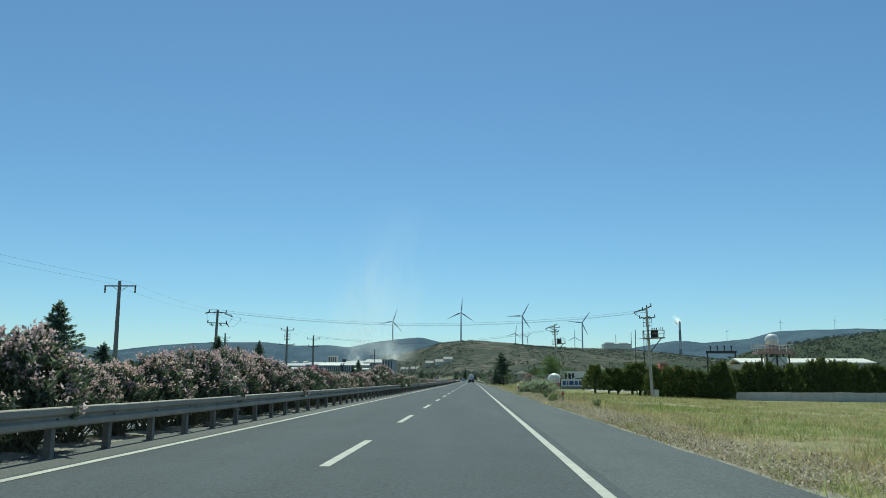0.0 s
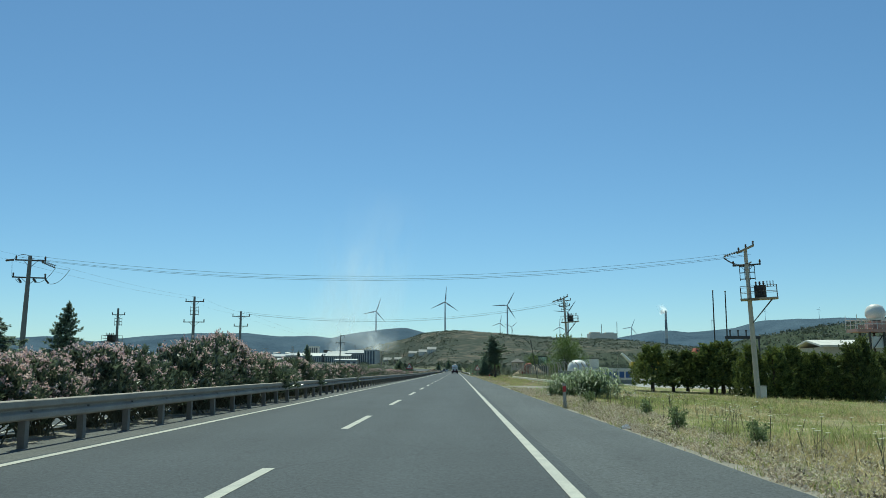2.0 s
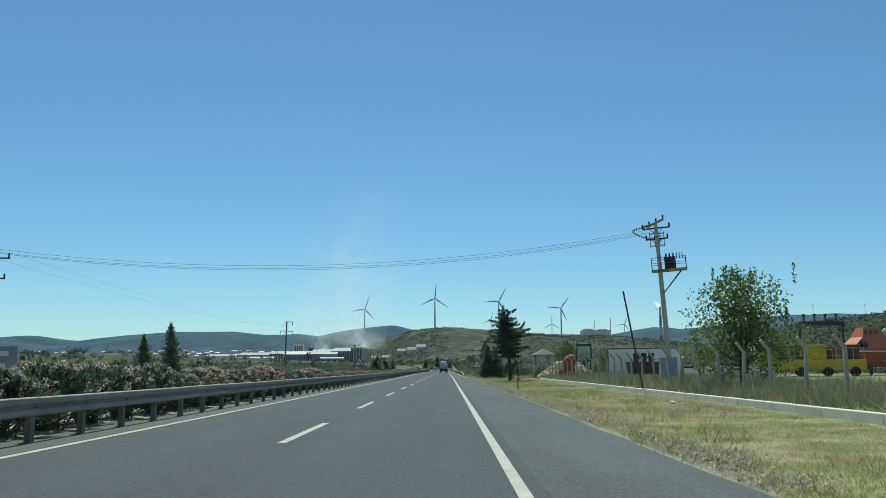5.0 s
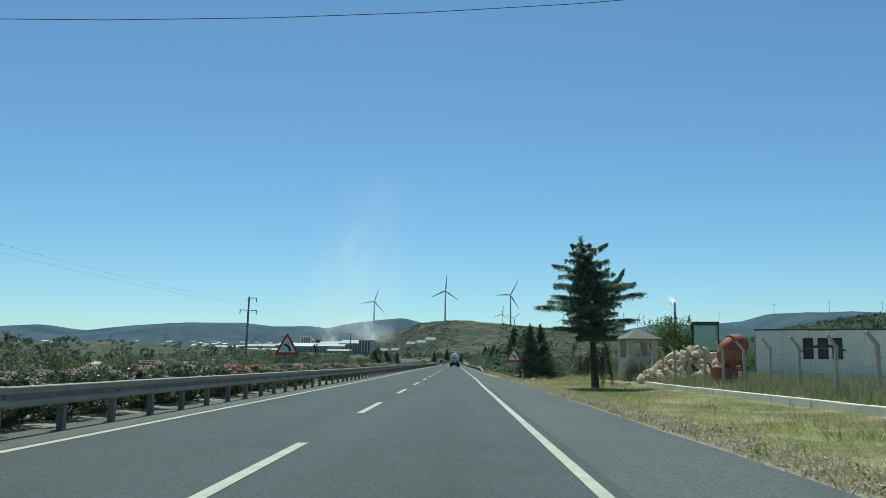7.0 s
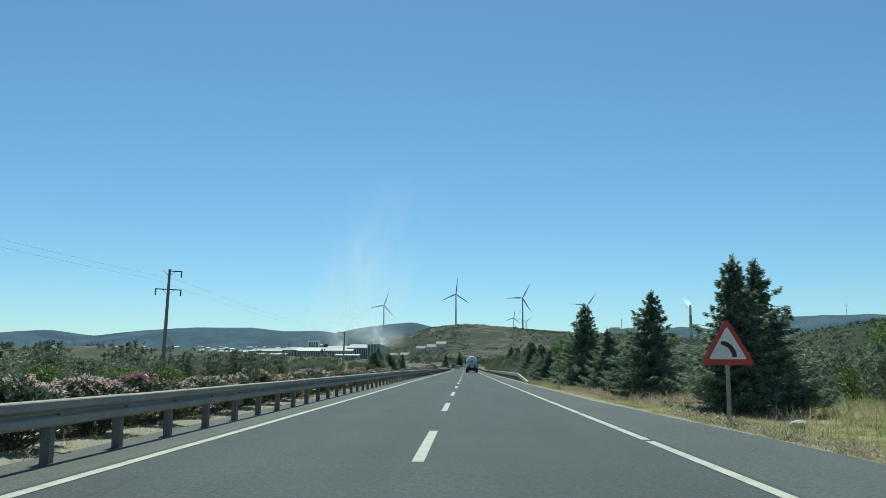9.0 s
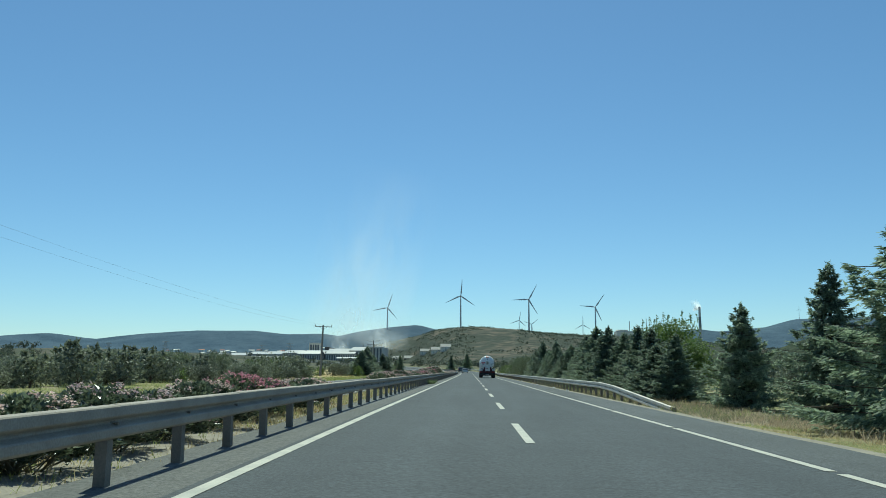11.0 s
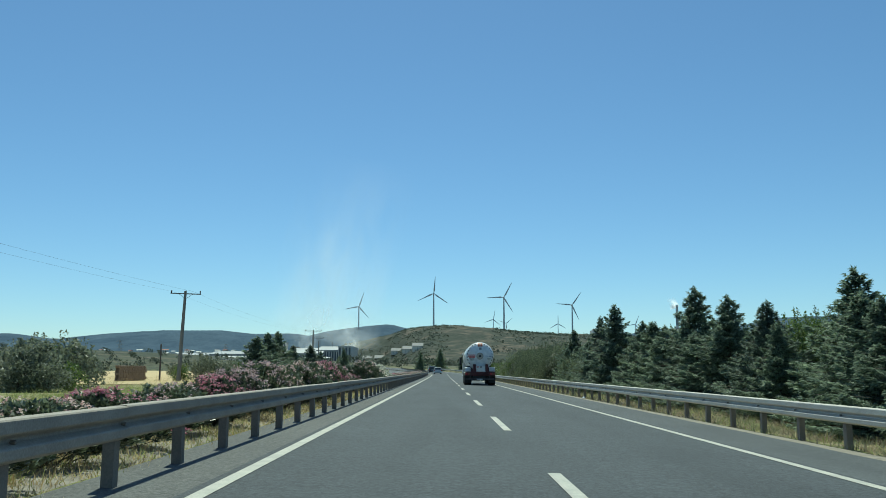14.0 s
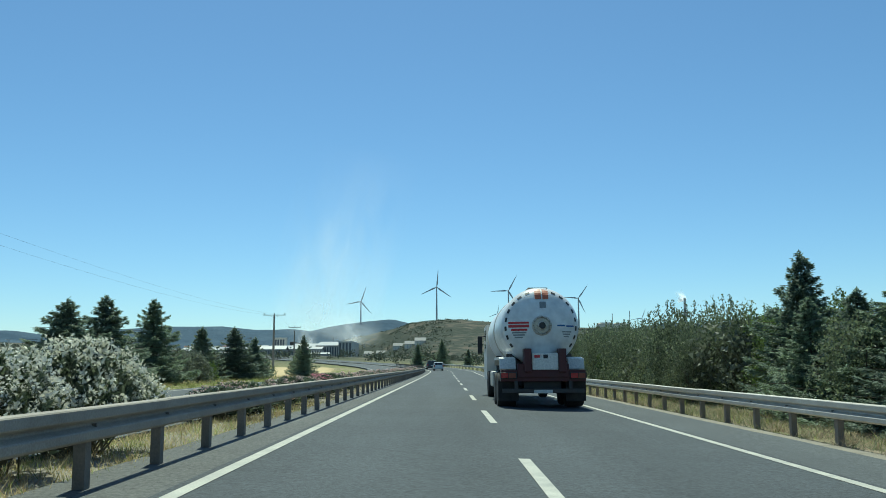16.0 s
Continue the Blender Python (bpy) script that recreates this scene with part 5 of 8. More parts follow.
def weed_mat(name, label, material, clumps, bits, seed, size):
    """Low matted clumps of dead weeds: short twigs, husks and dry leaves."""
    global rng
    rng = np.random.default_rng(seed)
    P = []
    for _ in range(clumps):
        s = dice.uniform(10, 97) if dice.random() < 0.62 else dice.uniform(113, 214)
        wide = 0.95 + 0.45 * noise.noise((s * 0.14, 2.0, 0.0))
        x, y, zr, h = road(s, 5.85 + dice.random() ** 1.6 * (2.1 if s < 100 else 0.9) * wide)
        if noise.noise((x * 1.3, y * 0.9, 5.0)) > -0.28:
            P.append((x, y, land(x, y), 0.5 + 0.9 * abs(noise.noise((x * 0.9, y * 0.5, 1.0)))))
    P = np.repeat(np.array(P), bits, 0)
    n = len(P)
    ball = unit(rng.normal(size=(n, 3))) * (rng.uniform(0, 1, (n, 1)) ** 0.5)
    base = P[:, :3] + np.column_stack([ball[:, :2] * 0.24, np.abs(ball[:, 2]) * 0.24]) * P[:, 3:4]
    way = unit(rng.normal(size=(n, 3)) + np.array([0, 0, 0.5]))
    L = rng.uniform(0.5, 1.3, n) * size
    ob = new(name, mesh_of(name, leaf_quads(base, way, L, L * 0.30), material))
    tagged(ob, label, "weeds", kind="stuff")


weed_mat("pale_edge_husks", "pale tan dry husks among the weeds by the shoulder", M_PALEWEED, 9000, 18, 82, 0.05)
weed_mat("brown_edge_mat", "matted brown dead weeds by the shoulder", M_BROWNWEED, 1300, 14, 85, 0.055)

grass("green_edge_weeds", "green weeds along the edge of the shoulder", M_GRASS, 2600, 9, 0.42, edge_spot, 72)
def tall_spot():
    s = dice.uniform(222, 277)
    x, y, zr, h = road(s, 6.6 + abs(dice.gauss(0, 1)) * 1.8)
    return (x, y, dice.uniform(0.4, 1.2) * (0.4 + 1.2 * abs(noise.noise((s * 0.2, 9.0, 0)))))


def weed_spot():
    s = dice.uniform(4, 100) if dice.random() < 0.75 else dice.uniform(113, 250)
    x, y, zr, h = road(s, 7.3 + abs(dice.gauss(0, 1)) * (6.0 if s < 100 else 2.0))
    if noise.noise((x * 0.35, y * 0.2, 8.0)) < 0.0 or bare(x, y):
        return (math.nan, 0, 0)
    return (x, y, dice.uniform(0.4, 1.25))


grass("tall_green_weeds", "tall leafy green weeds on the verge", M_GRASS, 3200, 16, 0.33, weed_spot, 74, 0.14)
grass("seed_head_weeds", "dark brown dead weed stalks with seed heads on the verge", M_BROWNWEED, 500, 6, 0.42, weed_spot, 75)
def meadow_spot():
    x, y = dice.uniform(11, 27), dice.uniform(206, 266)
    return (x, y, dice.uniform(0.5, 1.2))


def umbel_spot():
    s = dice.gauss(221, 4.5)
    x, y, zr, h = road(s, 7.2 + abs(dice.gauss(0, 1)) * 2.0)
    return (x, y, dice.uniform(0.45, 1.2))


def umbels(name, label, plants, spots, seed):
    """Wild carrot: branching stalks with flat white flower heads."""
    global rng
    rng = np.random.default_rng(seed)
    stalks, heads = [], []
    for _ in range(plants):
        s, u = spots()
        x, y, zr, h = road(s, u)
        z = land(x, y)
        top = np.array([x + rng.normal(0, 0.06), y + rng.normal(0, 0.06), z + rng.uniform(0.4, 0.75)])
        stalks.append(((x, y, z - 0.02), tuple(top)))
        for k in range(rng.integers(1, 4)):
            o = np.array([x, y, z]) * 0.45 + top * 0.55 if k else top
            tip = o + np.array([rng.normal(0, 0.09), rng.normal(0, 0.09), rng.uniform(0.10, 0.22)]) if k else top
            stalks.append((tuple(o - (0, 0, 0.01)), tuple(tip)))
            r = rng.uniform(0.025, 0.055)
            a = np.linspace(0, 6.283, 9)[:8]
            for q in a:
                heads.append((tip, np.array([math.cos(q), math.sin(q), 0.25]), r))
    tagged(new(name + "_stalks", mesh_of(name + "_stalks", stems_geo(stalks, 0.005, 0.003, 3), M_STEM)), "thin green stalks of wild carrot on the verge", "weeds", kind="stuff")
    P, W, R = np.array([q[0] for q in heads]), unit(np.array([q[1] for q in heads])), np.array([q[2] for q in heads])
    tagged(new(name, mesh_of(name, leaf_quads(P, W, R, R * 0.34, np.tile([0, 0, 1.0], (len(P), 1)), False), M_UMBEL)), label, "wild flowers", kind="stuff")


umbels("wild_carrot_flowers", "flat pale flower heads of wild carrot on the verge", 190, lambda: (dice.choice([dice.gauss(56, 7), dice.gauss(72, 9), dice.uniform(25, 95)]), 6.9 + abs(dice.gauss(0, 1)) * 1.3), 86)
umbels("yellow_carrot_flowers", "small pale flower heads along the yard verge", 24, lambda: (dice.uniform(114, 215), 6.5 + abs(dice.gauss(0, 1)) * 1.6), 87)
clump = broadleaf("weed_clump", "bushy dull green weed clump beside a marker post", 0.55, 0.34, 88, 700, M_CLUMP, 0.1, 7, 0.05, "weeds", "verge weed clumps")
for s, u, g in ((48.6, 6.45, 0.75), (49.4, 6.75, 0.8), (47.7, 6.35, 0.6), (56.5, 7.4, 0.8), (61, 7.2, 0.9), (66, 7.6, 0.8), (38.5, 7.6, 0.8), (74, 7.3, 0.9), (88, 7.6, 0.8)):
    x, y, zr, h = road(s, u)
    put(clump, x, y, dice.uniform(0, 360), g)
away(clump)
grass("umbel_weeds", "tall withered brown umbel weeds on the verge", M_DRYWEED, 320, 22, 0.55, umbel_spot, 83, 0.22, 0.5)
grass("meadow_dry_weeds", "dry brown weeds in the rough meadow", M_DRYWEED, 2600, 12, 0.48, meadow_spot, 76, 0.2)
grass("meadow_green_weeds", "green weeds in the rough meadow", M_GRASS, 2200, 10, 0.65, meadow_spot, 77, 0.2)
def field_spot():
    x, y = dice.uniform(13, 62), dice.uniform(18, 103)
    return (x, y, dice.uniform(0.5, 1.3)) if noise.noise((x * 0.12, y * 0.12, 3.0)) > -0.25 and not bare(x, y) else (math.nan, 0, 0)


grass("field_tufts", "rough green grass tufts in the field before the hedge", M_GRASS, 9000, 7, 0.34, field_spot, 78, 0.22)
grass("dry_field_tufts", "dry straw tufts in the field before the hedge", M_STRAW, 5000, 7, 0.36, field_spot, 79, 0.22)
def golden_spot():
    s = dice.uniform(8, 60)
    x, y, zr, h = road(s, 7.0 + abs(dice.gauss(0, 1)) * 1.5)
    return (x, y, dice.uniform(0.4, 1.2)) if noise.noise((s * 0.3, x * 0.5, 12.0)) > -0.15 else (math.nan, 0, 0)


grass("golden_tufts", "tall golden dry grass tufts behind the shoulder", M_STRAW, 1500, 14, 0.30, golden_spot, 80, 0.12)
grass("tall_dry_grass", "tall tan dry grass beside the start of the barrier", M_DRYWEED, 1100, 14, 0.62, tall_spot, 73)
grass("dry_barrier_grass", "dry grass and weeds below the barrier", M_DRYWEED, 4200, 12, 0.30, right_far_spot, 63, 0.12, 0.7)
grass("brown_barrier_weeds", "brown dead weeds below the barrier", M_BROWNWEED, 1000, 12, 0.30, right_far_spot, 89, 0.14, 0.8)
grass("grey_barrier_weeds", "grey-green weeds below the barrier", M_DULLWEED, 2600, 12, 0.36, right_far_spot, 90, 0.14, 0.7)
grass("green_barrier_grass", "green weeds below the barrier", M_GRASS, 700, 11, 0.38, right_far_spot, 64)
grass("dry_median_grass", "dry weeds in the median", M_STRAW, 9000, 10, 0.30, median_spot, 65)
grass("green_median_grass", "green weeds in the median", M_GRASS, 5200, 10, 0.28, median_spot, 66)
grass("field_grass", "green field grass beyond the opposite road", M_GRASS, 3000, 9, 0.45, left_spot, 67)
def stubble_spot():
    x, y, zr, h = road(dice.uniform(366, 460), -19.5 - 45 * dice.random() ** 1.5)
    return (x, y, dice.uniform(0.4, 1.2))


grass("stubble_tufts", "straw tufts standing in the stubble field", M_STRAW, 5000, 8, 0.42, stubble_spot, 84, 0.2)
grass("yard_weeds", "dry weeds behind the fence", M_DRYWEED, 1800, 15, 0.55, yard_spot, 68)
grass("green_yard_weeds", "grey-green weeds behind the fence", M_DULLWEED, 10500, 15, 0.58, yard_spot, 69)

# ---- power poles and wires ----
def insulator(x, y, z, up=True):
    k = 1 if up else -1
    prof = [(0.02, 0), (0.08, 0.03), (0.04, 0.08), (0.09, 0.13), (0.04, 0.18), (0.08, 0.24), (0.03, 0.3)]
    return moved(lathe([(r, k * h) for r, h in prof], 8), Matrix.Translation((x, y, z)))


def bead_string(a, b, n=7, r=0.085):
    """Chain of insulator discs from a to b."""
    a, b = Vector(a), Vector(b)
    g = [tube(a, b, 0.022, n=5)]
    for k in range(n):
        c = a.lerp(b, (k + 0.7) / (n + 0.6))
        g.append(tube(c, c + (b - a).normalized() * 0.06, r, r * 0.5, 8))
    return joined(*g)


def jumper(a, b, drop, r=0.016):
    """Slack loop of cable between two points."""
    a, b = Vector(a), Vector(b)
    pts = [a.lerp(b, k / 8) - Vector((0, 0, drop * 4 * (k / 8) * (1 - k / 8))) for k in range(9)]
    return sweep(pts, r)


def power_pole(x, y, top, turn, label, arms, frame_at=None, deck=None, r=0.22, lean=0.0, mat=None, hang=False, half_top=False, strain_to=None):
    """Concrete pole; arms: (height, half length, insulators); a switch frame; a transformer deck."""
    z0 = land(x, y)
    t = thing("power_pole", label, "utility pole", pose(x, y, z0, 0, lean, turn), group="power line poles")
    h = top - z0
    part("shaft", lathe([(r, -0.2), (r * 0.9, h * 0.4), (r * 0.62, h)], 10), mat or M_POLE, t, smooth=True)
    for za, half, n in arms:
        a = part("crossarm", joined(box(-half if not (half_top and za == arms[0][0]) else -0.1, half, -0.05 + r * 0.8, 0.05 + r * 0.8, za - 0.06, za + 0.04, 0.01), tube((-half * 0.5, r * 0.8, za), (0, r * 0.7, za - 0.55), 0.02, n=5), tube((half * 0.5, r * 0.8, za), (0, r * 0.7, za - 0.55), 0.02, n=5)), M_DARKMETAL, t)
        for i in range(n):
            px = -half * 0.94 + 2 * half * 0.94 * i / max(1, n - 1)
            if half_top and za == arms[0][0] and px < 0:
                continue
            part("insulator", moved(insulator(0, 0, 0, False), Matrix.Translation((px, r * 0.8, za - 0.05)) @ Matrix.Diagonal((1.1, 1.1, 2.0, 1))) if hang else insulator(px, r * 0.8, za + 0.03), M_CERAMIC, a)
    if strain_to:  # insulator chains towards the crossing span, on a canted top arm
        part("strain_arm", joined(*[moved(box(-0.65, 0.65, y - 0.05, y + 0.05, -0.05, 0.05, 0.01), pose(0, 0, h - 0.05, 0, -22, 0)) for y in (-0.2, 0.2)]), M_GALV_DULL, t)
        for px in (-0.45, 0.05, 0.55):
            part("insulator", insulator(px, 0.0, h + 0.4 * px), M_CERAMIC, t)
        for k in range(3):
            part("insulator_string", bead_string((-0.3, -0.4 + 0.4 * k, h - 0.15), (strain_to, -0.4 + 0.4 * k, h - 0.55 + 0.1 * k), 7, 0.10), M_DARKMETAL, t, "dark insulator string")
            part("jumper_cable", jumper((strain_to, -0.4 + 0.4 * k, h - 0.55), (0.35, -0.3 + 0.3 * k, h - 1.0), 0.35), M_DARKMETAL, t)
    if frame_at:
        g = []
        for zz in (frame_at, frame_at + 0.45, frame_at + 0.9):
            g.append(box(-0.5, 0.5, -0.04 + r, 0.04 + r, zz - 0.03, zz + 0.03))
        for xx in (-0.5, -0.17, 0.17, 0.5):
            g.append(tube((xx, r, frame_at - 0.1), (xx, r, frame_at + 1.0), 0.025, n=5))
        part("switch_frame", joined(*g), M_DARKMETAL, t)
    if deck:
        zd, sx = deck
        g = [box(-0.15 if sx > 0 else -1.9, 1.9 if sx > 0 else 0.15, -0.65, 0.65, zd, zd + 0.10), box(-0.6, 0.6, -0.65, 0.65, zd, zd + 0.1)]
        d = part("deck", joined(*g), M_GALV_DULL, t, "steel platform")
        rails = []
        for xx in (sx * 1.85, -0.55 * sx):
            for yy in (-0.62, 0.62):
                rails.append(tube((xx, yy, zd + 0.1), (xx, yy, zd + 0.95), 0.022, n=5))
        for zz in (zd + 0.55, zd + 0.95):
            for yy in (-0.62, 0.62):
                rails.append(tube((sx * 1.85, yy, zz), (-0.55 * sx, yy, zz), 0.018, n=5))
            rails.append(tube((sx * 1.85, -0.62, zz), (sx * 1.85, 0.62, zz), 0.018, n=5))
        part("railing", joined(*rails), M_DARKMETAL, d)
        part("brace", joined(tube((sx * 1.5, 0.4, zd), (0, 0.1, zd - 1.7), 0.035, n=6), tube((sx * 1.5, -0.4, zd), (0, -0.1, zd - 1.7), 0.035, n=6)), M_DARKMETAL, t)
        tf = part("transformer", joined(box(sx * 0.35, sx * 1.15, -0.35, 0.35, zd + 0.1, zd + 1.0, 0.05), *[box(sx * (0.42 + 0.14 * k) - 0.02, sx * (0.42 + 0.14 * k) + 0.02, -0.5, 0.5, zd + 0.2, zd + 0.85) for k in range(5)]), M_DARKMETAL, t, "dark ribbed transformer tank")
        for k in range(3):
            part("bushing", insulator(sx * (0.5 + 0.25 * k), 0, zd + 1.0), M_CERAMIC, tf)
            part("fuse", tube((sx * (1.25 + 0.2 * k), 0.5, zd + 0.95), (sx * (1.25 + 0.2 * k), 0.45, zd + 1.35), 0.03, n=6), M_CERAMIC, d)
    return t


power_pole(-29.4, 73.4, 9.75, 0, "grey concrete power pole with one wide crossarm", [(9.55, 1.45, 3)], hang=True)
strain = power_pole(-29.95, 103.7, 9.68, 10, "grey concrete strain pole with dark insulator strings and jumper loops", [(9.55, 1.1, 2), (8.25, 1.2, 3)], lean=1.2)


for a, b in (((0.75, 0.2, 9.5), (1.75, 0.55, 9.25)), ((0.9, -0.2, 9.4), (1.95, -0.3, 9.0)), ((-1.05, -0.2, 9.5), (-1.3, -1.2, 9.3))):
    part("insulator_string", bead_string(a, b), M_DARKMETAL, strain, "dark insulator string")
for a, b in (((0.3, 0.1, 8.2), (0.62, -0.1, 7.85)), ((1.15, 0.1, 8.2), (1.5, -0.1, 7.8)), ((-0.75, 0.1, 8.15), (-0.42, -0.1, 7.8))):
    part("surge_arrester", bead_string(a, b, 4, 0.09), M_DARKMETAL, strain)
for a, b, drop in (((1.5, -0.1, 7.8), (2.95, -0.3, 8.85), 0.35), ((0.62, -0.1, 7.85), (1.95, -0.3, 9.0), 0.3), ((-1.25, 0, 9.5), (-1.2, 0.1, 8.3), -0.02), ((-1.2, 0, 9.5), (0.1, 0, 9.7), -0.35), ((-1.15, 0.1, 8.5), (-0.42, -0.1, 7.8), 0.2)):
    part("jumper_cable", jumper(a, b, drop), M_DARKMETAL, strain)
part("wire_tail", tube((1.95, -0.3, 9.0), (2.95, -0.3, 8.85), 0.014, n=4), M_DARKMETAL, strain)
power_pole(-29.8, 143.8, 10.1, 0, "grey concrete power pole with a switch frame and two crossarms", [(9.7, 1.15, 3), (7.2, 1.3, 2)], 8.1)
power_pole(-28.5, 161.1, 9.5, 0, "grey concrete power pole with two crossarms", [(9.0, 1.25, 2), (7.6, 1.0, 3)])
power_pole(-44.3, 156.6, 9.6, 0, "distant concrete pole with a transformer platform", [(9.0, 0.9, 3)], 7.6, (5.2, -1))
power_pole(-30.1, 275.2, 10.9, 20, "leaning grey steel pole with offset crossarms", [(10.85, 1.25, 2), (8.95, 1.3, 2)], r=0.2, lean=1.2, hang=True, half_top=True)
power_pole(-28.9, 390.2, 9.35, 0, "grey concrete power pole with a single curved crossarm", [(9.15, 1.6, 3)], lean=2.0)
power_pole(-31.2, 493.0, 10.0, 0, "grey concrete power pole with a single crossarm", [(9.8, 1.9, 3)])
power_pole(-39.9, 559.8, 10.0, 0, "grey concrete power pole with a single crossarm", [(9.8, 1.5, 3)])
power_pole(23.2, 101.3, 9.8, -20, "concrete power pole with switch frame and transformer platform", [(9.4, 0.95, 3)], 8.4, (6.85, 1), r=0.19, lean=-2.0, mat=M_CONCRETE, strain_to=-1.5)
power_pole(18.62, 165.0, 11.75, -15, "concrete power pole with switch frame and transformer platform", [(11.15, 1.0, 3), (10.35, 0.8, 3)], 9.85, (7.9, 1), r=0.2, lean=-3.3, mat=M_CONCRETE, strain_to=-1.7)


def wire(a, b, sag, label, r=0.009):
    n = 14
    a, b = Vector(a), Vector(b)
    pts = [a.lerp(b, k / n) - Vector((0, 0, sag * 4 * (k / n) * (1 - k / n))) for k in range(n + 1)]
    ob = new("overhead_wire", mesh_of("overhead_wire", sweep(pts, r), M_WIRE))
    tagged(ob, label, "power cable", group="overhead wires")


for dy, dz in ((-0.5, 0.0), (0.0, 0.25), (0.5, 0.0)):
    wire((-30.3, 103.7 + dy, 9.5 + dz), (23.0, 101.3 + dy, 9.3 + dz), 1.7, "thin dark power cable crossing above the road")
    wire((-28.5, 161.1 + dy, 9.2 + dz), (17.95, 165.0 + dy, 11.0 + dz), 1.9, "thin dark power cable crossing above the road")
LINE = [(-29.4, -25.0, 9.6), (-29.4, 73.4, 9.6), (-30.3, 103.7, 9.4), (-29.8, 143.8, 9.9), (-28.5, 161.1, 9.2), (-30.1, 275.2, 9.8), (-28.9, 390.2, 9.3), (-31.2, 493.0, 10.0), (-39.9, 559.8, 10.0)]
for a, b in zip(LINE, LINE[1:]):
    for dx in (-1.1, 1.1):
        wire((a[0] + dx, a[1], a[2]), (b[0] + dx, b[1], b[2]), 0.9 if b[1] - a[1] > 60 else 0.3, "thin dark power cable between poles", 0.005)


# ---- wind turbines on the ridge ----
def wind_turbine(x, y, hub, turn, spin, size):
    z0 = land(x, y) - 2
    t = thing("wind_turbine", "white three-bladed wind turbine on the ridge", "wind turbine", pose(x, y, z0, 0, 0, turn), group="wind farm on the hills")
    h = hub - z0
    part("tower", lathe([(2.3 * size, 0), (1.9 * size, h * 0.5), (1.35 * size, h)], 14), M_BLADE, t, smooth=True)
    part("nacelle", box(-1.8 * size, 1.8 * size, -3.5 * size, 6 * size, h - 1.6 * size, h + 2.0 * size, 0.5 * size), M_BLADE, t)
    part("hub", moved(lathe([(0.1, -2.6 * size), (1.2 * size, -1.9 * size), (1.7 * size, 0), (1.6 * size, 1.2 * size)], 12, "y"), Matrix.Translation((0, -4.2 * size, h))), M_BLADE, t, smooth=True)
    L = 42.0 * size
    sec = [(0, 0.9, 0.9), (0.06, 0.9, 0.8), (0.2, 1.9, 0.45), (0.5, 1.25, 0.28), (0.85, 0.7, 0.14), (1.0, 0.15, 0.05)]
    v, f = [], []
    for q, c, d in sec:
        for k in range(8):
            w = 2 * math.pi * k / 8
            v.append((c * size * math.cos(w) + (0.5 * size if q > 0.1 else 0), d * size * math.sin(w), q * L))
    for i in range(len(sec) - 1):
        for k in range(8):
            f.append((i * 8 + k, i * 8 + (k + 1) % 8, (i + 1) * 8 + (k + 1) % 8, (i + 1) * 8 + k))
    f.append(tuple(range(40, 48)))
    blade = mesh_of("blade", (v, f), M_BLADE, True)
    for k in range(3):
        piece("blade", blade, t, pose(0, -4.2 * size, h, 0, spin + 120 * k, 0))


wind_turbine(-320, 3400, 234, 8, 18, 1.35)
wind_turbine(-29, 2300, 183, 4, 4, 1.0)
wind_turbine(138, 2300, 174, -6, 28, 1.0)
wind_turbine(170, 3300, 182, -6, 10, 0.8)
wind_turbine(215, 3300, 168, -6, 50, 0.7)
wind_turbine(300, 2300, 156, -10, 35, 0.92)
wind_turbine(400, 3300, 167, -10, 0, 0.8)
wind_turbine(675, 3300, 165, -14, 22, 0.85)
for k, x in enumerate((1500, 1760, 2010, 2180, 1240)):
    wind_turbine(x, 4150, land(x, 4150) + 46, 10 * k, 17 * k, 0.42)


# ---- steelworks and other far buildings ----
def ribbed_hall(x0, x1, y, depth, eave, ridge, label, bay=4.2, cladding=None, blank=False, bays=True):
    """Portal-frame shed: panelled front between proud ribs, a pitched pale roof, a fascia."""
    z0 = min(land(x0, y), land(x1, y)) - 3
    t = thing("factory_hall", label, "factory", pose((x0 + x1) / 2, y, z0), group="steelworks halls")
    w, e, r = (x1 - x0) / 2, eave - z0, ridge - z0
    part("wall", box(-w, w, 0, depth, 0, e), cladding or M_HALL, t)
    if not blank:
        part("roof", prism([(-2, e - 0.4), (depth / 2, r), (depth + 2, e - 0.4), (depth + 2, e + 1.0), (depth / 2, r + 1.4), (-2, e + 1.0)], -w - 1, w + 1, "yz"), M_HALLROOF, t)
    n = max(3, int(2 * w / bay))
    for k in range(n if bays else 0):
        x = -w + (k + 0.5) * 2 * w / n
        part("door_bay", box(x - 0.27 * 2 * w / n, x + 0.27 * 2 * w / n, -0.5, 0.2, 0.5, e * 0.93), M_HALLDARK, t)
    part("fascia", box(-w - 0.6, w + 0.6, -0.8, -0.1, e - 2.2, e - 0.5), M_HALLROOF if not blank else M_HALL, t)
    return t


WORKS = Matrix.Translation((0.4, 195, 1.0)) @ Matrix.Scale(0.7625, 4) @ Matrix.Translation((-0.4, -195, -1.0))


def works_hall(x0, x1, y, depth, eave, ridge, *rest, **more):
    """A hall of the steelworks, scaled into its place."""
    a, b = WORKS @ Vector((x0, y, eave)), WORKS @ Vector((x1, y + depth, ridge))
    return ribbed_hall(a.x, b.x, a.y, b.y - a.y, a.z, b.z, *rest, **more)


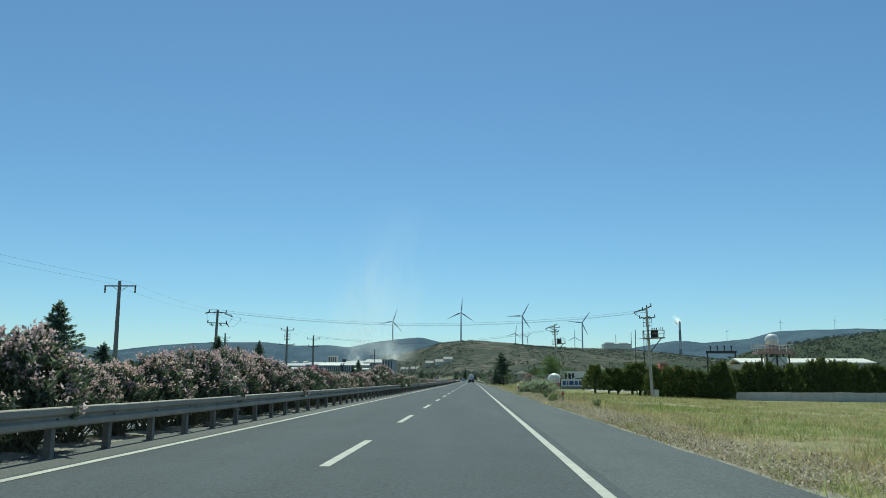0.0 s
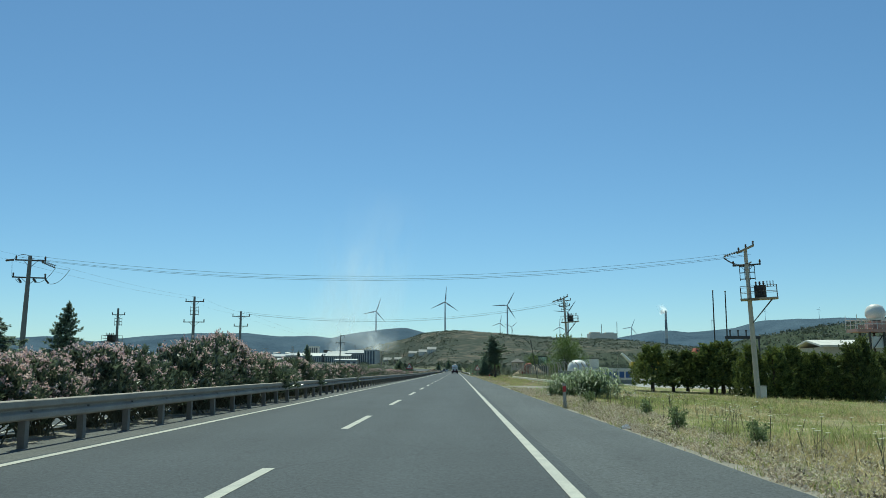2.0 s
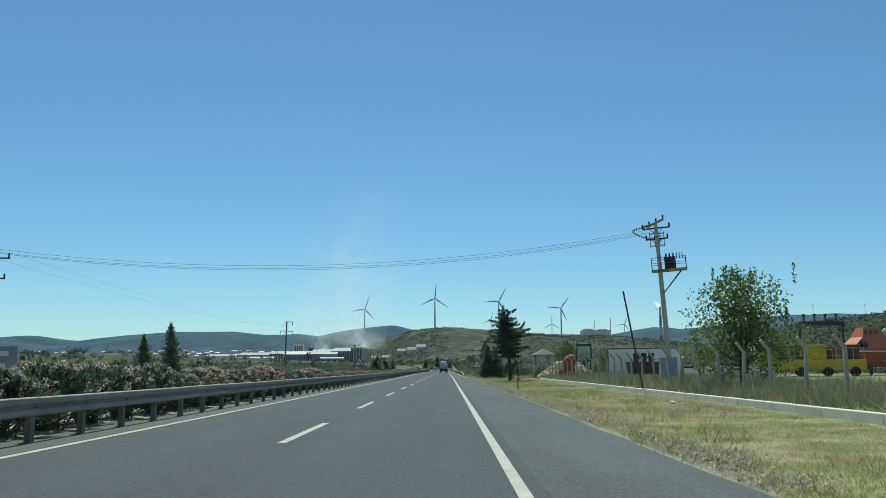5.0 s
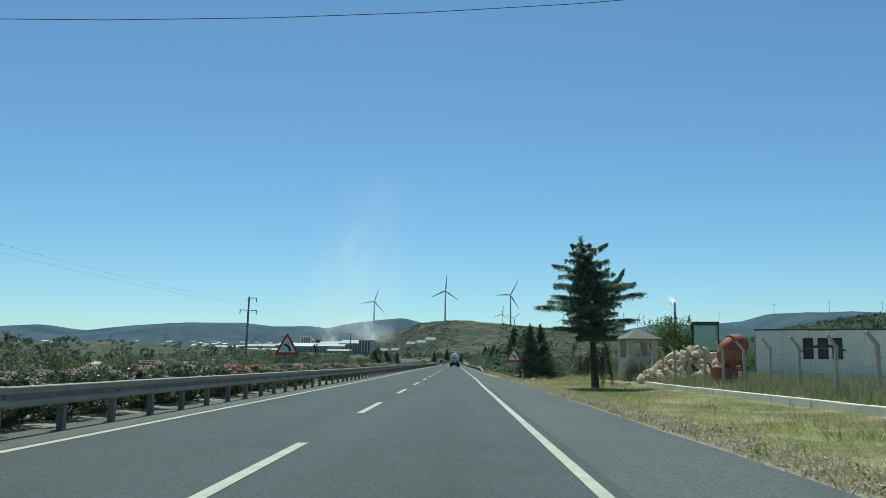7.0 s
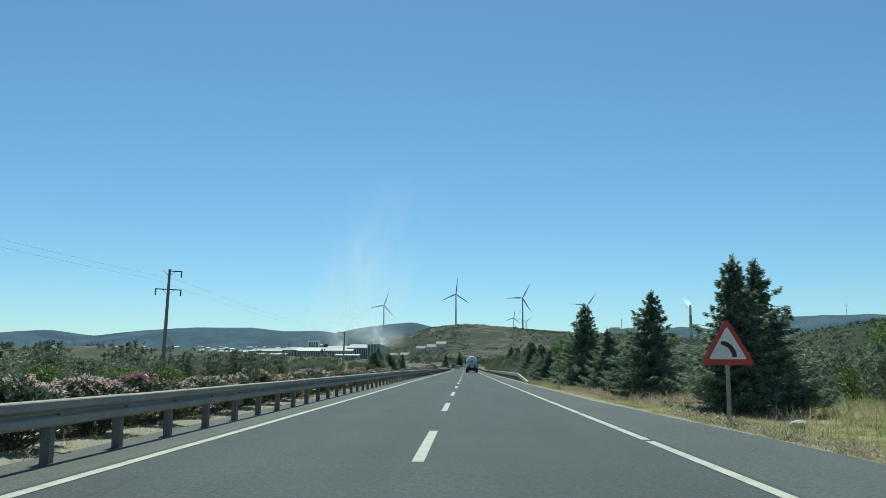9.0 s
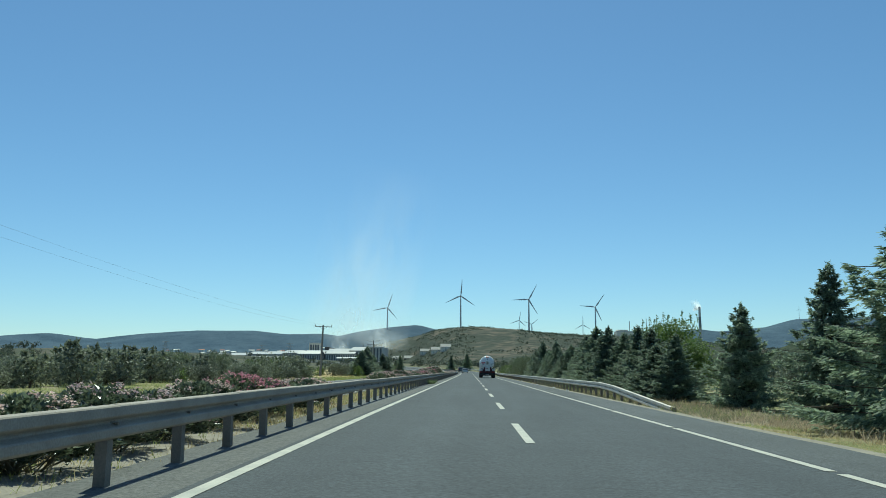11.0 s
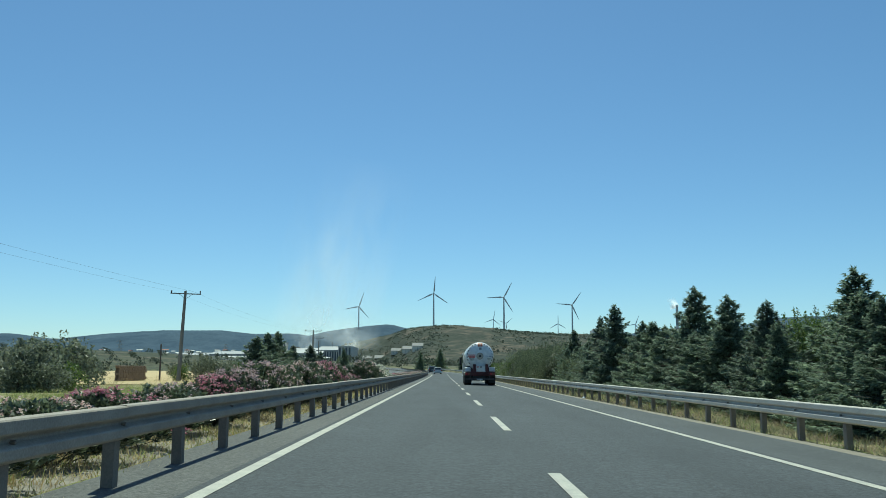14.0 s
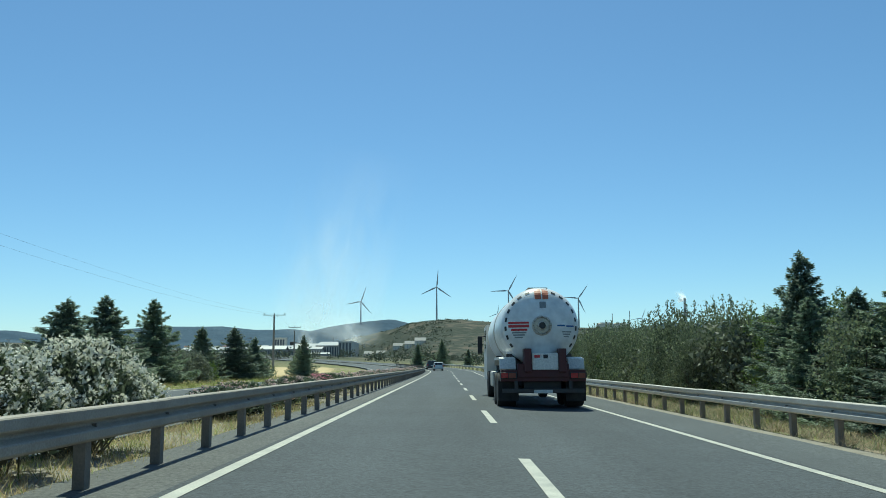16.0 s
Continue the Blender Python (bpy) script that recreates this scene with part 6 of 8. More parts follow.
works_hall(-249, -219, 2290, 150, 57, 58, "tall grey ribbed end bay of the steelworks", 4.6, blank=True)
for k, (x0, x1, e, r) in enumerate(((-302, -249.5, 47, 57), (-360, -302.5, 44, 53), (-420, -360.5, 39, 48.5))):
    works_hall(x0, x1, 2310, 160, e, r, "long grey steelworks hall with a pale stepped roof")
works_hall(-350, -282, 2262, 36, 38.5, 43, "grey steelworks shed with dark bays before the tall hall")
works_hall(-421, -364, 2272, 34, 38, 45, "grey steelworks shed with dark bays before the tall hall")
for k in range(6):
    x0 = -680 + 43 * k
    e = 31.5 + 1.5 * k + (1.6 if k % 2 else 0.0)
    works_hall(x0, x0 + 42.4, 2300 + 8 * (k % 2), 120, e, e + 5.2 + 0.5 * k, "low grey ribbed shed in a stepped row with a pale roof", 5.2)
works_hall(-546, -441, 2240, 24, 28, 31.5, "low white warehouse before the steelworks", 9.0, M_WHITE)
works_hall(-320, -262, 2235, 16, 27, 29.5, "low white warehouse before the steelworks", 9.0, M_WHITE)
ribbed_hall(-900, -800, 2500, 60, 38, 42, "low pale warehouse on the plain", 8.0)
ribbed_hall(-1150, -1010, 2600, 80, 41, 45, "low white warehouse on the plain", 10.0, M_WHITE)
tw = thing("works_tower", "beige cooling tower block above the steelworks roofs", "tower", pose(-320, 1940, land(-320, 1940) - 2) @ Matrix.Scale(0.76, 4))
part("shaft", box(-15, 15, 0, 22, 0, 58, 0.4), M_STUCCO, tw)
part("parapet", box(-15.6, 15.6, -0.6, 22.6, 58, 60), M_HALL, tw)
for k in range(4):
    part("louvre", box(-12 + 6.4 * k, -7.6 + 6.4 * k, -0.3, 0.1, 40, 55), M_HALLDARK, tw)
gr = thing("roof_crane", "dark crane machine on the steelworks roof", "crane", pose(-276, 1840, 38.5) @ Matrix.Scale(0.76, 4))
part("cab", box(-7, 3, -4, 4, 0, 8, 0.5), M_DARKMETAL, gr)
part("jib", tube((3, 0, 6), (17, 0, 3.5), 1.2, 0.7, 6), M_DARKMETAL, gr)
def on_slope(across, up, low, high):
    """Where a line of sight from the road meets the hill."""
    for y in range(low, high, 10):
        if land(across * (y - 195), y) > 1 + up * (y - 195):
            return y
    return high


for a0, a1, e0, e1 in ((-0.0612, -0.0485, 0.0175, 0.0245), (-0.0485, -0.0350, 0.0190, 0.0265), (-0.0375, -0.0250, 0.0215, 0.0300), (-0.0800, -0.0640, 0.0130, 0.0165), (-0.0930, -0.0820, 0.0120, 0.0160)):
    yb = on_slope((a0 + a1) / 2, e0, 1300, 2200) - 195
    x, w, zl, zt = (a0 + a1) / 2 * yb, (a1 - a0) / 2 * yb * 0.94, land((a0 + a1) / 2 * yb, yb + 195), 1 + e1 * yb
    wb = thing("works_block", "pale concrete works block at the foot of the hill", "building", pose(x, yb + 195, zl - 2), group="works blocks")
    eaves = zt - zl + 2 - 4.6
    part("wall", prism([(0, 0), (12, 0), (12, eaves + 4.9), (0, eaves - 0.1)], -w, w, "yz"), M_STUCCO, wb)
    part("roof", prism([(-0.6, eaves - 0.3), (12.6, eaves + 5.2), (12.6, eaves + 5.6), (-0.6, eaves + 0.1)], -w - 0.4, w + 0.4, "yz"), M_DULLROOF, wb)
    for k in range(3):
        part("panel_joint", box(-w * 0.5 * (k - 1) - 0.3, -w * 0.5 * (k - 1) + 0.3, -0.12, 0.02, 0.5, eaves - 0.5), M_HALLROOF, wb)
hill_block = ribbed_hall(427, 516, 2750, 50, 119, 120, "flat pale works building beyond the hill", 8.0, M_STUCCO, True, False)
zb = hill_block.matrix_basis.translation.z
for x0, x1, up in ((-40, -10, 4), (6, 34, 3)):
    part("roof_block", box(x0, x1, 3, 40, 119 - zb, 119 - zb + up), M_STUCCO, hill_block)
for k, (x, y) in enumerate(((-500, 2450), (-360, 2480), (-290, 2470), (471, 2780), (521, 2780))):
    zt = land(x, y)
    c = thing("factory_chimney", "thin grey chimney above the works", "chimney", pose(x, y, zt - 2), group="works chimneys")
    part("flue", lathe([(1.4, 0), (0.9, 34 + 3 * k if k < 3 else 160 - 8 * (4 - k) - zt)], 12), M_GREY, c, smooth=True)
stack = thing("refinery_chimney", "tall chimney with dark and white bands on the plain", "chimney", pose(670, 2740, land(670, 2740) - 2))
hs = 191 - land(670, 2740) + 2
for k in range(6):
    part("band", lathe([(6.2 - 0.5 * k, hs * k / 6), (5.7 - 0.5 * k, hs * (k + 1) / 6)], 16), M_GREY if k % 2 == 0 else M_HALL, stack, smooth=True)


def smoke_material(name, density, scale, seed):
    """Thin drifting smoke: white scatter, broken by noise, fading to its edges."""
    m = bpy.data.materials.new(name)
    m.use_nodes = True
    nt = m.node_tree
    nt.nodes.remove(nt.nodes["Principled BSDF"])
    c = coords(nt)
    sep = nt.nodes.new("ShaderNodeSeparateXYZ")
    nt.links.new(c, sep.inputs[0])

    def calc(op, a, b=None):
        n = nt.nodes.new("ShaderNodeMath")
        n.operation = op
        for i, v in enumerate((a, b)):
            if v is None:
                continue
            if isinstance(v, (int, float)):
                n.inputs[i].default_value = v
            else:
                nt.links.new(v, n.inputs[i])
        return n.outputs[0]

    shift = nt.nodes.new("ShaderNodeMapping")
    shift.inputs["Location"].default_value = (seed * 3.7, 0, seed)
    nt.links.new(c, shift.inputs["Vector"])
    n1 = ramp(nt, noise_of(nt, shift.outputs[0], scale, 4, 0.55), [(0.32, (0, 0, 0)), (0.72, (1, 1, 1))])
    wave = calc("MULTIPLY", calc("SUBTRACT", noise_of(nt, shift.outputs[0], 1.3, 2, 0.5), 0.5), 0.6)
    x = calc("ADD", sep.outputs["X"], wave)
    side = calc("MAXIMUM", calc("SUBTRACT", 1.0, calc("POWER", calc("ABSOLUTE", x), 1.6)), 0.0)
    up = calc("MULTIPLY", calc("MINIMUM", calc("MULTIPLY", sep.outputs["Z"], 8.0), 1.0), calc("MAXIMUM", calc("SUBTRACT", 1.0, sep.outputs["Z"]), 0.0))
    alpha = calc("MULTIPLY", calc("MULTIPLY", n1, density), calc("MULTIPLY", side, up))
    white = nt.nodes.new("ShaderNodeBsdfTranslucent")
    white.inputs["Color"].default_value = (0.92, 0.93, 0.94, 1)
    clear = nt.nodes.new("ShaderNodeBsdfTransparent")
    mx = nt.nodes.new("ShaderNodeMixShader")
    nt.links.new(alpha, mx.inputs[0])
    nt.links.new(clear.outputs[0], mx.inputs[1])
    nt.links.new(white.outputs[0], mx.inputs[2])
    nt.links.new(mx.outputs[0], nt.nodes["Material Output"].inputs["Surface"])
    return m


def smoke(x, y, z, wide, tall, material, label, lean=0.0):
    """A rising sheet of smoke, one unit wide each way and one high, bent by the wind."""
    v, f = [], []
    n, k = 10, 14
    for j in range(k + 1):
        q = j / k
        for i in range(n + 1):
            p = -1 + 2 * i / n
            v.append((p, 0.25 * math.sin(3 * p + 4 * q), q))
    for j in range(k):
        for i in range(n):
            f.append((j * (n + 1) + i, j * (n + 1) + i + 1, (j + 1) * (n + 1) + i + 1, (j + 1) * (n + 1) + i))
    ob = new("smoke_plume", mesh_of("smoke_plume", (v, f), material, True))
    shear = Matrix.Identity(4)
    shear[0][2] = lean
    ob.matrix_basis = Matrix.Translation((x, y, z)) @ shear @ Matrix.Diagonal((wide, wide * 0.6, tall, 1))
    ob.visible_shadow = False
    return tagged(ob, label, "smoke", kind="stuff")


M_SMOKE = smoke_material("white_smoke", 0.75, 2.4, 1)
M_HAZE = smoke_material("thin_smoke", 0.55, 1.6, 2)
M_STEAM = smoke_material("white_steam", 3.0, 1.2, 3)
smoke(-178, 1890, 40, 20, 48, M_SMOKE, "white smoke drifting up behind the steelworks", -0.35)
smoke(-266, 1905, 34, 23, 54, M_SMOKE, "thin white smoke above the steelworks roofs", 0.0)
smoke(-210, 1950, 32, 92, 70, M_HAZE, "thin grey smoke lying over the works", -0.2)
smoke(-252, 1970, 46, 120, 350, M_HAZE, "tall faint plume of smoke over the works", 0.52)
smoke(664, 2740, 180, 14, 26, M_STEAM, "white steam drifting from the chimney mouth", -0.9)


# village houses along the foot of the forested mountain, lattice masts on the plain
for k in range(110):
    x = dice.uniform(-1900, -480) if k < 92 else dice.uniform(-520, 900)
    y = dice.uniform(2550, 3120) if k < 92 else dice.uniform(2420, 2600)
    if x > -300 and y < 2700:
        continue
    a, b, h = dice.uniform(5, 11), dice.uniform(4, 7), dice.uniform(5, 9)
    hs2 = thing("village_house", "small white rendered house at the foot of the mountain", "house", pose(x, y, land(x, y) - 1.5, 0, 0, dice.uniform(-30, 30)), group="village houses")
    part("wall", box(-a, a, -b, b, 0, h), M_WHITE, hs2)
    part("roof", prism([(-b - 0.4, h), (b + 0.4, h), (0, h + b * 0.45)], -a - 0.4, a + 0.4, "yz"), M_RUST if k % 5 == 0 else M_HALL, hs2)


def lattice_mast(x, y, h):
    t = thing("lattice_pylon", "grey steel lattice pylon of a high-voltage line", "pylon", pose(x, y, land(x, y) - 1), group="lattice pylons")
    w0, w1 = h * 0.11, h * 0.025
    legs = []
    for sx in (-1, 1):
        for sy in (-1, 1):
            legs.append(tube((sx * w0, sy * w0, 0), (sx * w1, sy * w1, h), 0.16, 0.12, 4))
    for k in range(7):
        q0, q1 = k / 7, (k + 1) / 7
        a, b = w0 + (w1 - w0) * q0, w0 + (w1 - w0) * q1
        for sy in (-1, 1):
            legs += [tube((-a, sy * a, h * q0), (b, sy * b, h * q1), 0.1, n=3), tube((a, sy * a, h * q0), (-b, sy * b, h * q1), 0.1, n=3)]
    part("tower", joined(*legs), M_GALV_DULL, t)
    for q in (0.68, 0.82, 0.96):
        part("crossarm", joined(tube((-h * 0.16, 0, h * q), (h * 0.16, 0, h * q), 0.18, n=4), tube((-h * 0.16, 0, h * q), (0, 0, h * (q + 0.035)), 0.1, n=3), tube((h * 0.16, 0, h * q), (0, 0, h * (q + 0.035)), 0.1, n=3)), M_GALV_DULL, t)


for x, y, h in ((-640, 1700, 38), (-520, 1650, 40), (-760, 1800, 40), (-430, 1950, 40), (-905, 1900, 40), (-330, 1750, 40), (-180, 2600, 44), (760, 2900, 40), (920, 2950, 40)):
    lattice_mast(x, y, h)


for x, y in ((53.6, 313), (66.0, 330)):
    lp = thing("street_lamp", "grey street lamp with a short arm behind the scrub", "lamp post", pose(x, y, land(x, y)), group="street lamps")
    part("pole", lathe([(0.11, -0.2), (0.08, 4), (0.055, 7.6)], 8), M_GALV_DULL, lp, smooth=True)
    part("arm", tube((0, 0, 7.55), (1.1, 0, 7.75), 0.04, n=6), M_GALV_DULL, lp)
    part("lantern", box(0.9, 1.6, -0.12, 0.12, 7.68, 7.82, 0.03), M_HALL, lp)

# ---- road signs and marker posts ----
def tri_outline(side, r, n=5):
    h = side * math.sqrt(3) / 2
    pts = []
    for cx, cz, a0 in ((0, h, 90), (-side / 2, 0, 210), (side / 2, 0, 330)):
        d = 2 * r
        bx, bz = cx - d * math.cos(radians(a0)), cz - d * math.sin(radians(a0))
        for k in range(n):
            a = radians(a0 - 60 + 120 * k / (n - 1))
            pts.append((bx + r * math.cos(a), bz + r * math.sin(a)))
    return pts


def bend_sign(u, s, foot, side, label):
    t = thing("warning_sign", label, "road sign", on_road(s, u, 0), group="bend warning signs")
    z0 = land(*road(s, u)[:2]) - road_z(s, u)
    part("post", box(-0.04, 0.04, 0.02, 0.08, z0 - 0.2, foot + side * 0.7, 0.006), M_GALV_DULL, t)
    plate = part("plate", moved(prism(tri_outline(side * 1.06, 0.06), 0.0, 0.012), Matrix.Translation((0, 0, foot - 0.02))), M_RED, t, "red-bordered triangular plate", True)
    part("field", moved(prism(tri_outline(side * 0.74, 0.03), -0.006, 0.0), Matrix.Translation((0, 0, foot + side * 0.095))), M_WHITE, plate, "white field", True)
    arc = [(0.155 - 0.31 * (1 - math.cos(a)), 0.33 * math.sin(a)) for a in np.linspace(0, math.pi / 2, 8)]
    left, right = [], []
    for k, (px, pz) in enumerate(arc):
        w = 0.054 if k < 6 else (0.050 if k == 6 else 0.034)
        a = math.pi / 2 * k / 7
        left.append((px - w * math.cos(a), pz - w * math.sin(a)))
        right.append((px + w * math.cos(a), pz + w * math.sin(a)))
    sc = side / 1.2
    out = [(x * sc, z * sc + foot + side * 0.134) for x, z in left + right[::-1]]
    part("bend_mark", prism(out, -0.011, -0.006), M_BLACK, plate, "black left-bend arrow")


bend_sign(-5.8, 186.1, 1.42, 1.14, "red and white triangular bend sign in the median")
bend_sign(6.35, 209.6, 1.25, 1.14, "red and white triangular bend sign on the verge")
for s, u, tall in ((50, 7.27, 0.8), (69.5, 5.77, 1), (149.3, 6.4, 1), (200, 6.25, 1), (242, 6.1, 1)):
    x, y, zr, h = road(s, u)
    t = thing("marker_post", "white roadside marker post with a red reflector band", "marker post", pose(x, y, land(x, y), 2, dice.uniform(-3, 3), 0) @ Matrix.Diagonal((0.9, 0.9, tall, 1)), group="verge marker posts")
    p = part("post", joined(prism([(-0.06, -0.05), (0.06, -0.05), (0.045, 0.04), (-0.045, 0.04)], -0.2, 0.78, "xy"), prism([(-0.06, 0.78), (0.06, 0.78), (0.06, 0.80), (-0.06, 0.86)], -0.05, 0.04)), M_CONCRETE, t)
    part("reflector", box(-0.063, 0.063, -0.056, -0.048, 0.56, 0.74), M_RED, p, "red band")
sb = thing("road_sign_board", "grey back of a road sign across the median", "road sign", pose(-16.2, 139, land(-16.2, 139)))
for x in (-0.9, 0.9):
    part("post", tube((x, 0, -0.2), (x, 0, 2.3), 0.04), M_GALV_DULL, sb)
pl = part("plate", box(-1.25, 1.25, -0.06, -0.03, 1.15, 2.35, 0.01), M_GREY, sb)
for k in range(2):
    part("text_bar", box(-0.9 + 0.3 * k, 0.9 - 0.1 * k, -0.066, -0.06, 1.95 - 0.5 * k, 2.15 - 0.5 * k), M_HALL, pl)


nb = thing("notice_board", "roadside board with white, red and blue bands across the median", "sign", pose(-16.2, 197, land(-16.2, 197)))
for x in (-0.5, 0.5):
    part("post", tube((x, 0.03, -0.3), (x, 0.03, 1.3), 0.03), M_GALV_DULL, nb)
for k, (z0, z1, mt) in enumerate(((1.12, 1.30, M_WHITE), (0.82, 1.12, M_RED), (0.66, 0.82, M_WHITE), (0.36, 0.66, M_BLUE))):
    bd = part("band", box(-0.65, 0.65, -0.02, 0.0, z0, z1), mt, nb)
    part("text_bar", box(-0.45 + 0.06 * k, 0.45 - 0.04 * k, -0.026, -0.02, (z0 + z1) / 2 - 0.04, (z0 + z1) / 2 + 0.04), M_WHITE if k % 2 else M_GREY, bd)


# ---- the scrap yard on the right ----
def lettered_board():
    t = thing("sign_board", "white board with blue lettering on posts by the yard gate", "sign", pose(15.85, 115.6, land(15.85, 115.6), 0, 0, 18))
    part("panel", box(-2.05, 2.05, -0.03, 0.03, 0.05, 1.42, 0.008), M_WHITE, t)
    for x in (-2.08, 2.1):
        part("post", box(x - 0.05, x + 0.05, 0.0, 0.1, -0.2, 1.55, 0.008), M_DARKMETAL, t)
    x = -1.8
    for w in (0.45, 0.2, 0.62, 0.45, 0.45, 0.5):
        part("letter_bar", box(x, x + w, -0.045, -0.03, 0.62, 1.15, 0.004), M_BLUE, t, "plain dark blue bar")
        x += w + 0.16
    part("stripe", box(-2.0, 2.0, -0.036, -0.03, 0.1, 0.42), M_GREY, t, "pale blue-grey lower band")


lettered_board()
dump = thing("waste_container", "grey metal wheeled waste container at the yard entrance", "dumpster", pose(11.1, 109.6, land(11.1, 109.6), 0, 0, 12) @ Matrix.Diagonal((0.82, 1, 1.2, 1)))
body = part("body", joined(prism([(-0.62, 0.22), (0.62, 0.22), (0.72, 1.12), (-0.72, 1.12)], -0.5, 0.5), box(-0.76, 0.76, -0.54, 0.54, 1.08, 1.15, 0.02)), M_BIN, dump)
for k in range(5):
    part("rib", box(-0.56 + 0.26 * k, -0.52 + 0.26 * k, -0.53, -0.49, 0.3, 1.05), M_BIN, body)
for x in (-0.5, 0.5):
    for y in (-0.4, 0.4):
        part("castor", tube((x - 0.04, y, 0.1), (x + 0.04, y, 0.1), 0.1, n=12), M_RUBBER, dump)
globe = thing("tank_head", "white domed fibreglass tank head on a red cradle", "tank", pose(13.75, 122.4, land(13.75, 122.4)) @ Matrix.Diagonal((0.98, 0.98, 0.86, 1)))
part("dome", lathe([(0.95, 0.75), (1.02, 1.0), (1.02, 1.3), (0.95, 1.7), (0.76, 2.05), (0.45, 2.28), (0.02, 2.36)], 28), M_WHITE, globe, smooth=True)
part("cradle", joined(box(-1.1, 1.1, -0.9, -0.7, 0, 0.75), box(-1.1, 1.1, 0.7, 0.9, 0, 0.75), box(-1.1, -0.9, -0.9, 0.9, 0.55, 0.75), box(0.9, 1.1, -0.9, 0.9, 0.55, 0.75)), M_RED, globe, "red steel cradle")
for k, (x, y, turn) in enumerate(((15.2, 124.0, 20), (17.0, 126.0, -12), (19.0, 130, 40))):
    fr = thing("scrap_frame", "red steel scrap frame lying in the yard", "scrap metal", pose(x, y, land(x, y), 0, 0, turn), group="scrap in the yard")
    part("beams", joined(*[box(-1.4, 1.4, -0.5 + 0.5 * j, -0.4 + 0.5 * j, 0.15 + 0.35 * i, 0.27 + 0.35 * i) for i in range(3) for j in range(3)]), M_RED, fr)
    part("uprights", joined(*[box(xx - 0.07, xx + 0.07, -0.55, 0.6, 0, 1.05) for xx in (-1.3, 0.0, 1.3)]), M_RED, fr)


def yellow_crane(x, y, turn):
    t = thing("yellow_crane_base", "yellow ship crane base with boxes and railings in the yard", "machinery", pose(x, y, land(x, y), 0, 0, turn), group="scrap in the yard")
    part("chassis", joined(box(-4.6, 4.6, -1.0, 1.0, 0.5, 1.5, 0.06), box(-4.8, -3.2, -1.2, 1.2, 0.3, 2.2, 0.08)), M_YELLOW, t)
    part("cabin", box(-0.6, 1.2, -0.9, 0.9, 1.5, 2.8, 0.08), M_YELLOW, t)
    for k in range(4):
        part("rusty_box", box(-3.6 + 2.1 * k, -2.2 + 2.1 * k, -0.8, 0.8, 1.5, 2.6 + 0.2 * (k % 2), 0.05), M_BARK, t, "rusty box")
    part("boom", tube((-4.2, 0, 1.6), (-6.2, -0.3, 3.6), 0.28, 0.2, 8), M_WHITE, t, "white boom")
    part("railing", joined(*[tube((xx, -1.0, 1.5), (xx, -1.0, 2.5), 0.03, n=5) for xx in np.linspace(-3, 4.4, 9)], tube((-3, -1, 2.5), (4.4, -1, 2.5), 0.03, n=5)), M_YELLOW, t)
    for xx in (-3.6, -1.2, 1.2, 3.6):
        part("wheel", tube((xx, -1.1, 0.4), (xx, -0.7, 0.4), 0.42, n=16), M_RUBBER, t)


yellow_crane(35.6, 181.5, -3)
yellow_crane(60.0, 262.0, 20)


def lifeboat(x, y, turn):
    """Enclosed lifeboat: flared hull, canopy with a raised helm, windows, strake, on trestles."""
    t = thing("lifeboat", "faded orange enclosed lifeboat resting on trestles in the yard", "boat", pose(x, y, land(x, y), 0, 0, turn))

    def shell(side, low, high, z0, z1):
        v, f = prism(side, -1, 1)
        v = [(px, py * (low + (high - low) * (pz - z0) / (z1 - z0)) * (1 - 0.55 * max(0.0, abs(px) / 3.9 - 0.35) ** 1.5), pz) for px, py, pz in v]
        return v, f

    part("hull", shell([(-3.9, 2.2), (-3.3, 1.25), (-2.4, 0.8), (2.5, 0.75), (3.4, 1.2), (3.9, 2.3)], 0.75, 1.45, 0.75, 2.3), M_HULLRED, t, "darker red-orange hull")
    part("canopy", shell([(-3.9, 2.2), (3.9, 2.3), (3.5, 3.1), (1.6, 3.5), (0.4, 3.6), (-2.6, 3.7), (-3.4, 3.0)], 1.45, 0.95, 2.2, 3.7), M_ORANGE, t)
    part("helm", shell([(-2.7, 3.6), (-0.4, 3.6), (-0.7, 4.5), (-2.3, 4.55)], 0.95, 0.6, 3.6, 4.55), M_ORANGE, t)
    for k in range(3):
        part("window", box(-2.3 + 0.55 * k, -1.95 + 0.55 * k, -0.84, 0.84, 3.85, 4.25, 0.02), M_GLASS, t)
    part("hatch", box(-3.1, -2.5, -1.26, 1.26, 2.55, 3.25, 0.03), M_GLASS, t, "dark open hatch")
    part("strake", box(-3.6, 3.6, -1.5, 1.5, 2.2, 2.32, 0.03), M_WHITE, t, "pale rubbing strake")
    for x0 in (-2.1, 2.0):
        part("trestle", joined(box(x0 - 0.12, x0 + 0.12, -1.1, 1.1, 0.6, 0.85), box(x0 - 0.1, x0 + 0.1, -1.05, -0.85, -0.1, 0.6), box(x0 - 0.1, x0 + 0.1, 0.85, 1.05, -0.1, 0.6)), M_DARKMETAL, t)


lifeboat(45.0, 187.0, 12)

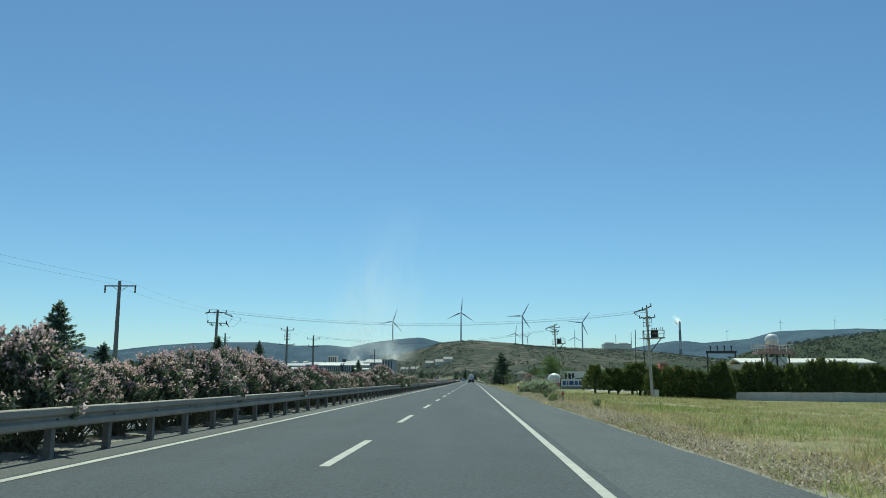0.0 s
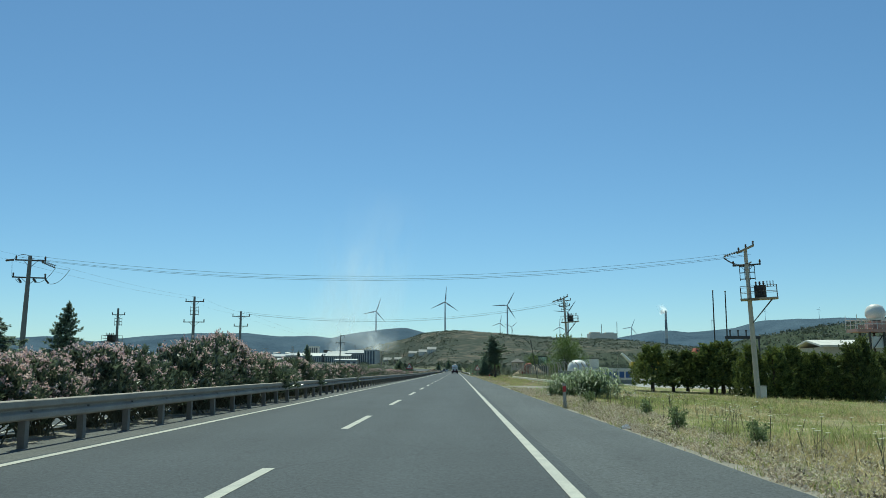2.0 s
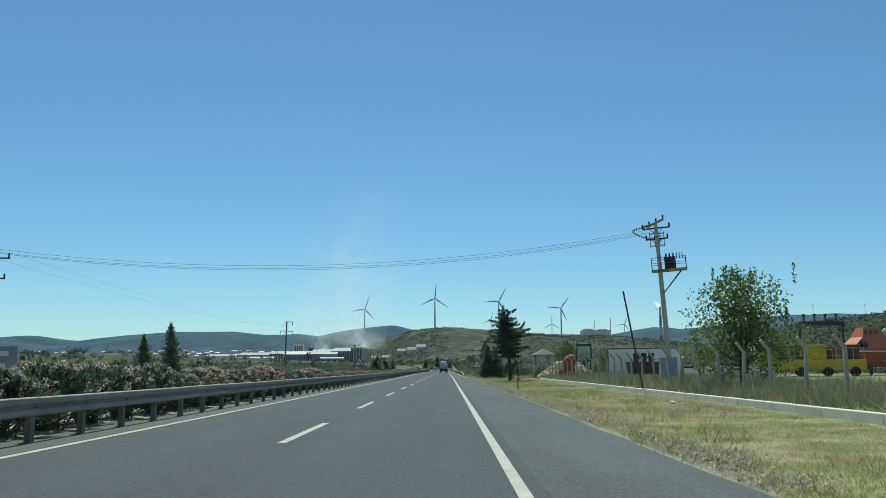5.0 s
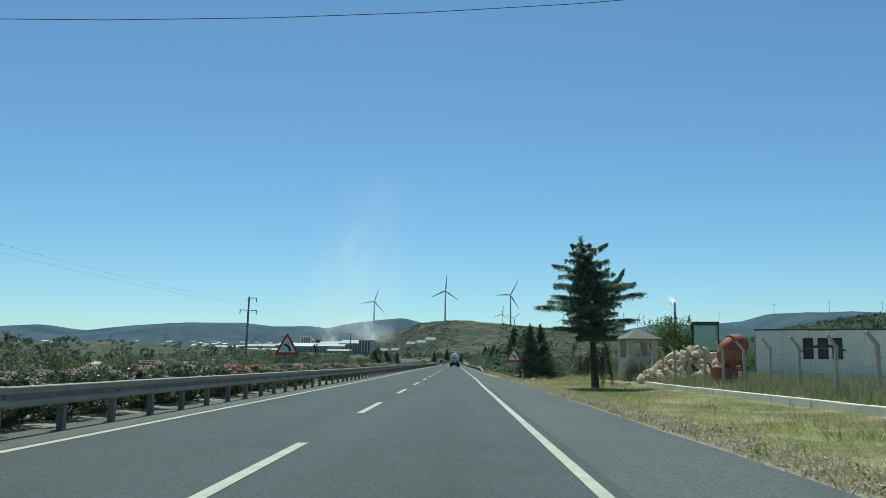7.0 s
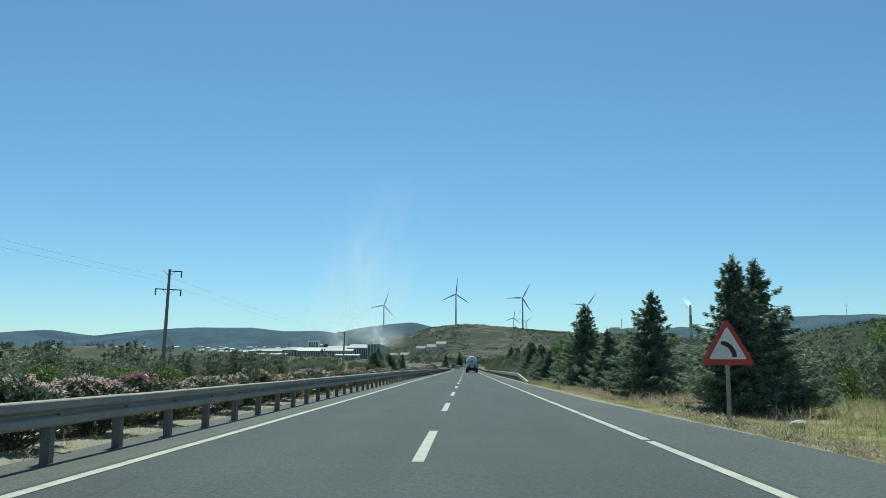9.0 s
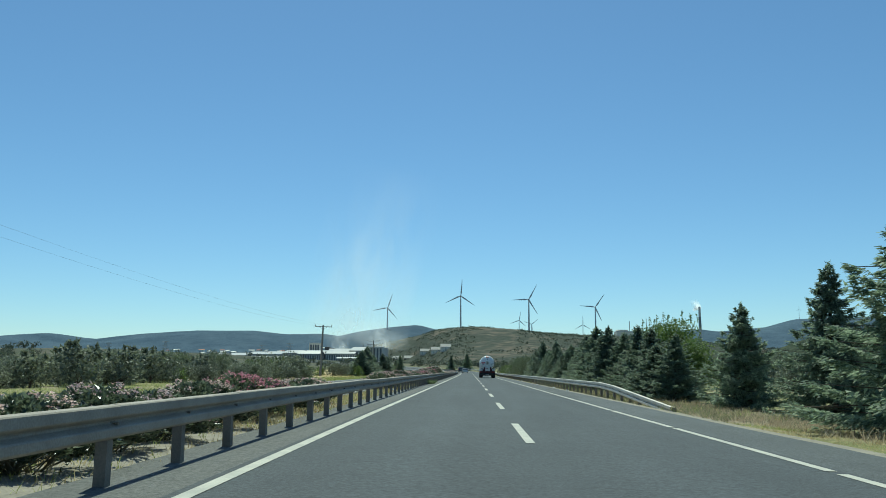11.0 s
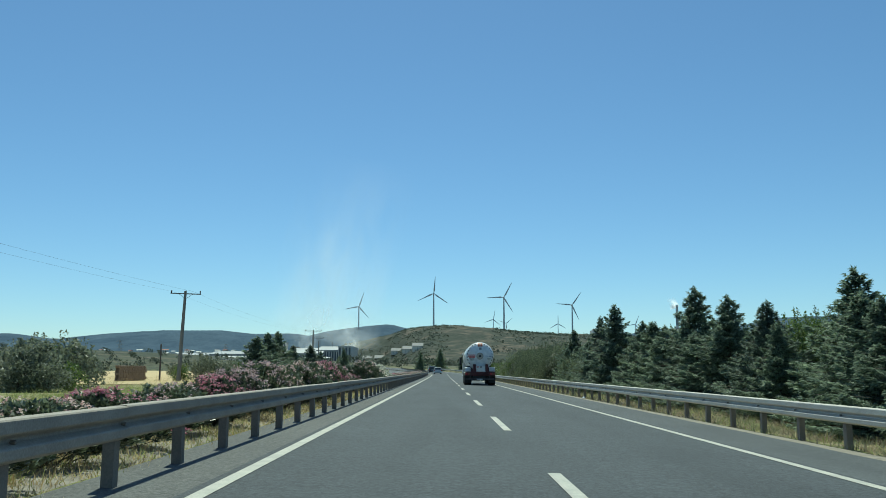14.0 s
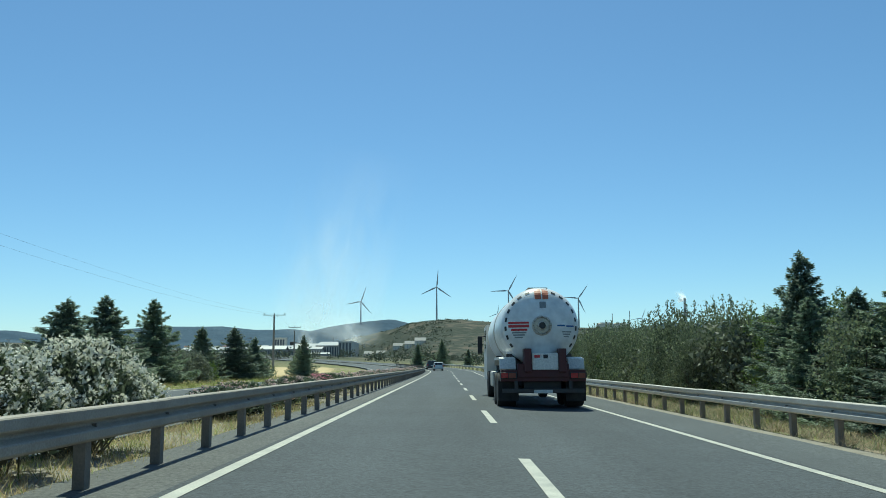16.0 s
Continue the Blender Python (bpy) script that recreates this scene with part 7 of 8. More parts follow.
# gantry frame, dome on its lattice deck, mast pair, long shed, low walls
gn = thing("gantry_frame", "dark steel gantry with uprights on its beam", "gantry", pose(89.2, 300, land(89.2, 300), 0, 0, -10) @ Matrix.Diagonal((0.78, 1, 1.02, 1)))
part("beam", box(-6.6, 6.6, -0.4, 0.4, 12.1, 13.0, 0.05), M_DARKMETAL, gn)
for x in (-6.0, 6.0):
    part("leg", box(x - 0.3, x + 0.3, -0.3, 0.3, -0.2, 12.1, 0.02), M_DARKMETAL, gn)
for k in range(4):
    part("upright", joined(box(-4.8 + 3.0 * k, -4.4 + 3.0 * k, -0.25, 0.25, 13.0, 14.6), box(-5.0 + 3.0 * k, -4.2 + 3.0 * k, -0.35, 0.35, 14.3, 14.7)), M_DARKMETAL, gn)
rd = thing("radome", "white dome on a red and white steel deck behind the hedge", "dome", pose(51.5, 141.5, land(51.5, 141.5)) @ Matrix.Diagonal((0.72, 0.72, 0.935, 1)))
part("dome", lathe([(0.6, 6.95), (1.2, 7.2), (1.55, 7.7), (1.55, 8.15), (1.2, 8.75), (0.6, 9.05), (0.02, 9.12)], 24), M_WHITE, rd, smooth=True)
part("deck", joined(box(-4.0, 4.0, -2, 2, 5.55, 5.95), box(-1.2, 1.2, -1.2, 1.2, 5.95, 6.9)), M_PINKISH, rd, "faded red deck")
for y in (-2.0, 2.0):
    part("railing", joined(box(-4.05, 4.05, y - 0.06, y + 0.06, 7.05, 7.2), box(-4.05, 4.05, y - 0.04, y + 0.04, 6.5, 6.58), *[tube((-4.0 + 0.8 * k, y, 5.9), (-4.0 + 0.8 * k, y, 7.2 if k % 5 else 7.7), 0.055, n=5) for k in range(11)]), M_WHITE, rd, "white tubular railing")
for k in range(5):
    part("red_panel", box(-3.9 + 1.62 * k, -2.9 + 1.62 * k, -2.1, -2.07, 6.02, 6.42), M_PINKISH, rd)
for x in (-1.9, 0.4, 3.1):
    for y in (-1.7, 1.7):
        part("leg", tube((x, y, 0), (x, y, 5.6), 0.2), M_DARKMETAL, rd)
part("housing", box(-1.5, 2.8, -1.5, 1.5, 3.6, 5.0, 0.05), M_PANEL, rd)
part("brace", joined(tube((-1.9, -1.7, 3.0), (0.4, -1.7, 5.4), 0.07, n=5), tube((3.1, -1.7, 3.0), (0.4, -1.7, 5.4), 0.07, n=5)), M_DARKMETAL, rd)
for x, y in ((23.2, 110.6), (24.4, 111.2)):
    mp = thing("mast", "thin dark mast behind the hedge", "pole", pose(x, y, land(x, y)), group="pair of masts")
    part("shaft", lathe([(0.07, 0), (0.045, 8.2)], 8), M_DARKMETAL, mp, smooth=True)
    part("cap", moved(lathe([(0.07, 0), (0.07, 0.06), (0.01, 0.1)], 8), Matrix.Translation((0, 0, 8.2))), M_DARKMETAL, mp)
ls = thing("long_shed", "long low shed with a pale metal roof behind the hedge", "shed", pose(61.5, 153, land(61.5, 153), 0, 0, -4))
part("wall", box(-11, 11, 0, 10, 0, 3.75), M_CONCRETE, ls)
part("roof", prism([(-0.6, 3.75), (5, 4.6), (10.6, 3.75), (10.6, 3.95), (5, 4.85), (-0.6, 4.0)], -11.6, 11.6, "yz"), M_HALL, ls)
for k in range(4):
    part("window", box(-9.5 + 5 * k, -6.8 + 5 * k, -0.03, 0.03, 1.4, 2.7), M_GLASS, ls)
lw = thing("low_wall", "low pale grey concrete wall at the foot of the hedge", "wall", pose(33.9, 107.3, land(36, 107.3), 0, 0, 2))
for k in range(10):
    part("wall_panel", box(2.6 * k + 0.012, 2.6 * k + 2.588, -0.09, 0.09, -0.3, 1.0 + 0.02 * (k % 3), 0.015), M_LOWWALL, lw)
cab = thing("meter_cabinet", "pale grey electrical cabinet at the foot of a pole", "cabinet", pose(23.98, 102.6, land(23.98, 102.6), 0, 0, -10) @ Matrix.Diagonal((0.62, 0.7, 0.68, 1)))
part("body", box(-0.4, 0.4, -0.3, 0.3, 0.1, 1.25, 0.02), M_WHITE, cab)
part("plinth", box(-0.45, 0.45, -0.35, 0.35, -0.1, 0.1), M_CONCRETE, cab)
part("door", box(-0.36, 0.36, -0.32, -0.3, 0.16, 1.18, 0.006), M_HALL, cab)
part("roof", box(-0.46, 0.46, -0.37, 0.36, 1.25, 1.32, 0.015), M_GREY, cab)
box2 = thing("switch_cabinet", "grey steel switch cabinet beside the pole in the yard", "cabinet", pose(17.6, 161.8, land(17.6, 161.8), 0, 0, -4) @ Matrix.Diagonal((0.82, 0.9, 0.86, 1)))
part("body", box(-0.68, 0.68, -0.35, 0.35, 0.1, 1.85, 0.02), M_STEELBLUE, box2)
part("roof", box(-0.74, 0.74, -0.42, 0.42, 1.85, 1.93, 0.015), M_HALLROOF, box2)
for x in (-0.36, 0.36):
    part("door", box(x - 0.31, x + 0.31, -0.37, -0.35, 0.2, 1.78, 0.006), M_STEELBLUE, box2)
part("plinth", box(-0.8, 0.8, -0.4, 0.4, -0.2, 0.1), M_CONCRETE, box2)
strut = thing("leaning_pole", "slim dark pole leaning over the yard fence", "pole", pose(12.15, 145.4, land(12.15, 145.4)))
part("bar", tube((0, 0, -0.2), (-0.85, 0, 4.85), 0.045, 0.04), M_DARKMETAL, strut)
part("cap", tube((-0.85, 0, 4.84), (-0.862, 0, 4.90), 0.045, 0.03), M_DARKMETAL, strut)


# fence with kerb along the yard
kerb = thing("kerb_wall", "low whitewashed concrete kerb wall below the fence", "kerb", kind="structure")
kb = mesh_of("kerb_block", box(-0.12, 0.12, 0.0, 1.47, -0.25, 0.19, 0.02), M_KERB)
s = 113.5
while s < 193:
    x, y, zr, h = road(s, float(np.interp(s, [113, 120, 187, 193], [11.2, 12.0, 12.0, 12.5])))
    piece("kerb_block", kb, kerb, pose(x, y, 0.0 + 0.012 * noise.noise((s, 0, 0)), 0, 0, dice.uniform(-0.6, 0.6)))
    s += 1.5
fence = thing("yard_fence", "chain-link fence on bent concrete posts round the yard", "fence")
fp = mesh_of("post", joined(box(-0.05, 0.05, -0.05, 0.05, -0.2, 1.55, 0.01), moved(box(-0.045, 0.045, -0.045, 0.045, 0, 0.45, 0.01), pose(0, 0, 1.52, 0, -38, 0))), M_FENCEPOST)
ss = [114 + 2.65 * k for k in range(33)]
for s in ss:
    x, y, zr, h = road(s, 13.4)
    piece("post", fp, fence, pose(x, y, land(x, y), dice.uniform(-3, 3), dice.uniform(-3, 3), dice.uniform(-8, 8)))
v, f = [], []
for s, q in zip(ss, ss[1:]):
    a, b = road(s, 13.34), road(q, 13.34)
    za, zb = land(a[0], a[1]), land(b[0], b[1])
    for k in range(9):
        g = tube((a[0], a[1], za + 0.12 + 0.17 * k), (b[0], b[1], zb + 0.12 + 0.17 * k), 0.0022, n=3, caps=False)
        v, f = joined((v, f), g)
    for k in range(10):
        w = k / 10
        x, y, z = a[0] + (b[0] - a[0]) * w, a[1] + (b[1] - a[1]) * w, za + (zb - za) * w
        v, f = joined((v, f), tube((x, y, z + 0.1), (x, y, z + 1.5), 0.002, n=3, caps=False))
part("wire_mesh", (v, f), M_GALV_DULL, fence)
for s, lean in ((143.5, 30), (144.6, -30), (169, 35)):
    x, y, zr, h = road(s, 13.3)
    bp = thing("brace_post", "slanting concrete brace post of the fence", "fence brace", pose(x, y, land(x, y), lean, 0, 0), group="fence braces")
    part("bar", box(-0.06, 0.06, -0.06, 0.06, -0.2, 1.7, 0.01), M_FENCEPOST, bp)
    part("foot", box(-0.12, 0.12, -0.12, 0.12, -0.25, 0.02, 0.01), M_CONCRETE, bp)

skip = thing("rusty_skip", "rusty brown scrap skip standing among weeds in the yard", "skip", pose(18.8, 171.5, land(18.8, 171.5), 0, 0, 6))
part("body", joined(prism([(-1.25, 0.1), (1.25, 0.1), (1.5, 1.35), (-1.5, 1.35)], -0.06, 0.0), prism([(-1.25, 0.1), (1.25, 0.1), (1.5, 1.35), (-1.5, 1.35)], 1.6, 1.66), prism([(-1.31, 0.1), (-1.25, 0.1), (-1.5, 1.35), (-1.56, 1.35)], 0, 1.6), prism([(1.25, 0.1), (1.31, 0.1), (1.56, 1.35), (1.5, 1.35)], 0, 1.6), box(-1.25, 1.25, 0, 1.6, 0.05, 0.12)), M_BROWN, skip)
part("rim", joined(box(-1.6, 1.6, -0.1, -0.02, 1.3, 1.4), box(-1.6, 1.6, 1.62, 1.7, 1.3, 1.4)), M_BROWN, skip)
for k in range(4):
    part("rib", box(-1.05 + 0.66 * k, -0.97 + 0.66 * k, -0.12, -0.06, 0.12, 1.3), M_BROWN, skip)

# white panel wall with a dark emblem
pw = thing("panel_wall", "long white panel wall with dark emblem lettering in the yard", "wall", pose(24.7, 199.4, land(24.7, 199.4), 0, 0, -18))
for k in range(5):
    part("panel", box(-3.9 + 1.56 * k + 0.01, -2.34 + 1.56 * k - 0.01, -0.06, 0.06, 0.2, 3.0 + 0.03 * (k % 2), 0.01), M_PANEL, pw)
part("rail", joined(box(-3.95, 3.95, 0.06, 0.14, 2.6, 2.75), box(-3.95, 3.95, 0.06, 0.14, 0.5, 0.65)), M_DARKMETAL, pw)
part("top_trim", box(-3.95, 3.95, -0.09, 0.09, 3.03, 3.12, 0.01), M_DARKMETAL, pw)
for x in (-0.85, 0.0, 0.8):
    part("emblem_bar", box(x - 0.3, x + 0.3, -0.075, -0.062, 1.25, 2.55, 0.004), M_BLACK, pw, "plain black bar")
part("swoosh", prism([(-1.3 + 0.26 * k, 1.75 + 0.42 * math.sin(k / 10 * 3.0)) for k in range(11)] + [(1.3 - 0.26 * k, 1.68 + 0.30 * math.sin((10 - k) / 10 * 3.0)) for k in range(11)], -0.085, -0.076), M_DARKMETAL, pw, "dark curved stroke")
hut = thing("guard_hut", "small rendered hut with a grey pyramid roof", "hut", pose(13.65, 201.2, land(13.65, 201.2), 0, 0, 10))
for g in (box(-0.95, 0.95, -0.95, -0.83, -0.1, 1.35), box(-0.95, 0.95, 0.83, 0.95, -0.1, 1.35), box(-0.95, -0.83, -0.83, 0.83, -0.1, 1.35), box(0.83, 0.95, -0.83, 0.83, -0.1, 1.35)):
    part("wall", g, M_CONCRETE, hut)
for x in (-0.75, 0.75):
    for y in (-0.75, 0.75):
        part("pillar", box(x - 0.2, x + 0.2, y - 0.2, y + 0.2, 1.35, 2.46), M_CONCRETE, hut)
for y in (-0.95, 0.83):
    part("lintel", box(-0.55, 0.55, y, y + 0.12, 2.3, 2.46), M_CONCRETE, hut)
part("roof", ([(-1.22, -1.22, 2.44), (1.22, -1.22, 2.44), (1.22, 1.22, 2.44), (-1.22, 1.22, 2.44), (0, 0, 3.2), (-1.22, -1.22, 2.52), (1.22, -1.22, 2.52), (1.22, 1.22, 2.52), (-1.22, 1.22, 2.52)], [(3, 2, 1, 0), (0, 1, 6, 5), (1, 2, 7, 6), (2, 3, 8, 7), (3, 0, 5, 8), (5, 6, 4), (6, 7, 4), (7, 8, 4), (8, 5, 4)]), M_ROOF, hut)
part("sill", box(-0.6, 0.6, -1.0, -0.8, 1.35, 1.40), M_KERB, hut)
cb = thing("machine_cabin", "dark green glazed machine cabin standing in the yard", "cabin", pose(18.7, 203.6, land(18.7, 203.6), 0, 0, -12) @ Matrix.Diagonal((0.84, 0.84, 0.97, 1)))
part("frame", joined(*[box(x - 0.06, x + 0.06, y - 0.06, y + 0.06, 1.3, 3.7) for x in (-0.95, 0.95) for y in (-0.8, 0.8)], box(-1.05, 1.05, -0.9, 0.9, 3.6, 3.85, 0.03), box(-1.0, 1.0, -0.85, 0.85, 1.0, 1.9, 0.03)), M_DKGREEN, cb)
for g in (box(-0.93, 0.93, -0.82, -0.80, 1.9, 3.6), box(-0.93, 0.93, 0.80, 0.82, 1.9, 3.6), box(-0.95, -0.93, -0.8, 0.8, 1.9, 3.6), box(0.93, 0.95, -0.8, 0.8, 1.9, 3.6)):
    part("glazing", g, M_CLEAR, cb)
part("base", box(-1.1, 1.1, -0.95, 0.95, -0.1, 1.0, 0.04), M_DARKMETAL, cb)
mx = thing("concrete_mixer", "rusty orange concrete mixer drum on its stand", "mixer", pose(14.1, 183.8, land(14.1, 183.8), 0, 0, 20) @ Matrix.Diagonal((0.66, 0.66, 0.88, 1)))
part("drum", moved(lathe([(0.35, -1.05), (0.62, -0.75), (0.72, -0.2), (0.72, 0.25), (0.55, 0.75), (0.38, 1.05), (0.32, 1.08)], 20), pose(0, 0, 1.75, 0, 68, 0)), M_RUST, mx, smooth=True)
part("ring", moved(lathe([(0.75, -0.08), (0.8, -0.05), (0.8, 0.05), (0.75, 0.08)], 20), pose(0.05, 0, 1.77, 0, 68, 0)), M_RUST, mx, smooth=True)
part("stand", joined(prism([(-0.9, -0.1), (-0.55, -0.1), (-0.2, 1.4), (-0.4, 1.4)], -0.5, -0.38), prism([(0.9, -0.1), (0.55, -0.1), (0.2, 1.4), (0.4, 1.4)], -0.5, -0.38), prism([(-0.9, -0.1), (-0.55, -0.1), (-0.2, 1.4), (-0.4, 1.4)], 0.38, 0.5), prism([(0.9, -0.1), (0.55, -0.1), (0.2, 1.4), (0.4, 1.4)], 0.38, 0.5), box(-0.5, 0.5, -0.5, 0.5, 0.75, 0.95)), M_RUST, mx)
part("hopper", prism([(-1.3, 0.0), (-0.5, 0.0), (-0.35, 0.9), (-1.5, 0.9)], -0.45, 0.45), M_RUST, mx)


# stone heap, boulders, litter
def stone_mesh(seed, r):
    bm = bmesh.new()
    bmesh.ops.create_icosphere(bm, subdivisions=1, radius=r)
    for v in bm.verts:
        k = 1 + 0.6 * noise.noise(v.co / r * 1.1 + Vector((seed * 3.7, 0, 0)))
        v.co = Vector((v.co.x * 1.15, v.co.y, v.co.z * 0.78)) * k
    g = [tuple(v.co) for v in bm.verts], [tuple(v.index for v in f.verts) for f in bm.faces]
    bm.free()
    return g


STONES = [mesh_of("stone", stone_mesh(k, 0.32), M_STONE) for k in range(6)]
heap = thing("stone_heap", "heap of loose cream quarry stones behind the fence", "stone pile", pose(15.4, 194.6, land(15.4, 194.6)))
for k in range(300):
    a, q = dice.uniform(0, 6.28), math.sqrt(dice.uniform(0, 1))
    x, y = math.cos(a) * q * 3.1, math.sin(a) * q * 2.2
    top = 1.9 * (1 - q**1.5)
    g = dice.uniform(0.4, 0.95)
    piece("stone", STONES[k % 6], heap, pose(x, y, max(0.05, top - dice.uniform(0, 0.25)), dice.uniform(0, 360), dice.uniform(0, 360), 0) @ Matrix.Diagonal((g, g, g, 1)))
ROCKS = []
for k in range(3):
    bm = bmesh.new()
    bmesh.ops.create_icosphere(bm, subdivisions=3, radius=0.32)
    for v in bm.verts:
        n = v.co / 0.32
        v.co = Vector((v.co.x * 1.25, v.co.y, v.co.z * 0.72)) * (1 + 0.4 * noise.noise(n * 0.9 + Vector((k * 3.1, 0, 0))) + 0.12 * noise.noise(n * 3.1))
    me = mesh_of("boulder", ([tuple(v.co) for v in bm.verts], [tuple(v.index for v in f.verts) for f in bm.faces]), M_LIMESTONE, True)
    bm.free()
    ROCKS.append(me)
for x, y, g in ((7.7, 209.4, 0.5), (8.3, 206.4, 0.35), (11.6, 194.2, 0.45), (6.6, 197.5, 0.3)):
    ob = new("boulder", ROCKS[dice.randrange(3)])
    ob.matrix_basis = pose(x, y, land(x, y) + 0.13 * g, 0, 0, dice.uniform(0, 360)) @ Matrix.Diagonal((g, g, g, 1))
    tagged(ob, "pale limestone boulder lying on the verge grass", "rock", "boulders")


def crumple(seed, r):
    bm = bmesh.new()
    bmesh.ops.create_icosphere(bm, subdivisions=2, radius=r)
    for v in bm.verts:
        v.co = v.co * (1 + 0.8 * noise.noise(v.co / r * 2.2 + Vector((seed * 5.1, 0, 0))))
        v.co.z = max(v.co.z * 0.7, -r * 0.3)
    g = [tuple(v.co) for v in bm.verts], [tuple(v.index for v in f.verts) for f in bm.faces]
    bm.free()
    return g


for k, (s, u) in enumerate(((41.7, 6.08), (40.8, 5.98), (83.4, 6.75), (59.9, 5.85), (46.4, 6.2), (38.6, 6.4), (100.5, 7.2), (134, 10.5), (163, 6.6), (166.5, 6.1), (196, 6.9), (291, 5.4), (302, 5.6), (315, 5.3), (345, 5.7), (279, -5.0))):
    x, y, zr, h = road(s, u)
    ob = new("plastic_litter", mesh_of("plastic_litter", crumple(k, (0.065, 0.04, 0.17, 0.12, 0.05, 0.07)[k] if k < 6 else 0.10), M_LITTER))
    ob.matrix_basis = pose(x, y, land(x, y) + 0.03, 0, 0, 40 * k)
    tagged(ob, "crumpled white plastic litter beside the shoulder", "litter", "roadside litter")
x, y, zr, h = road(44.0, 5.85)
ob = new("plastic_bag", mesh_of("plastic_bag", crumple(31, 0.13), M_YLITTER))
ob.matrix_basis = pose(x, y, land(x, y) + 0.03)
tagged(ob, "crumpled yellow plastic bag beside the shoulder", "litter", "roadside litter")

def fallen_branch():
    global rng
    rng = np.random.default_rng(81)
    x, y, zr, h = road(300.8, -4.15)
    t = thing("fallen_branch", "broken leafy oleander branch lying under the barrier", "branch", pose(x, y, zr, 0, 0, 30))
    stems = [((0, 0, 0.03), (math.cos(a) * 0.5, math.sin(a) * 0.8, 0.12 + 0.1 * (k % 2))) for k, a in enumerate(np.linspace(0, 5.5, 8))]
    part("stem", stems_geo(stems, 0.012, 0.005, 4), M_STEM, t)
    b = np.concatenate([np.array(a) + (np.array(c) - np.array(a)) * rng.uniform(0.1, 1, (190, 1)) + rng.normal(0, 0.06, (190, 3)) for a, c in stems])
    b[:, 2] = np.maximum(b[:, 2], 0.02)
    tagged(part("foliage", leaf_quads(b, unit(rng.normal(size=b.shape) + np.array([0, 0, 0.5])), rng.uniform(0.08, 0.15, len(b)), 0.018), M_CLUMP, t), kind="stuff")


fallen_branch()

# beyond the opposite road: stubble field, field wall, dark post
patch("stubble_field", M_STUBBLE, 374, 560, -190, -21, 0.10, "straw-coloured stubble field", 24, 3.0)
fw = thing("field_wall", "low brown stone wall at the edge of the straw field", "wall", pose(-35.0, 393.5, land(-35, 393.5), 0, 0, 95))
part("core", box(-5.1, 5.1, -0.13, 0.13, -0.1, 1.72), M_BARK, fw)
SLAB = [mesh_of("stone", box(-w / 2, w / 2, -0.2, 0.2, 0.0, 0.235, 0.03), M_WALLSTONE) for w in (0.32, 0.46, 0.60)]
for j in range(7):
    x = -5.2 + 0.11 * (j % 3)
    while x < 5.1:
        i = dice.randrange(3)
        w = (0.32, 0.46, 0.60)[i]
        piece("stone", SLAB[i], fw, pose(x + w / 2, dice.uniform(-0.025, 0.025), 0.02 + 0.247 * j, dice.uniform(-2, 2), dice.uniform(-1.5, 1.5), dice.uniform(-3, 3)))
        x += w + 0.02
bp = thing("wooden_post", "dark weathered post standing in the field", "post", pose(-34, 399.6, land(-34, 399.6)))
part("shaft", lathe([(0.11, -0.2), (0.09, 2), (0.08, 4.2)], 8), M_DARKMETAL, bp, smooth=True)
part("cap", moved(lathe([(0.09, 0), (0.02, 0.05)], 8), Matrix.Translation((0, 0, 4.2))), M_DARKMETAL, bp)

# ---- vehicles ----
def wheel(parent, x, y, r, w, out):
    t = part("wheel", moved(lathe([(r * 0.62, -w / 2), (r * 0.93, -w / 2), (r, -w * 0.36), (r, w * 0.36), (r * 0.93, w / 2), (r * 0.62, w / 2)], 24), pose(x, y, r, 0, 90, 0)), M_RUBBER, parent, "black tyre", True)
    part("rim", moved(lathe([(r * 0.62, -w * 0.3), (r * 0.5, w * 0.2 * 1), (r * 0.2, w * 0.34), (0.02, w * 0.36)], 16), pose(x, y, r, 0, 90 * out, 0)), M_GALV, t, "steel rim", True)
    return t


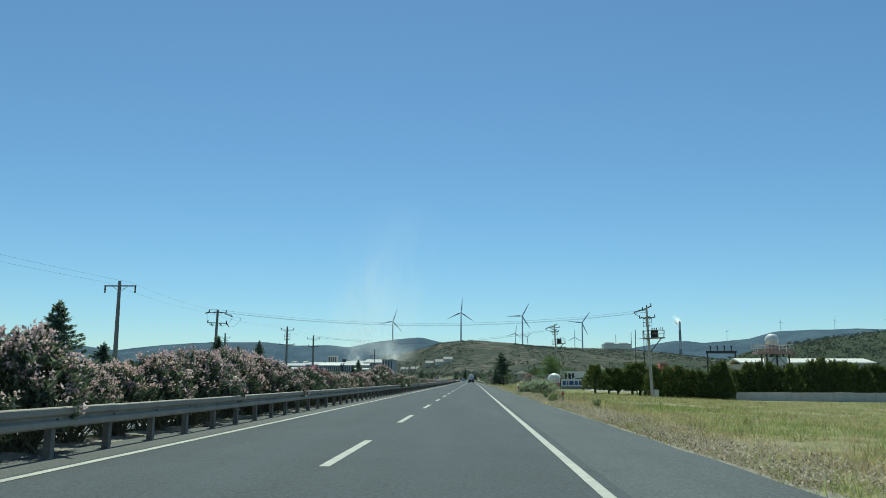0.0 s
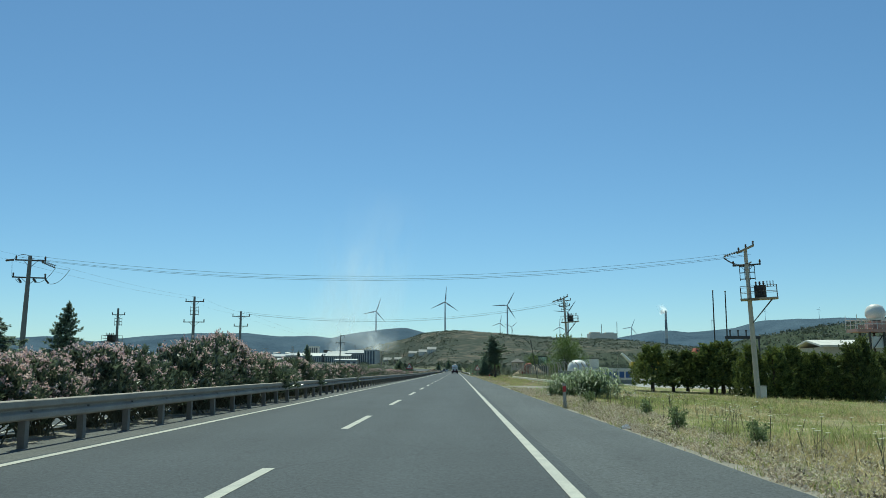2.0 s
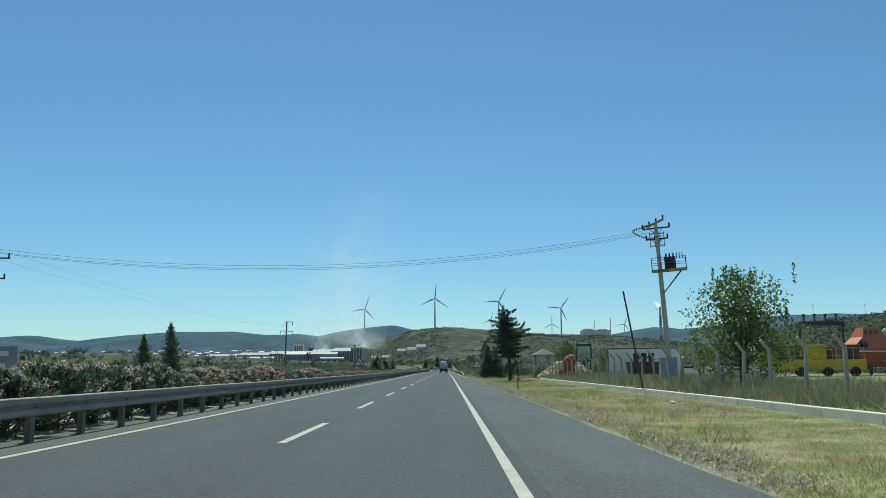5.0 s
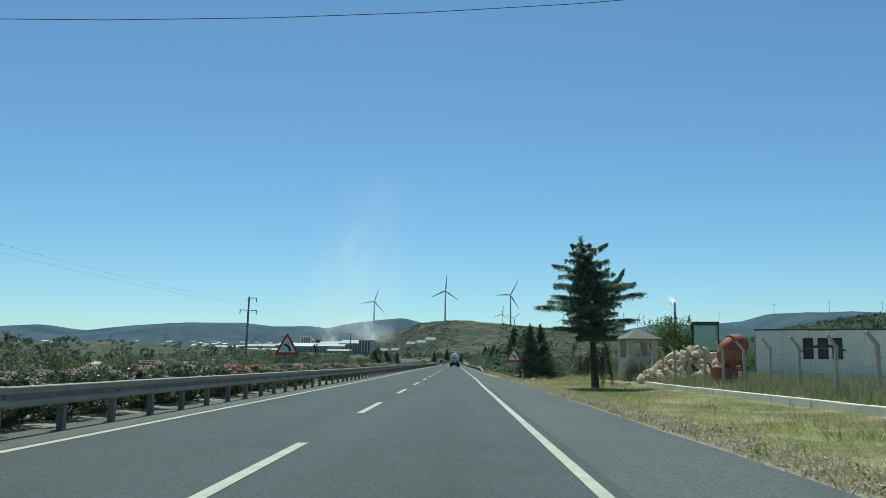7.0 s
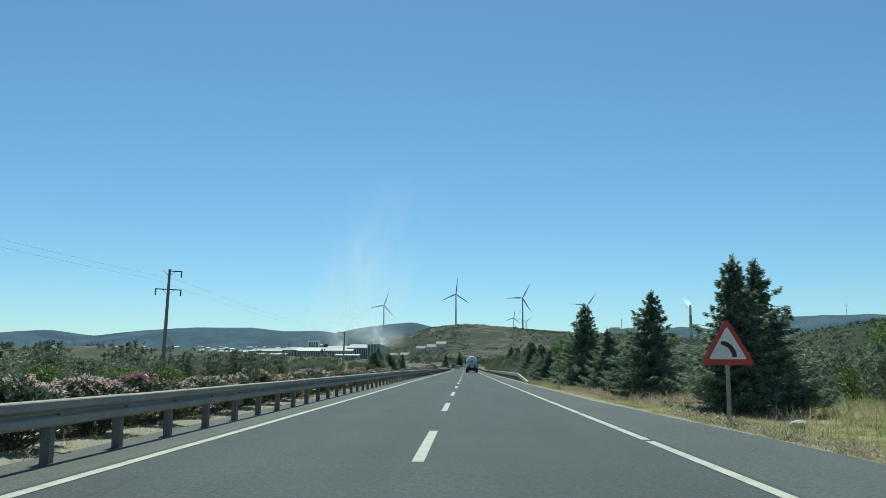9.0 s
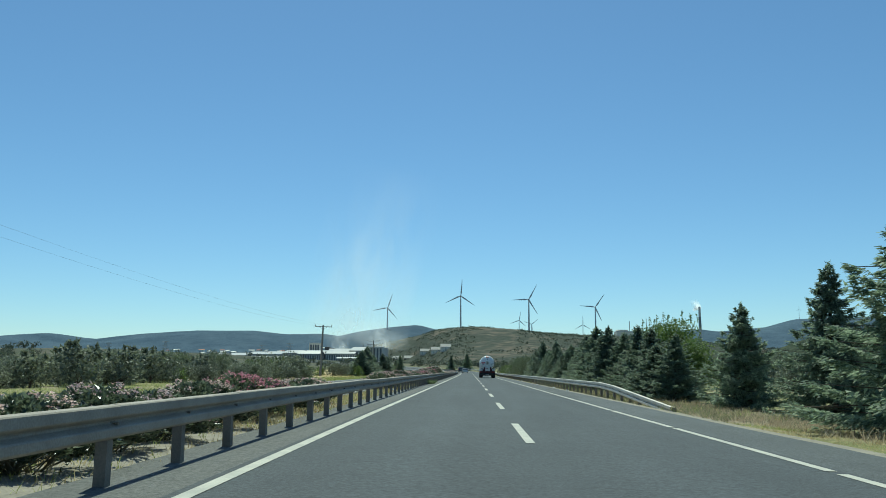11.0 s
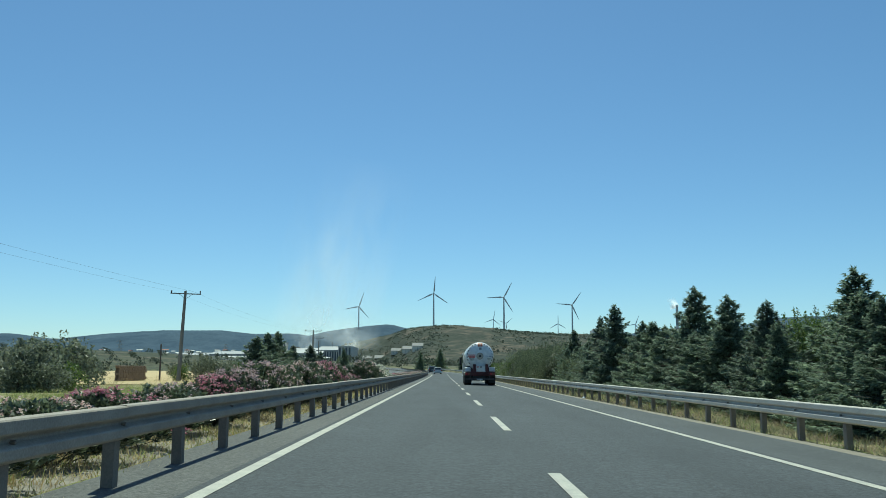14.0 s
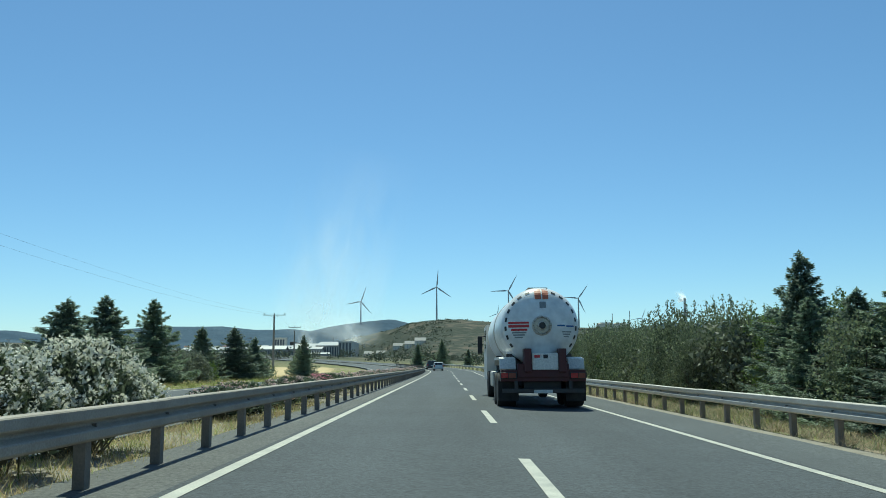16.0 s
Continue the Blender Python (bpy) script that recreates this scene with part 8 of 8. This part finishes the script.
def tanker(m):
    """Rear-on tank truck: steel barrel on a three-axle chassis, tool box and lamps at the rear, cab ahead."""
    t = thing("tanker_truck", "white gas tanker truck with a domed tank end", "truck", m)
    R, zc = 1.18, 2.42
    tank = part("tank", moved(lathe([(0.02, -0.42), (0.35, -0.40), (0.7, -0.31), (0.98, -0.16), (1.12, 0.0), (R, 0.18), (R, 8.0), (1.1, 8.2), (0.7, 8.45), (0.02, 8.55)], 40, "y"), Matrix.Translation((0, 0.7, zc))), M_TANK, t, "white painted tank with faint dirt", True)
    def dome(r):
        """Depth of the tank end at a distance from its axis."""
        return 0.7 + float(np.interp(r, [0.02, 0.35, 0.7, 0.98, 1.12, 1.18], [-0.42, -0.40, -0.31, -0.16, 0.0, 0.18]))

    def mark(name, x0, x1, z0, z1, colour, lift=0.012, label=""):
        """A painted mark or plate that follows the curve of the tank end."""
        n = 5
        v, f = [], []
        for d in (lift, -0.01):
            for i in range(n + 1):
                for k in range(n + 1):
                    x, z = x0 + (x1 - x0) * i / n, z0 + (z1 - z0) * k / n
                    v.append((x, dome(math.hypot(x, z)) - d, zc + z))
        w = n + 1
        for i in range(n):
            for k in range(n):
                q = (i * w + k, (i + 1) * w + k, (i + 1) * w + k + 1, i * w + k + 1)
                f += [q, tuple(w * w + p for p in q[::-1])]
        part(name, (v, f), colour, tank, label)

    part("manhole", moved(lathe([(0.29, 0.06), (0.30, -0.02), (0.25, -0.06), (0.23, -0.02), (0.13, -0.03), (0.12, -0.14), (0.09, -0.15)], 28, "y"), Matrix.Translation((0, 0.30, zc))), M_GALV, tank, "round steel flange", True)
    part("outlet", moved(lathe([(0.10, -0.16), (0.085, -0.18), (0.01, -0.17)], 20, "y"), Matrix.Translation((0, 0.30, zc))), M_BLACK, tank, "dark outlet cap", True)
    for k in range(12):
        a = 2 * math.pi * k / 12
        part("bolt", moved(tube((0, 0, 0), (0, -0.10, 0), 0.020, n=6), Matrix.Translation((0.255 * math.cos(a), 0.26, zc + 0.255 * math.sin(a)))), M_GALV_DULL, tank)
    for k in range(18):  # dark reflective dashes round the rim of the tank end
        a = radians(-33 + 246 * k / 17)
        if abs(math.cos(a)) > 0.2:
            c, e, r0 = math.cos(a), math.sin(a), 1.06
            v = []
            for q in (-0.028, 0.028):
                for w in (-0.065, 0.065):
                    for d in (0.012, -0.01):
                        r = r0 + q
                        v.append((c * r - e * w, dome(r) - d, zc + e * r + c * w))
            part("rim_mark", (v, box(0, 1, 0, 1, 0, 1)[1]), M_BLACK, tank)
    mark("orange_plate", -0.18, 0.01, 0.80, 1.13, M_ORANGE, 0.014)
    mark("orange_plate", 0.05, 0.23, 0.80, 1.13, M_ORANGE, 0.014)
    mark("plate_stroke", 0.01, 0.05, 0.84, 1.13, M_WHITE, 0.016)
    mark("grey_plate", -0.05, 0.14, 0.53, 0.72, M_GREY)
    mark("red_notice", -0.98, -0.38, 0.06, 0.12, M_RED)
    mark("red_notice", -0.98, -0.38, -0.05, 0.03, M_RED)
    mark("text_bar", -0.90, -0.43, -0.15, -0.09, M_RED)
    for k in range(3):
        mark("text_bar", -0.88 + 0.04 * k, -0.46 - 0.05 * k, -0.225 - 0.07 * k, -0.185 - 0.07 * k, M_GREY)
        mark("text_bar", 0.60 + 0.03 * k, 0.90 - 0.04 * k, -0.20 - 0.07 * k, -0.165 - 0.07 * k, M_GREY)
    mark("text_bar", 0.46, 0.70, -0.02, 0.025, M_BLUE)
    mark("text_bar", 0.74, 0.98, -0.035, 0.01, M_BLUE)
    part("saddle", joined(box(-1.0, 1.0, 1.2, 1.5, 1.0, 1.6), box(-1.0, 1.0, 6.4, 6.7, 1.0, 1.6), box(-0.45, 0.45, 0.3, 10.8, 0.8, 1.05)), M_DARKMETAL, t)
    part("underbody", joined(box(-0.55, 0.55, 0.4, 9.0, 0.55, 0.85), box(-1.15, 1.15, 3.3, 3.36, 0.35, 1.1), *[tube((-1.0, y, 0.52), (1.0, y, 0.52), 0.11, n=8) for y in (1.2, 2.55, 9.4)]), M_BLACK, t, "black axles and underframe")
    for x in (-1.0, 1.0):
        part("mud_flap", box(x - 0.3, x + 0.3, 0.52, 0.55, 0.2, 0.8), M_RUBBER, t)
    part("rear_frame", joined(box(-1.25, 1.25, 0.15, 0.45, 0.78, 1.12, 0.02), box(-0.75, 0.75, 0.1, 0.5, 0.9, 1.3, 0.02)), M_MAROON, t, "dark red rear frame")
    tb = part("tool_box", box(-0.33, 0.44, 0.05, 0.5, 1.12, 1.60, 0.02), M_WHITE, t, "white tool box with small labels")
    part("label", box(-0.27, -0.1, 0.043, 0.051, 1.47, 1.55), M_RED, tb)
    part("label", box(0.0, 0.13, 0.043, 0.051, 1.45, 1.56), M_BLACK, tb)
    for x in (-0.46, 0.56):
        part("hose_locker", box(x - 0.11, x + 0.11, -0.02, 0.5, 1.05, 1.74, 0.03), M_MAROON, t)
    for x, o in ((-1.02, -1), (1.02, 1)):
        part("mudguard", joined(prism([(0.45, 1.15), (0.55, 1.45), (1.0, 1.5), (3.0, 1.5), (3.4, 1.35), (3.4, 1.25), (3.0, 1.42), (1.0, 1.42), (0.6, 1.35), (0.5, 1.12)], x - 0.24, x + 0.24, "yz")), M_WHITE, t)
        lamp = part("lamp_cluster", box(x - 0.24, x + 0.24, 0.08, 0.18, 0.86, 1.05, 0.015), M_BLACK, t)
        part("red_lens", box(x - 0.22, x - 0.02, 0.06, 0.085, 0.88, 1.03), M_LAMPRED, lamp)
        part("amber_lens", box(x + 0.0, x + 0.2, 0.06, 0.085, 0.88, 1.03), M_RUST, lamp)
        for y in (1.2, 2.55, 9.4):
            wheel(t, x, y, 0.52, 0.55 if y < 5 else 0.32, o)
    part("bumper_bar", joined(box(-1.2, 1.2, 0.12, 0.22, 0.45, 0.57, 0.01), *[box(x - 0.05, x + 0.05, 0.15, 0.3, 0.5, 0.85) for x in (-0.8, 0.8)]), M_DARKMETAL, t)
    part("number_plate", box(-0.28, 0.26, 0.09, 0.118, 0.44, 0.54), M_WHITE, t)
    part("tank_band", moved(lathe([(R + 0.01, 0), (R + 0.02, 0.05), (R + 0.02, 0.2), (R + 0.01, 0.25)], 40, "y"), Matrix.Translation((0, 4.5, zc))), M_GALV, t, "thin steel band", True)
    part("walkway", box(-0.3, 0.3, 1.2, 8.4, zc + R - 0.03, zc + R + 0.04), M_GALV_DULL, t)
    cabn = part("cab", joined(prism([(9.6, 0.7), (11.9, 0.7), (11.95, 1.7), (11.6, 2.85), (9.6, 2.9)], -1.2, 1.2, "yz")), M_HALL, t)
    for x in (-1.205, 1.205):
        part("side_window", box(x - 0.006, x + 0.006, 10.2, 11.3, 1.95, 2.7), M_GLASS, cabn)
        mr = part("mirror", box(x * 1.16 - 0.1, x * 1.16 + 0.1, 11.35, 11.5, 1.75, 2.5, 0.03), M_BLACK, cabn)
        part("mirror_arm", tube((x, 11.5, 2.5), (x * 1.16, 11.45, 2.45), 0.025, n=6), M_BLACK, mr)
    for x in (-0.9, 0.9):
        part("fuel_tank", box(x - 0.3, x + 0.3, 5.4, 7.0, 0.5, 1.05, 0.06), M_GALV, t)
    return t


tanker(on_road(373.6, 1.85, 0.0))


def hatch_car(m, paint, label, L=4.1, W=1.72, H=1.5, tall=False):
    """Small car seen from behind: body, glazed cabin, wheels, lamps."""
    t = thing("car", label, "car", m, group="cars on the road")
    hw = W / 2
    low = [(0.05, 0.35), (0.0, 0.55), (0.05, 0.95), (L * 0.68, 0.98), (L * 0.97, 0.80), (L, 0.5), (L * 0.98, 0.3), (0.3, 0.26)]
    body = prism(low, -hw, hw, "yz")
    part("body", body, paint, t)
    top = [(0.12, 0.95), (0.30 if not tall else 0.2, H - 0.06), (0.6, H), (L * 0.48, H), (L * 0.70, 0.97)]
    v, f = prism(top, -hw, hw, "yz")
    v = [(x * (1 - 0.16 * max(0, z - 0.95) / (H - 0.95)), y, z) for x, y, z in v]
    cabin = part("cabin", (v, f), paint, t)
    part("rear_window", moved(box(-hw * 0.78, hw * 0.78, -0.012, 0.0, -0.17, 0.19), pose(0, 0.2, 1.2, -18, 0, 0)), M_GLASS, cabin)
    for x in (-1, 1):
        part("side_window", moved(box(-0.006, 0.006, 0.55, L * 0.56, 1.02, H - 0.1), pose(x * hw * 0.955, 0, 0)), M_GLASS, cabin)
        part("tail_lamp", box(x * hw * 0.9 - 0.1, x * hw * 0.9 + 0.1, -0.01, 0.1, 0.72, 1.02, 0.01), M_LAMPRED, t)
        for y in (0.75, L - 0.8):
            wheel(t, x * (hw - 0.1), y, 0.31, 0.2, x)
    part("bumper", box(-hw * 0.98, hw * 0.98, -0.08, 0.14, 0.34, 0.58, 0.03), paint, t)
    part("number_plate", box(-0.26, 0.26, -0.025, -0.01, 0.74, 0.85), M_WHITE, t)
    for x in (-1, 1):
        part("headlamp", box(x * hw * 0.78 - 0.16, x * hw * 0.78 + 0.16, L - 0.12, L + 0.015, 0.60, 0.76, 0.02), M_HALL, t, "clear headlamp")
    part("grille", box(-hw * 0.5, hw * 0.5, L - 0.1, L + 0.012, 0.42, 0.58, 0.01), M_BLACK, t)
    part("windscreen", moved(box(-hw * 0.75, hw * 0.75, -0.01, 0.01, -0.3, 0.3), pose(0, L * 0.605, 1.24, 62, 0, 0)), M_GLASS, cabin)
    return t


hatch_car(on_road(499, -1.7), M_SILVER, "silver hatchback on the carriageway")
hatch_car(pose(30.1, 208.5, land(30.1, 208.5), 0, 0, -86), M_WHITE, "white saloon parked at the back of the yard", 4.5, 1.75, 1.45)
hatch_car(on_road(515, -1.9), M_CARDARK, "dark sport utility car on the carriageway", 4.5, 1.82, 1.7, True)
hatch_car(pose(20.9, 163.8, land(20.9, 163.8), 0, 0, -84), M_SILVER, "silver saloon parked behind the yard fence", 4.6, 1.75, 1.43)
